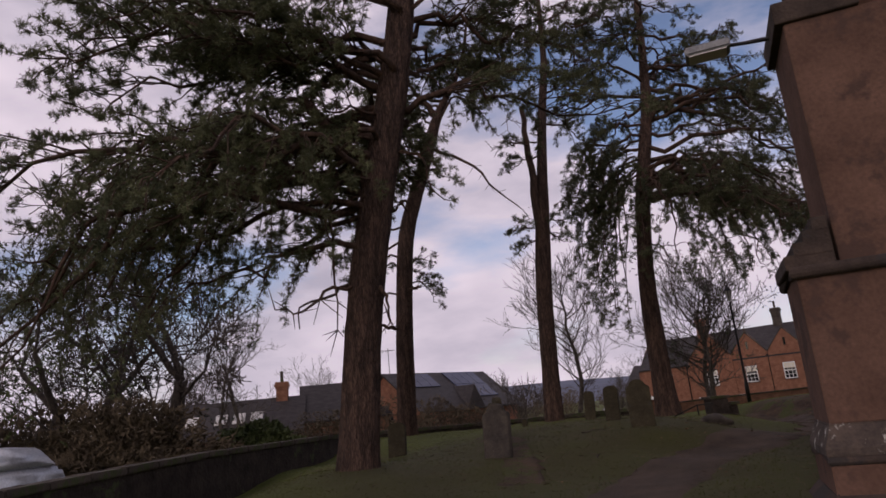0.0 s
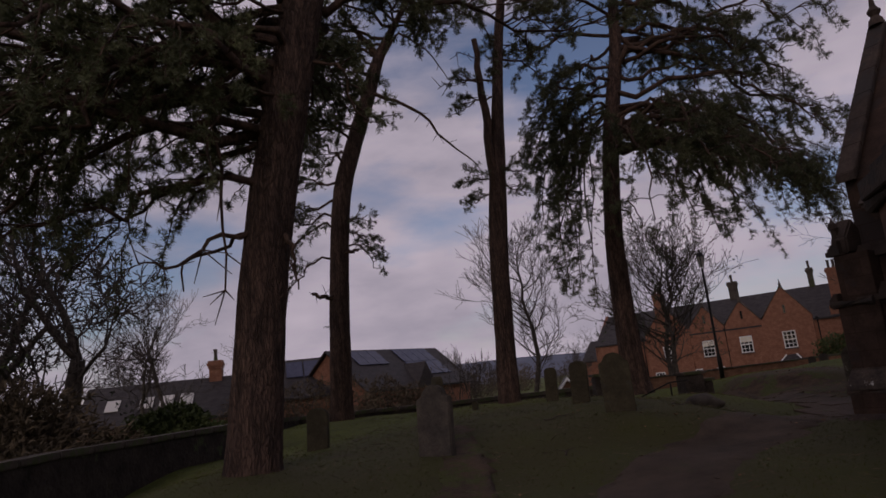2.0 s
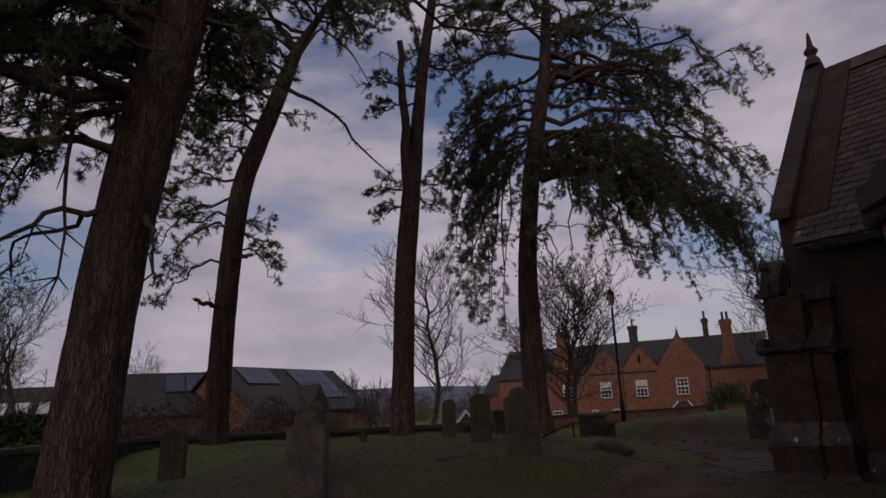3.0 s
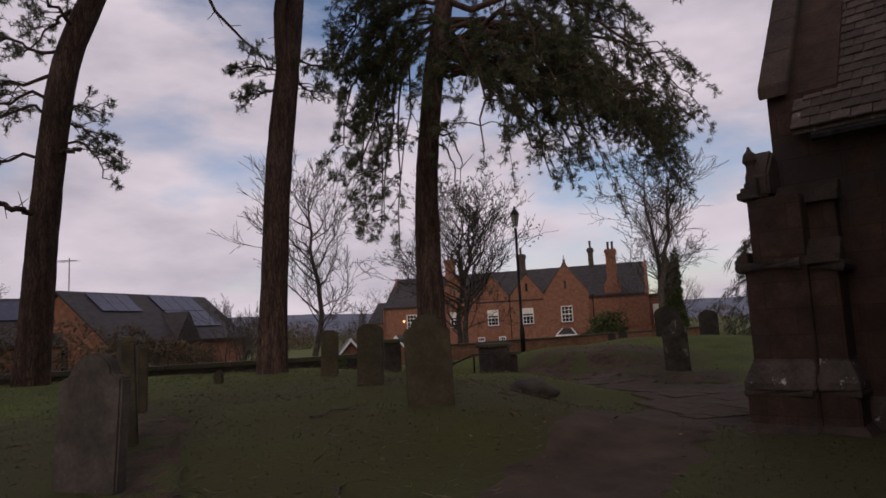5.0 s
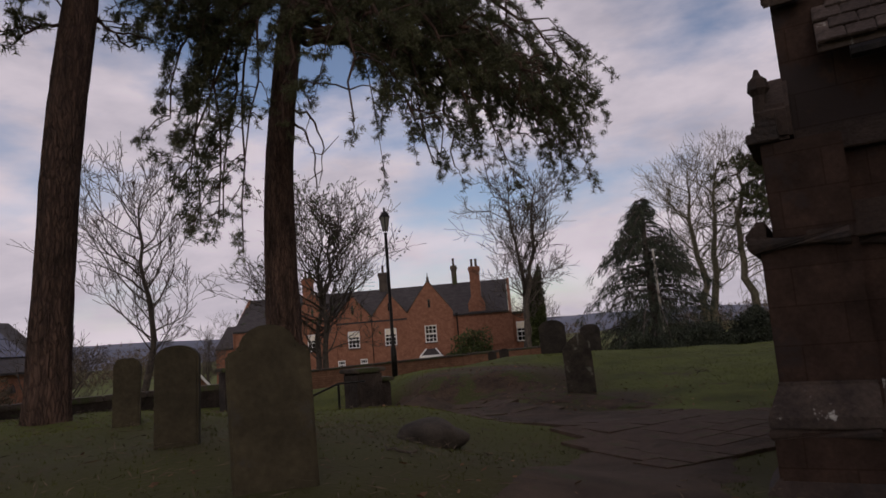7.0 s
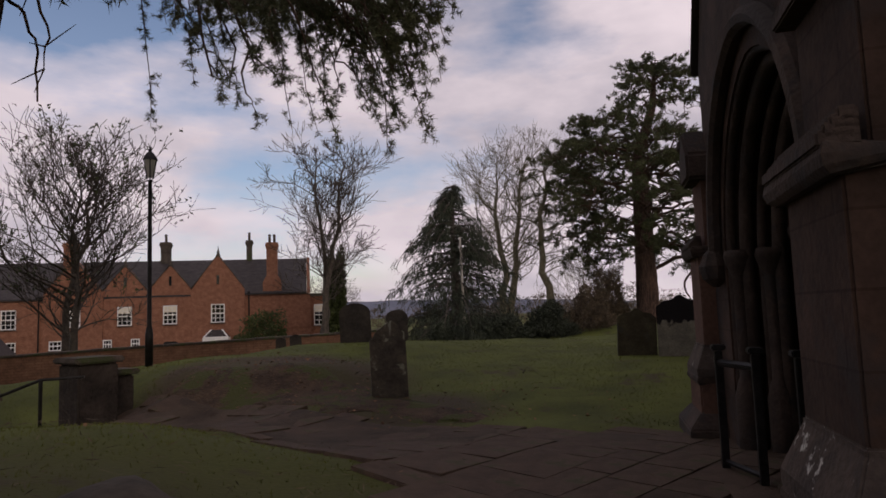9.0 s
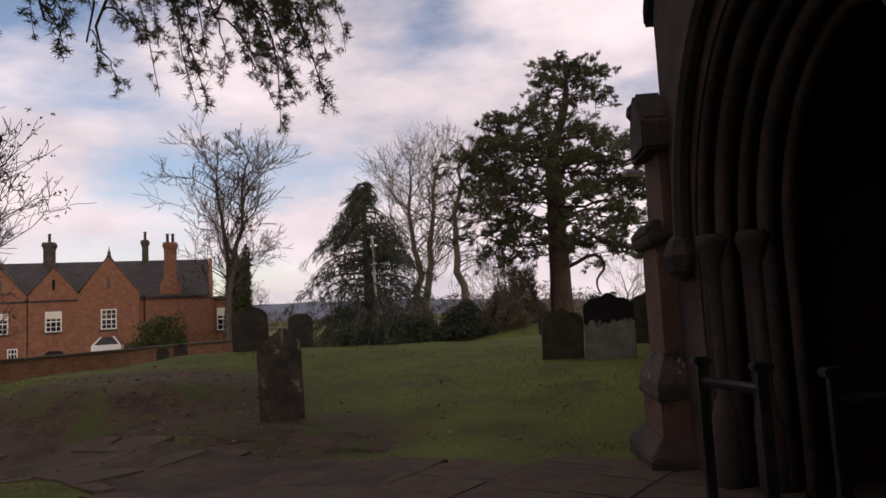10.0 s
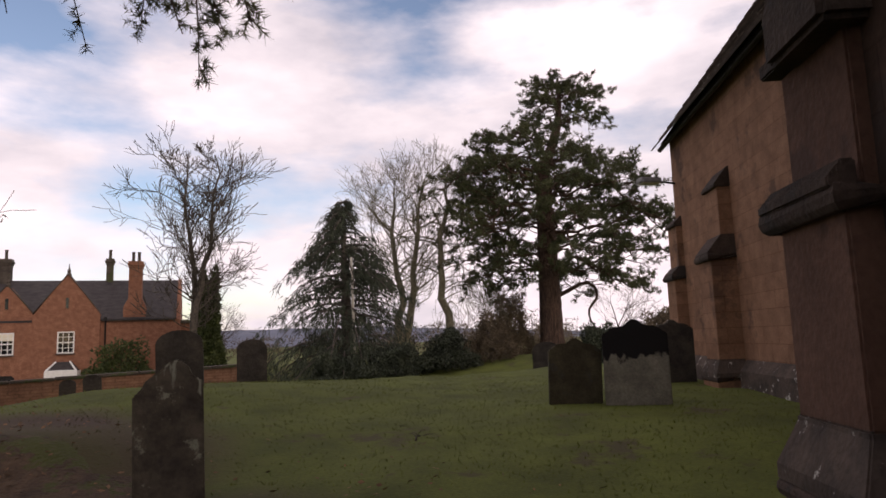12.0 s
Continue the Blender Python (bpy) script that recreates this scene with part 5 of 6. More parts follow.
pine("broad pine with long spreading boughs and hanging needle sprays", [(8.62, 24.6, 0.7, 0.46), (8.6, 24.6, 1.3, 0.38), (8.6, 24.6, 3.9, 0.33), (8.62, 24.6, 5.4, 0.30), (8.8, 24.6, 7.1, 0.28), (9.05, 24.6, 9.0, 0.27), (9.35, 24.6, 10.4, 0.26), (9.8, 24.5, 12.4, 0.22), (10.1, 24.4, 16, 0.13), (10.2, 24.4, 19, 0.05)],
     around(r1, 12.4, 18.4, 18, 4.4, 1.8, (-0.8, 1.0), 1.3) + around(r1, 11.4, 14.5, 8, 5.4, 5.0, (-2.0, 0.2), 0.95, (55, 150))
     + [(9.3, 139, 5.9, -3.5, 1.80), (9.5, 147, 5.6, -3.5, 1.71), (9.6, 155, 5.3, -3.7, 1.62), (10, 134, 5.2, -3.6, 0.87), (9.3, 166, 5, -3.8, 1.52), (9.1, 178, 4.6, -3.7, 1.44), (9, 190, 4.2, -3.6, 1.26), (8.9, 206, 3.6, -3.4, 1.07), (8.8, 150, 3.4, -3.6, 1.07), (8.8, 118, 3.6, -3.2, 0.62), (11, 120, 6.2, -3.2, 0.85), (10.4, 125, 4.8, -4.2, 0.8), (11.6, 105, 6.4, -2.8, 0.8), (9.9, 95, 3.6, -3.6, 0.56),
        (9.6, 165, 3.4, -3.2, 0.99), (9.2, 140, 2.6, -2.6, 0.90), (9.4, 110, 5.6, -1.8, 0.9), (8.9, 124, 5, -2, 0.9), (9.8, 92, 6, -1.4, 0.9), (10.2, 78, 5.6, -0.8, 0.75), (9, 98, 3.4, -1.4, 0.56), (9.8, 185, 3, -2.4, 0.81), (12.6, 84, 6.4, -1.8, 0.85), (13.4, 72, 5.6, -0.6, 0.8),
        (11, 285, 3, -4.2, 3.25), (10.8, 268, 2.7, -5.4, 4.50), (10.4, 255, 2.3, -6, 4.50), (10, 278, 1.8, -5.4, 4.25), (10.6, 244, 2, -5, 3.75), (10.3, 290, 2.3, -5.8, 3.75), (11.4, 262, 3.4, -3, 3.00), (10.2, 262, 1.6, -6.4, 3.25), (11.6, 300, 3.2, -1.8, 1.62), (11.9, 250, 3.2, -1.4, 1.50), (10.6, 290, 2.2, -3, 1.62), (6.9, 75, 0.9, -1.6, 0.0), (9.2, 118, 5.6, -2.7, 0.85), (9.4, 105, 5.6, -2.5, 0.85), (9.0, 132, 5.2, -2.6, 0.8)],
     24, hang=0.35, density=0.72, needles=30, fine=0.0125,
     dead=[([(8.8, 24.4, 7.0), (9.3, 24.2, 6.9), (9.5, 24.1, 6.2), (9.45, 24.1, 5.6)], 0.035, 0.008)])
r1 = random.Random(15)
BP = (57.2, 33.2)
CROWN = ((6.2, 6.0, 8.8, -1.4), (7.8, 7.0, 9.8, -1.0), (9.3, 7.6, 10.2, -0.7), (10.8, 8.0, 10.0, -0.6), (12.2, 8.2, 8.8, -0.5), (13.4, 8.2, 6.6, -0.4), (14.5, 8.0, 4.6, -0.2), (15.4, 6.8, 2.8, 0.1), (18.4, 3.1, 3.4, -0.5), (19.3, 3.2, 3.4, -0.3), (20.2, 2.6, 2.8, -0.2), (20.8, 1.6, 1.8, 0.0))
pine("great spreading pine with a domed layered crown", [(BP[0], BP[1], -0.2, 1.1), (BP[0], BP[1], 1.5, 0.85), (BP[0] + 0.1, BP[1], 8, 0.72), (BP[0] + 0.1, BP[1] + 0.1, 14, 0.5), (BP[0] + 0.6, BP[1] - 1.2, 17.6, 0.32), (BP[0] + 0.7, BP[1] - 1.5, 21.0, 0.08)],
     [(h + r1.uniform(-0.6, 0.6), az, ((left + right) / 2 + (right - left) / 2 * math.cos(math.radians(az - 159))) * r1.uniform(0.72, 1.06), drop + r1.uniform(-0.6, 0.6), 1.0)
      for h, left, right, drop in CROWN for az in [40 * k + r1.uniform(-18, 18) for k in range(9)]],
     25, 2.0, 0.86, M_NEEDLE_FAR, needles=16, inner=0.36, fine=0.026,
     dead=[([(57.6, 33.2, 4.4), (58.1, 31.6, 5.2), (58.3, 30.6, 5.6), (58.4, 30.0, 5.1), (58.4, 29.8, 4.4), (58.4, 30.3, 3.9), (58.4, 30.7, 3.4), (58.4, 30.6, 2.8), (58.4, 30.3, 2.3)], 0.16, 0.06)])


def bare_tree(label, x, y, z, h, spread, seed, r0=None, stems=1, levels=5, up=0.55, material=None, droop=0.0, lean=0.0, fork=0.3, category="tree", leaf=None, thin=0.011, oval=0.0):
    """A leafless tree: every limb splits into finer ones."""
    rng = np.random.default_rng(seed)
    r0 = r0 or h * 0.018
    t = thing("bare_tree", pose(x, y, z), label, category, "bare winter trees")
    lines, twigs, ends = [], [], []

    def grow(p, d, L, r, level):
        n = 6
        c = [p]
        dd = d.copy()
        for k in range(n - 1):
            dd = dd + rng.normal(0, 0.065 + 0.025 * level, 3) + np.array([0, 0, 0.05 * up - droop * level * 0.05])
            dd /= np.linalg.norm(dd)
            c.append(c[-1] + dd * L / (n - 1))
        c = np.array(c)
        r_end = r * 0.62
        (lines if level < 2 else twigs).append((c, np.linspace(r, max(r_end, 0.004), n)))
        if level >= levels:
            ends.append(c[-1])
            return
        kids = 2 if level == 0 and stems == 1 else int(rng.integers(2, 4))
        for k in range(kids):
            a = rng.normal(0, 1, 3)
            a -= a.dot(dd) * dd
            a /= np.linalg.norm(a)
            ang = rng.uniform(0.3, 0.75) * spread
            nd = dd * math.cos(ang) + a * math.sin(ang)
            nd[2] += 0.15 * up
            nd /= np.linalg.norm(nd)
            grow(c[-1], nd, L * rng.uniform(0.62, 0.86), r_end * rng.uniform(0.62, 0.85), level + 1)
        for k in range(2 if level else 3):
            f = rng.uniform(0.35, 0.95)
            q = np.array([np.interp(f, np.linspace(0, 1, n), c[:, i]) for i in range(3)])
            a = rng.normal(0, 1, 3)
            a -= a.dot(dd) * dd
            a /= np.linalg.norm(a)
            nd = dd * 0.55 + a * 0.8
            nd[2] += 0.2 * up
            nd /= np.linalg.norm(nd)
            grow(q, nd, L * rng.uniform(0.4, 0.66), r_end * rng.uniform(0.3, 0.5), level + 2 if level + 2 <= levels else levels)

    for s in range(stems if oval else 0):
        tilt = np.array([rng.normal(0, 0.09 * (stems > 1)), rng.normal(0, 0.09 * (stems > 1)), 0])
        u = np.linspace(0, 1, 14)
        c = np.stack([tilt[0] * h * u, tilt[1] * h * u, h * 0.93 * u - 0.4], -1)
        c[1:] += np.cumsum(rng.normal(0, 0.012 * h, (13, 3)) * (1, 1, 0), axis=0)
        lines.append((c, r0 * (1 - u) ** 0.8 + 0.02))
        for k in range(30):
            f = 0.26 + 0.72 * (k + rng.uniform(0, 1)) / 30
            q = np.array([np.interp(f, u, c[:, i]) for i in range(3)])
            b = rng.uniform(0, math.tau)
            reach = oval * math.sqrt(max(0.05, 1 - ((f - 0.52) / 0.5) ** 2)) * rng.uniform(0.6, 1.1)
            d = np.array([math.sin(b), math.cos(b), rng.uniform(0.35, 1.1)])
            grow(q, d / np.linalg.norm(d), reach * 0.66, 0.013 * reach + 0.013, levels - 3)
    for s in range(0 if oval else stems):
        d = np.array([lean + rng.normal(0, (0, 0.05, 0.07, 0.16)[min(stems, 3)]), rng.normal(0, (0, 0.05, 0.07, 0.16)[min(stems, 3)]), 1.0])
        d /= np.linalg.norm(d)
        grow(np.array([rng.normal(0, 0.1 * (stems > 1)), rng.normal(0, 0.1 * (stems > 1)), -0.4]), d, h * fork, r0 * rng.uniform(0.7, 1), 0)
    top = max(c[:, 2].max() for c, _ in lines + twigs)
    grown = h / top
    for k, (c, r) in enumerate(lines):
        part("trunk" if k < 1 else "limb", tubes_mesh("limb", [(c * grown, np.maximum(r, thin))], 8), material or M_TWIG, t)
    tagged(part("twigwork", tubes_mesh("twigwork", [(c[[0, 2, 3, 5]] * grown, np.maximum(r, thin)[[0, 2, 3, 5]]) for c, r in twigs], 3), material or M_TWIG, t), kind="stuff")
    ends = [e * grown for e in ends]
    if leaf:
        ends = np.array(ends)
        keep = ends[rng.uniform(0, 1, len(ends)) < leaf[0]]
        o = np.repeat(keep, leaf[1], 0) + rng.normal(0, 0.35, (len(keep) * leaf[1], 3))
        part("crown", tufts_mesh("crown", o, np.tile((0, 0, 0.3), (len(o), 1)), rng, 4, 0.16, 0.08, 1.5), leaf[2], t, "sparse green leaves")
    return t


def by_bearing(t_eye, bearing, distance):
    b = math.radians(bearing)
    x, y = t_eye[0] + distance * math.sin(b), t_eye[1] + distance * math.cos(b)
    return x, y, ground_z(x, y)


E3, E5, E9, E12, E0 = (1.23, 5.73), (2.1, 8.83), (5.28, 13.4), (9.3, 15.87), (0.1, 0.9)
bare_tree("slender leafless ash beyond the wall", *by_bearing(E3, 12.2, 40), 13.4, 0.8, 31, 0.17, levels=5, up=1.0, oval=3.9, thin=0.013)
bare_tree("leafless multi-stemmed tree with ivy beside the lamp post", *by_bearing(E5, 25.3, 38), 12.4, 0.8, 32, 0.17, stems=2, levels=5, up=1.0, oval=4.2, leaf=(0.06, 4, M_SHRUB), thin=0.013)
bare_tree("tall leafless tree at the end of the hall", *by_bearing(E12, 39.9, 45), 17.2, 0.9, 33, 0.26, stems=2, levels=5, up=0.7, oval=3.6, thin=0.016)
bare_tree("broad leafless lime tree behind the cedar", *by_bearing(E12, 57.5, 52), 17.3, 0.9, 34, 0.34, stems=2, levels=6, up=0.8, oval=4.6, material=M_TWIG_PALE)
bare_tree("pale leafless tree with hanging twigs", *by_bearing(E12, 61.3, 50), 16.3, 0.9, 35, 0.34, stems=1, levels=6, up=0.3, droop=0.8, oval=4.8, material=M_TWIG_PALE)
bare_tree("small round leafless tree far beyond the lawn", *by_bearing(E12, 42.8, 95), 9.5, 1.1, 36, 0.22, stems=3, levels=5, up=0.7)
bare_tree("dark twisted leafless tree behind the wall", *by_bearing(E0, -21.0, 30), 13.5, 1.05, 37, 0.5, levels=6, up=0.55, fork=0.26, material=M_TWIG_DARK, lean=0.03, thin=0.022)
bare_tree("dark leaning leafless tree behind the wall", *by_bearing(E0, -28.5, 27), 9.5, 1.15, 38, 0.28, levels=6, up=0.4, material=M_TWIG_DARK, lean=-0.25, leaf=(0.1, 5, M_SHRUB))
bare_tree("dark ivy-hung leafless tree behind the wall", *by_bearing(E0, -25.0, 33), 11.5, 1.15, 47, 0.34, stems=2, levels=6, up=0.45, material=M_TWIG_DARK, lean=0.12, leaf=(0.12, 5, M_CEDAR), thin=0.016)
bare_tree("rounded leafless tree beyond the lane", *by_bearing(E3, -20.5, 60), 11, 1.0, 39, 0.24, stems=2, levels=6, up=0.7)
bare_tree("leafless tree beyond the lane", *by_bearing(E0, -16.0, 44), 10, 1.0, 40, 0.2, stems=2, levels=5, up=0.8)
bare_tree("leafless tree beyond the barn", *by_bearing(E3, -10.8, 70), 10.5, 1.0, 41, 0.22, stems=2, levels=5, up=0.7)
bare_tree("bushy leafless thicket beside the barn", *by_bearing(E3, 6.6, 44), 5.6, 1.0, 42, 0.1, stems=6, levels=4, up=0.9)
bare_tree("low leafless tree beyond the wall", *by_bearing(E3, 16.2, 70), 6.5, 1.1, 43, 0.14, stems=3, levels=5, up=0.5)
bare_tree("leafless tree behind the hall", *by_bearing(E3, 18.8, 95), 9.5, 1.0, 44, 0.2, stems=2, levels=5, up=0.8)
bare_tree("leafless tree far behind the great pine", *by_bearing(E12, 75.5, 75), 10, 1.0, 45, 0.2, stems=2, levels=5, up=0.6)
bare_tree("leafless tree among the shrubs", *by_bearing(E12, 65.5, 75), 8, 1.0, 46, 0.2, stems=3, levels=5, up=0.7)


def cedar(label, x, y, h, r, seed):
    """A conifer with drooping tiers."""
    rng = np.random.default_rng(seed)
    z = ground_z(x, y)
    t = thing("cedar_tree", pose(x, y, z), label, "cedar tree")
    wood = [(np.array([(0, 0, -0.4), (0.1, 0, h * 0.3), (0, 0.1, h * 0.7), (0.1, 0, h)]), [0.5, 0.4, 0.22, 0.04])]
    tips, axes = [], []
    for k in range(120):
        f = rng.uniform(0.03, 1) ** 0.9
        hh = h * f
        L = r * (1 - f ** 1.6) ** 0.75 * rng.uniform(0.5, 1.15) + 0.35
        b = rng.uniform(0, math.tau)
        d = np.array([math.sin(b), math.cos(b), 0])
        u = np.linspace(0, 1, 9)
        c = np.array([0, 0, hh]) + d * (u * L)[:, None] + np.array([0, 0, 1.0]) * ((0.2 * u - 0.7 * u ** 2.4) * L * 0.75)[:, None]
        wood.append((c, np.linspace(0.09, 0.012, 9)))
        for q in range(int(5 + L * 6.5)):
            g = rng.uniform(0.15, 1)
            p = np.array([np.interp(g, u, c[:, a]) for a in range(3)])
            sd = rng.normal(0, 0.35 * (1.1 - g) + 0.12) * L * 0.5
            p = p + np.array([d[1], -d[0], 0]) * sd + np.array([0, 0, -abs(rng.normal(0, 0.3))])
            tips.append(p)
            axes.append(d * 0.35 + np.array([0, 0, -0.8]))
    for k, w in enumerate(wood):
        part("limb" if k else "trunk", tubes_mesh("limb", [w], 6), M_TWIG_DARK, t)
    part("crown", tufts_mesh("crown", tips, axes, rng, 6, 0.6, 0.055, 0.42), M_CEDAR, t, "dark drooping needle sprays")


cx, cy, _ = by_bearing(E12, 52.8, 45)
cedar("dark cedar with drooping tiered boughs", cx, cy, 11.5, 6.6, 51)


def shrub(label, x, y, w, d, h, seed, material, n=1500, leaf=(3, 0.2, 0.13), turn=0.0, name="bush"):
    """A loose bush: stems and many leaves in an uneven mass."""
    rng = np.random.default_rng(seed)
    z = ground_z(x, y)
    t = thing(name, pose(x, y, z, 0, 0, turn), label, "bush")
    p = rng.normal(0, 1, (n, 3))
    p /= np.linalg.norm(p, axis=1)[:, None]
    p *= rng.uniform(0.55, 1.0, (n, 1)) ** 0.5
    p[:, 2] = np.abs(p[:, 2])
    lump = 1 + 0.25 * np.sin(p[:, 0] * 5 + seed) * np.cos(p[:, 1] * 6) + 0.15 * np.sin(p[:, 2] * 9)
    p *= lump[:, None]
    p *= np.array([w / 2, d / 2, h])
    wood = [(np.stack([p[k] * (0.05, 0.05, 0), p[k] * (0.5, 0.5, 0.6), p[k]]), [0.04, 0.025, 0.008]) for k in range(0, n, max(1, n // 60))]
    tagged(part("stem", tubes_mesh("stem", wood, 4), M_TWIG_DARK, t), kind="stuff")
    part("foliage", tufts_mesh("foliage", p, p / (np.linalg.norm(p, axis=1)[:, None] + 1e-6), rng, *leaf), material, t)


def shrub_at(label, eye, bearing, dist, *rest, **kw):
    x, y, _ = by_bearing(eye, bearing, dist)
    shrub(label, x, y, *rest, **kw)


shrub_at("columnar dark green cypress beside the hall", E12, 41.8, 50, 2.0, 2.0, 6.6, 61, M_SHRUB, n=3500, leaf=(3, 0.3, 0.2), name="cypress")
shrub("clipped evergreen bush against the brick hall", 40.6, 59.6, 4.6, 2.2, 2.9, 62, M_SHRUB, n=2600, turn=-41)
shrub_at("dark evergreen shrub under the cedar", E12, 57.0, 41, 5.5, 3.0, 1.5, 63, M_CEDAR, n=5000, leaf=(3, 0.2, 0.09))
shrub_at("dark evergreen shrub under the bare trees", E12, 61.5, 42, 4.5, 3.0, 1.9, 64, M_CEDAR, n=4500, leaf=(3, 0.2, 0.09))
shrub_at("brown winter shrub beyond the lawn", E12, 65.0, 44, 4.5, 2.5, 2.4, 65, M_BROWN, n=3500, leaf=(3, 0.25, 0.05))
shrub_at("dark laurel at the foot of the cedar", E12, 52.0, 40, 4.5, 3.0, 1.5, 66, M_CEDAR, n=4500, leaf=(3, 0.2, 0.09))
shrub_at("dark round shrub beside the great pine", E12, 73.8, 38, 3.0, 2.2, 2.0, 67, M_CEDAR, n=3500, leaf=(3, 0.18, 0.09))
shrub_at("brown thicket beside the great pine", E12, 66.8, 52, 4.2, 3.0, 4.2, 68, M_BROWN, n=4500, leaf=(3, 0.3, 0.05))
shrub_at("bare brown hedge far beyond the lawn", E12, 79.0, 70, 12.0, 4.0, 3.6, 69, M_BROWN, n=2500, leaf=(3, 0.4, 0.14))
shrub_at("dark hedge behind the churchyard wall", E0, -14.5, 31, 4.4, 2.0, 1.1, 70, M_SHRUB, n=2200)
shrub_at("brown winter shrub before the barn", E3, -0.5, 38, 5.0, 2.5, 3.0, 71, M_BROWN, n=4500, leaf=(3, 0.22, 0.05))
shrub_at("brown winter shrub beside the barn", E3, 3.0, 39, 4.5, 2.5, 2.6, 72, M_BROWN, n=4000, leaf=(3, 0.22, 0.05))
shrub_at("tangled brown undergrowth behind the wall", E0, -25.0, 26, 7.0, 3.0, 2.3, 73, M_BROWN, n=4000, leaf=(3, 0.3, 0.08))
shrub_at("tangled brown undergrowth beyond the wall", E0, -33.0, 28, 7.0, 3.0, 2.2, 74, M_BROWN, n=2600, leaf=(3, 0.3, 0.08))
shrub_at("brown winter hedge before the low cottages", E3, -8.0, 35, 13.0, 2.4, 2.6, 76, M_BROWN, n=5000, leaf=(3, 0.2, 0.06), turn=8)
shrub_at("tall brown winter thicket beyond the lane", E0, -25.5, 62, 24.0, 4.0, 4.0, 77, M_BROWN, n=9000, leaf=(3, 0.4, 0.1), turn=20)
shrub_at("low hedge along the lane beyond the wall", E3, 10.5, 40, 8.0, 1.8, 0.8, 75, M_BROWN, n=4000, leaf=(3, 0.14, 0.05))

# ---- hall: local x along its front, local y into the building, z from the yard's level ----
HALL = Matrix(((0.757, 0.654, 0, 39.9), (-0.654, 0.757, 0, 65.2), (0, 0, 1, 0), (0, 0, 0, 1)))
HBASE = -2.2


def sash_window(parent, x, z, w, h, cols=3, rows=4, blind=False, y=0.0):
    bm = bmesh.new()
    box(bm, x - w / 2, x + w / 2, y - 0.012, y + 0.02, z - h / 2, z + h / 2)
    win = part("window", bm, M_PANE, parent)
    bm = bmesh.new()
    f = 0.085
    for a in (-w / 2, w / 2 - f):
        box(bm, x + a, x + a + f, y - 0.06, y - 0.014, z - h / 2, z + h / 2)
    for a in (-h / 2, h / 2 - f):
        box(bm, x - w / 2 + f, x + w / 2 - f, y - 0.06, y - 0.014, z + a, z + a + f)
    for k in range(1, cols):
        xx = x - w / 2 + w * k / cols
        box(bm, xx - 0.022, xx + 0.022, y - 0.05, y - 0.016, z - h / 2 + f, z + h / 2 - f)
    for k in range(1, rows):
        zz = z - h / 2 + h * k / rows
        t = 0.045 if k * 2 == rows else 0.022
        box(bm, x - w / 2 + f, x + w / 2 - f, y - 0.055, y - 0.018, zz - t, zz + t)
    part("frame", bm, M_WHITE, win, "white painted glazing bars")
    if blind:
        bm = bmesh.new()
        box(bm, x - w / 2 + f, x + w / 2 - f, y - 0.0155, y - 0.0135, z + h * 0.14, z + h / 2 - f)
        part("blind", bm, M_CREAM, win, "pale roller blind")
    bm = bmesh.new()
    box(bm, x - w / 2 - 0.06, x + w / 2 + 0.06, y - 0.12, y, z - h / 2 - 0.09, z - h / 2 - 0.003)
    part("sill", bm, M_LICHEN, win)


def chimney(parent, x, y, z0, z1, w, pots, stepped=False, stone=None):
    bm = bmesh.new()
    if stepped:
        box(bm, x - w * 0.85, x + w * 0.85, y - w * 0.6, y + w * 0.6, z0, z0 + 1.0)
        lo = [(x - w * 0.85, y - w * 0.6), (x + w * 0.85, y - w * 0.6), (x + w * 0.85, y + w * 0.6), (x - w * 0.85, y + w * 0.6)]
        hi = [(x - w * 0.5, y - w * 0.5), (x + w * 0.5, y - w * 0.5), (x + w * 0.5, y + w * 0.5), (x - w * 0.5, y + w * 0.5)]
        a = [bm.verts.new((*p, z0 + 1.0)) for p in lo]
        b = [bm.verts.new((*p, z0 + 1.7)) for p in hi]
        for k in range(4):
            bm.faces.new((a[k], a[(k + 1) % 4], b[(k + 1) % 4], b[k]))
        z0 += 1.7
    box(bm, x - w / 2, x + w / 2, y - w / 2, y + w / 2, z0, z1 - 0.5)
    c = part("chimney", bm, stone or M_BRICK, parent)
    for k, g in enumerate((0.05, 0.11, 0.06)):
        bm = bmesh.new()
        box(bm, x - w / 2 - g, x + w / 2 + g, y - w / 2 - g, y + w / 2 + g, z1 - 0.498 + 0.17 * k, z1 - 0.33 + 0.17 * k)
        part("cap_course", bm, stone or M_BRICK, c)
    for k in range(pots):
        bm = bmesh.new()
        lathe(bm, [(0.15, 0), (0.12, 0.1), (0.11, 0.65), (0.14, 0.7), (0.13, 0.78)], 8, pose(x + (k - (pots - 1) / 2) * 0.42, y, z1))
        part("chimney_pot", bm, M_COPING, c)


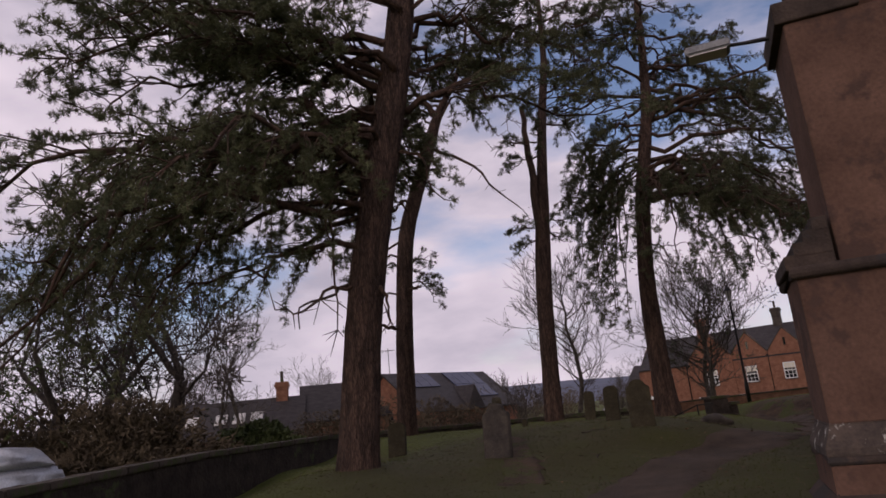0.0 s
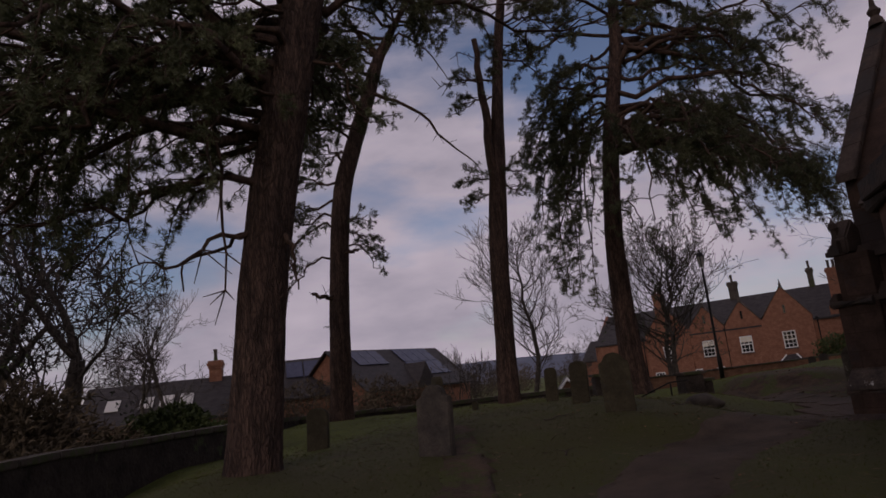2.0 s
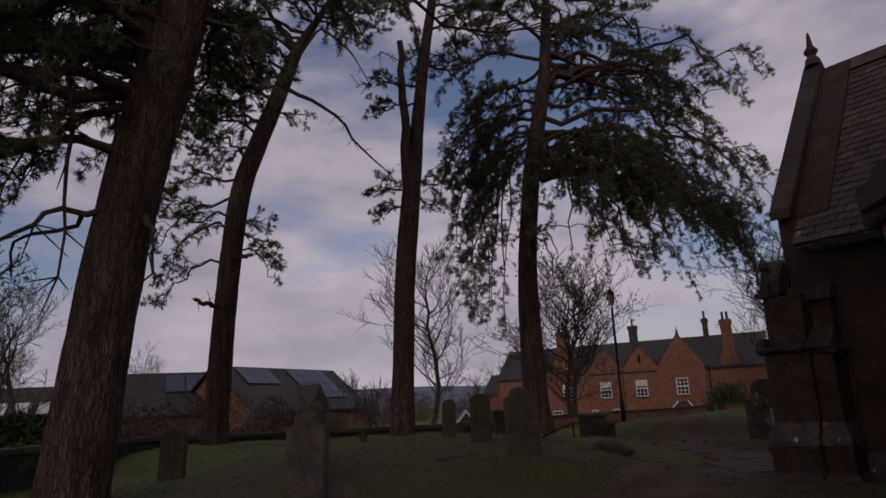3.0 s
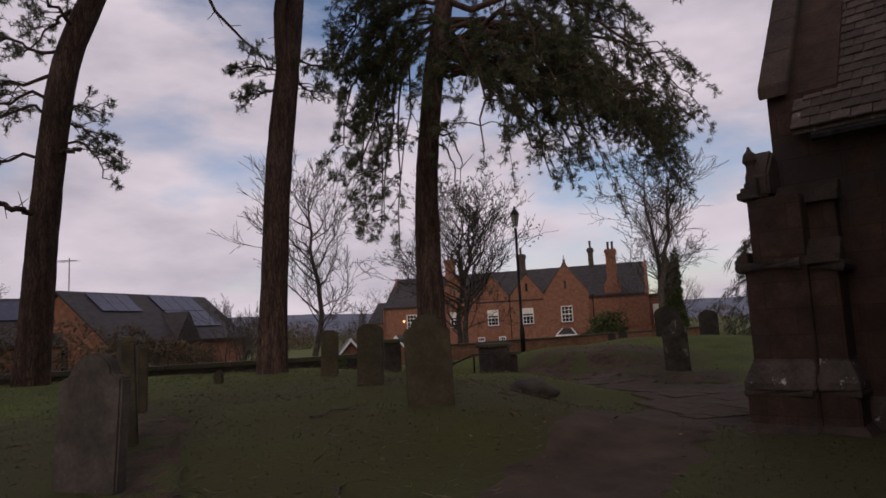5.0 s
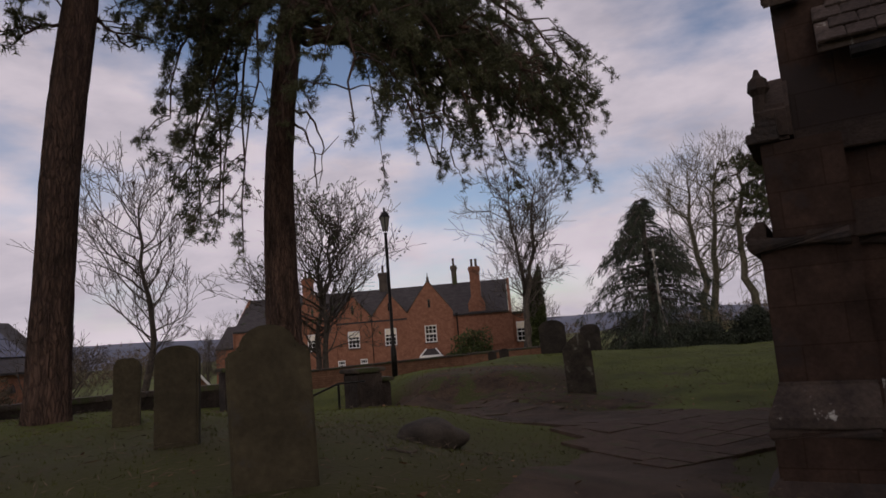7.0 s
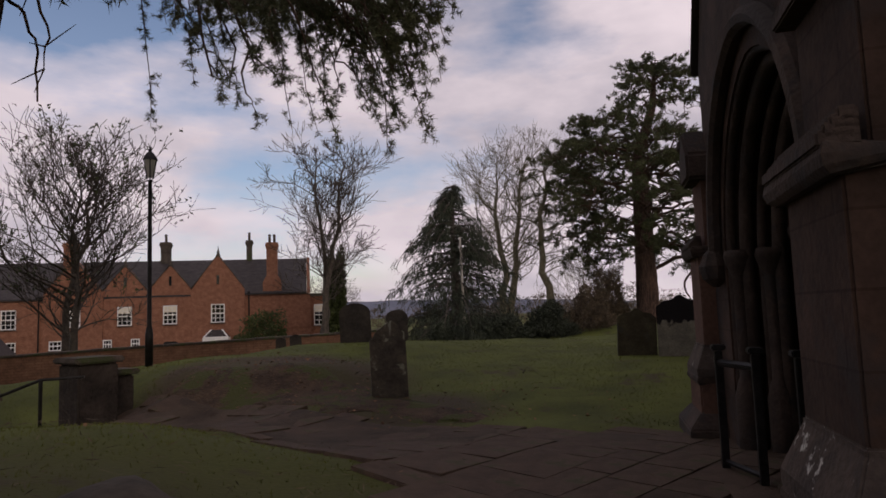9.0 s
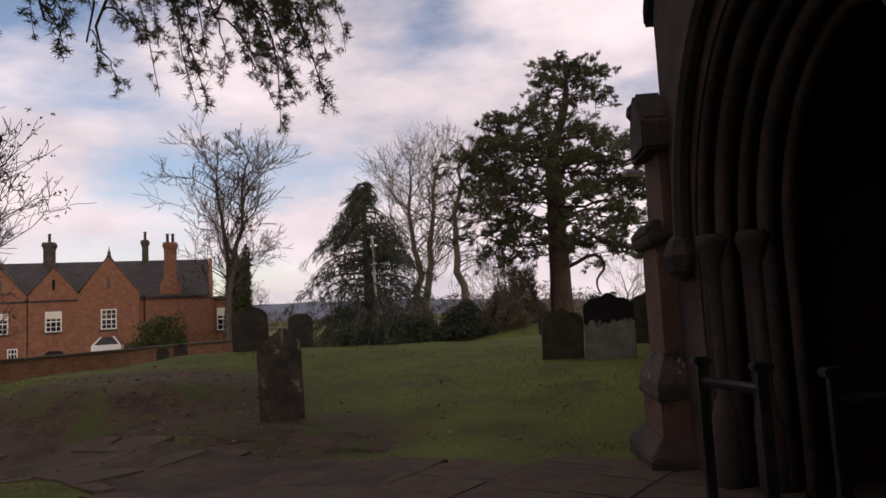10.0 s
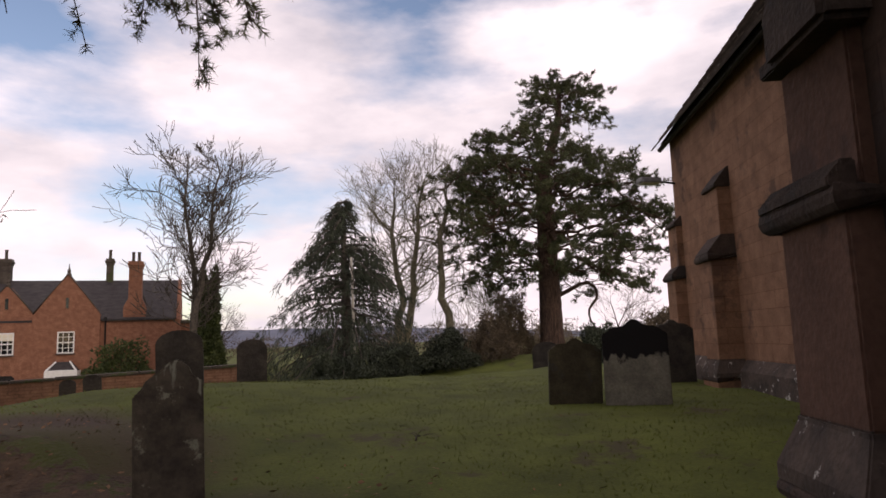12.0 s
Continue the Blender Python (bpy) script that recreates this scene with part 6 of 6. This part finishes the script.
def hall():
    h = thing("brick_hall", HALL, "long red brick hall with shaped gables and white sash windows", "house")
    eave = 4.1
    bm = bmesh.new()
    box(bm, -19.8, 7.7, 0, 9, HBASE, eave)
    part("wall", bm, M_BRICK, h)
    gable_roof(h, "roof", -19.8, 7.6, 0.0, 9.0, eave, 7.35, "x", M_SLATE, 0.2, 0.15)
    for x in (-19.9, 7.62):
        bm = bmesh.new()
        prism(bm, [(0, eave - 0.1), (4.5, 7.6), (9, eave - 0.1), (9, HBASE), (0, HBASE)], 0.3, Matrix(((0, 1, 0, x), (1, 0, 0, 0), (0, 0, 1, 0), (0, 0, 0, 1))))
        part("end_gable", bm, M_BRICK, h)
    # string course
    bm = bmesh.new()
    box(bm, -19.8, 7.7, -0.05, -0.003, 0.95, 1.1)
    part("string_course", bm, M_BRICK, h)
    for x, hw, apex, fore in ((0.0, 2.25, 7.4, 0.30), (-3.95, 1.75, 6.6, 0.18), (-7.6, 1.8, 6.6, 0.18), (-11.6, 2.3, 7.2, 0.30)):
        bm = bmesh.new()
        prism(bm, [(-hw, HBASE), (hw, HBASE), (hw, eave + 0.35), (hw * 0.94, eave + 0.55), (0.16, apex), (-0.16, apex), (-hw * 0.94, eave + 0.55), (-hw, eave + 0.35)], fore + 0.6, pose(x, -fore, 0))
        g = part("gable", bm, M_BRICK, h, "shaped brick gable")
        for s in (-1, 1):
            bm = bmesh.new()
            prism(bm, [(0, apex - 0.25), (s * hw * 0.98, eave + 0.25), (s * hw * 0.98, eave + 0.12), (0, apex - 0.4)], 4.6, pose(x, 0.35, 0))
            part("gable_roof", bm, M_SLATE, g)
            bm = bmesh.new()
            prism(bm, [(s * 0.10, apex + 0.09), (s * hw * 0.97, eave + 0.60), (s * (hw * 0.97 + 0.05), eave + 0.50), (s * 0.1, apex - 0.02)], 0.5, pose(x, -fore - 0.06, 0))
            part("gable_coping", bm, M_COPING, g)
        bm = bmesh.new()
        lathe(bm, [(0.16, 0), (0.2, 0.12), (0.1, 0.3), (0.14, 0.42), (0.05, 0.6), (0.02, 0.95)], 8, pose(x, 0, apex))
        part("finial", bm, M_COPING, g)
        bm = bmesh.new()
        box(bm, x - 0.11, x + 0.11, -fore - 0.01, -fore + 0.03, 4.95, 5.75)
        part("slit_window", bm, M_PANE, g)
        sash_window(g, x, 2.42, 1.15, 1.62, 3, 4, x != 0.0, -fore)
    sash_window(h, -16.6, 2.42, 1.15, 1.62, 3, 4)
    for x in (-16.5, -12.9, -8.9, -6.7):
        sash_window(h, x, 0.15 if x < -12 else 0.1, 1.0 if x < -12 else 0.7, 0.8, 3, 2, y=-0.0 if x < -14 else -0.32)
    bm = bmesh.new()
    pts = [(-3.9 + x, -0.2, z - 0.6) for x, z in arch(0.75, 0.35, 0.45)]
    prism(bm, [(x, z - 0.9) for x, z in arch(0.7, 0.6, 0.45)], 0.03, pose(-3.9, -0.2, 0))
    part("arched_doorway", bm, M_IRON, h)
    for x in (-14.3, -9.6, -5.8, -2.15, 2.6):
        bm = bmesh.new()
        tube(bm, [(x, -0.12, HBASE), (x, -0.12, eave - 0.1)], [0.06, 0.06], 6)
        box(bm, x - 0.12, x + 0.12, -0.22, -0.02, eave - 0.1, eave + 0.15)
        part("downpipe", bm, M_IRON, h)
    chimney(h, 4.6, 0.55, eave - 0.1, 8.6, 0.95, 2, True)
    chimney(h, 2.3, 4.5, 6.9, 9.3, 0.5, 1, stone=M_COPING)
    chimney(h, -5.2, 4.5, 6.9, 9.2, 0.8, 1, stone=M_COPING)
    chimney(h, -13.2, 4.0, 6.6, 9.2, 0.95, 2)
    # glazed lantern over the basement bay
    bm = bmesh.new()
    lo = [(-1.0, -1.9), (1.0, -1.9), (1.0, -0.31), (-1.0, -0.31)]
    hi = [(-0.45, -1.2), (0.45, -1.2), (0.45, -0.31), (-0.45, -0.31)]
    a = [bm.verts.new((*p, 0.35)) for p in lo]
    b = [bm.verts.new((*p, 1.0)) for p in hi]
    for k in range(4):
        bm.faces.new((a[k], a[(k + 1) % 4], b[(k + 1) % 4], b[k]))
    bm.faces.new(b)
    bay = part("bay_roof", bm, M_SLATE, h)
    bm = bmesh.new()
    box(bm, -1.05, 1.05, -1.95, -0.31, -1.5, 0.345)
    part("bay_front", bm, M_WHITE, bay)
    bm = bmesh.new()
    for p, q in zip(lo[:2], hi[:2]):
        tube(bm, [(*p, 0.37), (*q, 1.02)], [0.06, 0.06], 6)
    tube(bm, [(*lo[0], 0.37), (*lo[1], 0.37)], [0.06, 0.06], 6)
    part("bay_trim", bm, M_WHITE, bay)
    # lower east wing with its bay window
    bm = bmesh.new()
    box(bm, 7.93, 9.6, 1.0, 8, HBASE, 3.7)
    part("wing", bm, M_BRICK, h)
    bm = bmesh.new()
    box(bm, 7.93, 9.8, 0.8, 8.1, 3.703, 3.95)
    part("wing_cornice", bm, M_COPING, h)
    sash_window(h, 8.7, 2.0, 0.95, 1.9, 2, 4, True, 1.0)
    # outside lamp that is lit
    bm = bmesh.new()
    bmesh.ops.create_icosphere(bm, subdivisions=2, radius=0.13, matrix=pose(-17.4, -0.3, 2.55))
    part("porch_lamp", bm, M_GLOW, h, "small lit yellow wall lamp")
    # low wing at the west end
    bm = bmesh.new()
    box(bm, -22.6, -19.92, 2, 8, HBASE, 2.6)
    part("west_wing", bm, M_BRICK, h)
    gable_roof(h, "west_wing_roof", -22.6, -19.92, 2, 8, 2.6, 4.8, "x", M_SLATE, 0.2, 0.12)


hall()

# ---- barn and houses beyond the wall ----


def gabled_house(name, m, L, W, eave, ridge, label, wall, base=-2.0, over=0.3):
    """Local x along the ridge, local y across."""
    h = thing(name, m, label, "house")
    bm = bmesh.new()
    box(bm, 0.25, L - 0.25, -W / 2, W / 2, base, eave)
    part("wall", bm, wall, h)
    for x in (0.0, L - 0.25):
        bm = bmesh.new()
        prism(bm, [(-W / 2, base), (W / 2, base), (W / 2, eave), (0, ridge), (-W / 2, eave)], 0.25, Matrix(((0, 1, 0, x), (1, 0, 0, 0), (0, 0, 1, 0), (0, 0, 0, 1))))
        part("end_gable", bm, wall, h)
    gable_roof(h, "roof", -over, L + over, -W / 2, W / 2, eave + 0.02, ridge + 0.02, "x", M_SLATE, over, 0.13)
    return h


def slope_panel(h, name, x, d, w, l, L, W, eave, ridge, material, label="", side=-1):
    """A panel that lies on a roof slope, d metres down from the ridge."""
    a = math.atan2(ridge - eave, W / 2)
    m = pose(x, side * d * math.cos(a), ridge + 0.2 - d * math.sin(a), -side * math.degrees(a))
    bm = bmesh.new()
    box(bm, -w / 2, w / 2, -l / 2, l / 2, 0, 0.05, m)
    return part(name, bm, material, h, label)


BARN = pose(-2.85, 49.6, -0.4, 0, 0, 50)
barn = gabled_house("brick_barn", BARN, 12.2, 6.4, 2.3, 5.0, "converted red brick barn with solar panels on its slate roof", M_BRICK)
for x in (2.0, 3.05, 4.1, 7.0, 8.05, 9.1, 10.15):
    for d in (0.95, 2.6) if x > 6 else (1.1,):
        p = slope_panel(barn, "solar_panel", x, d, 1.0, 1.6, 11.5, 6.4, 2.3, 5.0, M_SOLAR, "dark blue solar panel")
bm = bmesh.new()
box(bm, -0.03, 0.0, -0.6, 0.6, 0.6, 2.1)
part("window", bm, M_PANE, barn)
bm = bmesh.new()
box(bm, -0.06, -0.03, -0.3, 0.3, 2.6, 2.9)
part("vent", bm, M_COPING, barn)
bm = bmesh.new()
tube(bm, [(0.6, 0, 5.0), (0.6, 0, 7.0)], [0.03, 0.03], 5)
tube(bm, [(0.6, -0.6, 6.8), (0.6, 0.8, 6.9)], [0.02, 0.02], 5)
for k in range(5):
    tube(bm, [(0.35, -0.5 + k * 0.28, 6.8), (0.85, -0.5 + k * 0.28, 6.8)], [0.012, 0.012], 4)
part("aerial", bm, M_LEAD, barn, "thin television aerial")
bm = bmesh.new()
prism(bm, [(-1.1, 2.2), (1.1, 2.2), (0, 3.9)], 2.4, pose(6.2, -3.5, 0))
part("dormer", bm, M_SLATE, barn)

ax, ay, _ = by_bearing(E3, -13.5, 50)
cottage = gabled_house("low_cottage", pose(ax, ay, 0, 0, 0, 12), 15, 7.0, 0.9, 3.6, "long low cottage with rooflights in its dark roof", M_BRICK_WALL)
# pale glass colour paints in the sky these rooflights would reflect
for x in (2.5, 5.0, 6.2, 7.4, 11.5):
    p = slope_panel(cottage, "rooflight", x, 2.3, 0.8, 1.2, 15, 7, 0.9, 3.6, M_LANTERN, "rooflight with sky reflection painted pale")
ax, ay, _ = by_bearing(E3, -12.6, 47)
farm = gabled_house("farmhouse", pose(ax, ay, 0, 0, 0, 8), 7.5, 6.0, 2.0, 4.4, "slate-roofed house with pale roof panels beyond the wall", M_BRICK_WALL)
for x in (3.6, 4.8, 6.0):
    p = slope_panel(farm, "roof_panel", x, 1.3, 1.1, 1.7, 7.5, 6, 2.0, 4.4, M_SOLAR)
ax, ay, _ = by_bearing(E0, -20.3, 52)
far_cottage = gabled_house("far_cottage", pose(ax, ay, 0, 0, 0, 5), 9, 6.0, 1.4, 3.7, "dark-roofed cottage seen through the bare trees", M_BRICK_WALL)
for x in (1.6, 3.6, 4.8, 6.0):
    slope_panel(far_cottage, "rooflight", x, 2.2, 0.8, 1.1, 9, 6, 1.4, 3.7, M_LANTERN, "rooflight with sky reflection painted pale")
chimney(far_cottage, 7.6, 0, 3.3, 4.9, 0.8, 1)

for bear, d in ((15.3, 52), (19.2, 56)):
    ax, ay, _ = by_bearing(E5, bear, d)
    ob = gabled_house("gabled_cottage", pose(ax, ay, -0.5, 0, 0, 76 if bear < 17 else 60), 5.5, 3.4, -0.4, 1.6, "low cottage with white bargeboards beyond the wall", M_BRICK_WALL)
    for s in (-1, 1):
        bm = bmesh.new()
        prism(bm, [(0, 1.75), (s * 2.0, -0.63), (s * 2.0, -0.85), (0, 1.5)], 0.08, Matrix(((0, 1, 0, -0.42), (1, 0, 0, 0), (0, 0, 1, 0), (0, 0, 0, 1))))
        part("bargeboard", bm, M_WHITE, ob, "white bargeboard")

# ---- parked car behind the wall ----


def car(m):
    c = thing("parked_car", m, "silver hatchback parked beyond the churchyard wall", "car")
    side = [(-2.0, 0.35), (-2.05, 0.75), (-1.9, 0.98), (-1.0, 1.02), (1.2, 1.0), (1.9, 0.85), (2.05, 0.6), (2.0, 0.35)]
    bm = bmesh.new()
    prism(bm, side, 1.7, pose(0, -0.85, 0))
    body = part("body", bm, M_PAINT, c, bevel=0.09, smooth=True)
    cab = [(-1.85, 1.0), (-1.45, 1.42), (-0.5, 1.5), (0.25, 1.42), (1.0, 1.0)]
    bm = bmesh.new()
    lo = [(-1.85, 0.78), (1.05, 0.78)]
    a = [bm.verts.new((x, s * 0.78 if z < 1.2 else s * 0.6, z)) for s in (-1, 1) for x, z in cab]
    n = len(cab)
    bm.faces.new(a[:n][::-1])
    bm.faces.new(a[n:])
    for k in range(n):
        j = (k + 1) % n
        bm.faces.new((a[k], a[j], a[n + j], a[n + k]))
    part("cabin", bm, M_PAINT, body, bevel=0.05, smooth=True)
    for s in (-1, 1):
        for pts in ([(-1.5, 1.06), (-1.3, 1.36), (-0.55, 1.41), (-0.5, 1.06)], [(-0.42, 1.06), (-0.45, 1.41), (0.2, 1.35), (0.75, 1.06)]):
            bm = bmesh.new()
            bm.faces.new([bm.verts.new((x, s * (0.80 - (z - 1.0) * 0.33), z)) for x, z in pts])
            part("side_window", bm, M_PANE, body)
    bm = bmesh.new()
    bm.faces.new([bm.verts.new(p) for p in ((0.36, -0.55, 1.39), (0.36, 0.55, 1.39), (1.0, 0.68, 1.04), (1.0, -0.68, 1.04))])
    part("windscreen", bm, M_PANE, body)
    for x in (-1.25, 1.3):
        for y in (-0.78, 0.78):
            bm = bmesh.new()
            lathe(bm, [(0.22, -0.1), (0.31, -0.09), (0.31, 0.09), (0.22, 0.1)], 20, pose(x, y, 0.31, 90))
            w = part("wheel", bm, M_RUBBER, c)
            bm = bmesh.new()
            lathe(bm, [(0.2, -0.105), (0.2, 0.105)], 14, pose(x, y, 0.31, 90))
            part("rim", bm, M_LEAD, w)


kx, ky, kz = by_bearing((0, 0), -33.0, 19.0)
car(pose(kx, ky, kz + 0.12, 0, 0, 160))

# ---- distance ----


def hills():
    rng = np.random.default_rng(8)
    b = np.radians(np.arange(-180, 181, 2.0))
    V, F = [], []
    tops = 22 + 13 * np.sin(b * 3 + 0.5) + 7 * np.sin(b * 7 + 1.2) + rng.normal(0, 0.7, len(b))
    for k, a in enumerate(b):
        for r, z in ((850, -3), (1050, max(4, tops[k]) * 0.6), (1250, max(4, tops[k])), (1600, -5)):
            V.append((r * math.sin(a), r * math.cos(a), z))
    n = 4
    for k in range(len(b) - 1):
        for j in range(n - 1):
            F.append((k * n + j, k * n + j + 1, (k + 1) * n + j + 1, (k + 1) * n + j))
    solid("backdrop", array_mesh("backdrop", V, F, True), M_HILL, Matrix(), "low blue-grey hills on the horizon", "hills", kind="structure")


hills()


def far_woods():
    rng = np.random.default_rng(9)
    tips = []
    for k in range(260):
        b = math.radians(rng.uniform(-60, 110))
        d = rng.uniform(120, 240)
        if rng.uniform() < 0.35 and math.degrees(b) > 8:
            continue
        x, y = d * math.sin(b), d * math.cos(b)
        h, w = rng.uniform(4, 8), rng.uniform(3, 8)
        p = np.clip(rng.normal(0, 1, (300, 3)), -1.5, 1.5) * (w / 2, w / 2, h * 0.4) + (x, y, -1.5 + h * 0.35)
        tips.append(p)
    tips = np.concatenate(tips)
    me = tufts_mesh("far_woods", tips, np.tile((0, 0, 0.6), (len(tips), 1)), rng, 3, 0.9, 0.14, 0.8)
    solid("far_woods", me, M_BROWN, Matrix(), "brown winter hedgerows and woods in the distance", "woods", kind="stuff")


far_woods()

# ---- flagstones, grass and leaves ----


def flagstones():
    rng = random.Random(6)
    bed = bpy.data.objects["pavement"]
    meshes = []
    for k in range(14):
        bm = bmesh.new()
        w, l = 0.5, 0.5
        vs = box(bm, -w, w, -l, l, -0.05, 0.02)
        for v in vs:
            v.co.x += rng.uniform(-0.014, 0.01)
            v.co.y += rng.uniform(-0.014, 0.01)
        me = finish(bm, "flagstone", 0.008)
        me.materials.append(M_FLAG)
        meshes.append(me)
    s, n = 0.0, len(FLAG_LINE)
    k = 0
    while k < n - 2:
        step = rng.randint(2, 3)
        c = FLAG_LINE[min(k + step // 2, n - 1)]
        side = FLAG_SIDE[min(k + step // 2, n - 1)]
        w = float(FLAG_W[min(k + step // 2, n - 1)])
        across = -w / 2 - rng.uniform(0.0, 0.25)
        while across < w / 2 - 0.25:
            f = min(rng.uniform(0.35, 0.8), w / 2 - across)
            x, y = c + side * (across + f / 2)
            ob = new("flagstone", meshes[rng.randrange(14)])
            ob.parent = bed
            e = 0.4
            slope_x = math.degrees(math.atan2(ground_z(x, y + e) - ground_z(x, y - e), 2 * e))
            slope_y = math.degrees(math.atan2(ground_z(x + e, y) - ground_z(x - e, y), 2 * e))
            ang = math.degrees(math.atan2(side[1], side[0]))
            ob.matrix_local = pose(x, y, ground_z(x, y) + 0.026 + rng.uniform(-0.006, 0.006), slope_x + rng.uniform(-0.3, 0.3), -slope_y + rng.uniform(-0.3, 0.3), ang + rng.uniform(-1.5, 1.5)) @ Matrix.Diagonal((f - 0.012, step * 0.25 - 0.012, 1, 1))
            across += f
        k += step


def off_path(x, y):
    """Distance to the walked paths, for grass and leaves."""
    d = np.full(len(x), 99.0)
    for line, w in ((((0.4, -6), (0.5, 0), (1.3, 5), (2.6, 9.6), (4.6, 12.6), (7.6, 15.0), (10.8, 16.8), (14.5, 18.3)), 0.8), (((12.2, 16.2), (11.6, 18.0), (11.2, 20.5), (11.1, 23), (10.5, 25.6)), 0.85)):
        for a, b in zip(line, line[1:]):
            a, b = np.array(a), np.array(b)
            t = np.clip(((x - a[0]) * (b - a)[0] + (y - a[1]) * (b - a)[1]) / ((b - a) @ (b - a)), 0, 1)
            d = np.minimum(d, np.hypot(x - a[0] - t * (b - a)[0], y - a[1] - t * (b - a)[1]) - w)
    return d


def in_church(x, y):
    c, s = math.cos(radians(24.5)), math.sin(radians(24.5))
    u, v = x * c + y * s, -x * s + y * c
    return ((u > 13) & (v < 6.1)) | ((u > 12.9) & (u < 18.7) & (v < 9.5)) | ((u > 6.5) & (v < 5.2))


def grass():
    rng = np.random.default_rng(10)
    n = 210000
    x, y = rng.uniform(-7, 26, n), rng.uniform(3, 29, n)
    keep = (off_path(x, y) > rng.normal(-0.05, 0.12, n)) & ~in_church(x, y)
    patch = np.sin(x * 1.3 + np.sin(y * 0.9)) * np.sin(y * 1.1 + 0.7 * np.sin(x * 1.7))
    keep &= rng.uniform(-1.2, 1.0, n) < patch + 0.5
    shade = np.exp(-(((x - 2) / 7) ** 2 + ((y - 18) / 9) ** 2))
    keep &= rng.uniform(0, 1, n) > 0.6 * shade
    bank = np.exp(-(((x - 12.9) / 1.1) ** 2 + ((y - 23.2) / 2.4) ** 2)) + 0.6 * np.exp(-(((x - 12.9) / 0.6) ** 2 + ((y - 19.6) / 1.8) ** 2))
    keep &= rng.uniform(0, 1, n) > bank * 1.3
    keep &= (x < 13.5) | (rng.uniform(0, 1, n) > 0.55)
    x, y, patch = x[keep], y[keep], patch[keep]
    z = height(x, y)
    near = np.exp(-(((x - 8) / 40) ** 2 + ((y - 16) / 40) ** 2))
    z += near * 0.025 * np.sin(x * 2.1 + 1.3 * np.sin(y * 1.7)) * np.sin(y * 1.9 + 0.6 * x)
    me = tufts_mesh("grass", np.stack([x, y, z - 0.01], -1), np.tile((0, 0, 1.1), (len(x), 1)), rng, 3, 0.038, 0.009, 0.5)
    solid("grass", me, M_BLADE, Matrix(), "short tufted winter grass blades", "grass", kind="stuff")


def leaves():
    rng = np.random.default_rng(12)
    n = 26000
    x, y = rng.uniform(-6, 22, n), rng.uniform(4, 28, n)
    d = off_path(x, y)
    bank = 1.2 * np.exp(-(((x - 12.9) / 1.4) ** 2 + ((y - 23.0) / 2.6) ** 2)) + 0.5 * np.exp(-(((x - 13.0) / 1.5) ** 2 + ((y - 18.6) / 1.2) ** 2)) + 0.25 * np.exp(-(((x - 5.3) / 1.2) ** 2 + ((y - 15.4) / 1.4) ** 2))
    keep = (rng.uniform(0, 1, n) < 0.002 + 0.05 * np.exp(-np.abs(d) / 0.4) + bank) & ~in_church(x, y) & (d > -0.6)
    x, y = x[keep], y[keep]
    z = height(x, y) + 0.045
    m = len(x)
    a = rng.uniform(0, math.tau, m)
    l = rng.uniform(0.018, 0.04, m)
    u = np.stack([np.cos(a), np.sin(a), rng.normal(0, 0.2, m)], -1) * l[:, None]
    v = np.stack([-np.sin(a), np.cos(a), rng.normal(0, 0.35, m)], -1) * (l * 0.6)[:, None]
    c = np.stack([x, y, z], -1)
    V = np.stack([c - u, c - v * 0.9, c + u, c + v], 1).reshape(-1, 3)
    solid("fallen_leaves", array_mesh("fallen_leaves", V, np.arange(len(V)).reshape(-1, 4)), M_LEAF_LITTER, Matrix(), "scattered brown fallen leaves on bank and path", "leaves", kind="stuff")


def needle_litter():
    rng = np.random.default_rng(14)
    n = 12000
    x, y = rng.normal(2.5, 5.0, n), rng.normal(16, 6.0, n)
    keep = ~in_church(x, y) & (off_path(x, y) > -0.35) & (x > -6)
    x, y = x[keep], y[keep]
    m = len(x)
    a = rng.uniform(0, math.tau, m)
    l = rng.uniform(0.04, 0.09, m)
    c = np.stack([x, y, height(x, y) + 0.04 + rng.uniform(-0.01, 0.02, m)], -1)
    u = np.stack([np.cos(a), np.sin(a), rng.normal(0, 0.2, m)], -1) * l[:, None]
    v = np.stack([-np.sin(a), np.cos(a), rng.normal(0, 0.4, m)], -1) * 0.005
    V = np.stack([c - u, c - v, c + u, c + v], 1).reshape(-1, 3)
    solid("pine_litter", array_mesh("pine_litter", V, np.arange(len(V)).reshape(-1, 4)), M_BROWN, Matrix(), "brown fallen pine needles and twigs in the grass", "litter", kind="stuff")


needle_litter()
grass()
leaves()
flagstones()
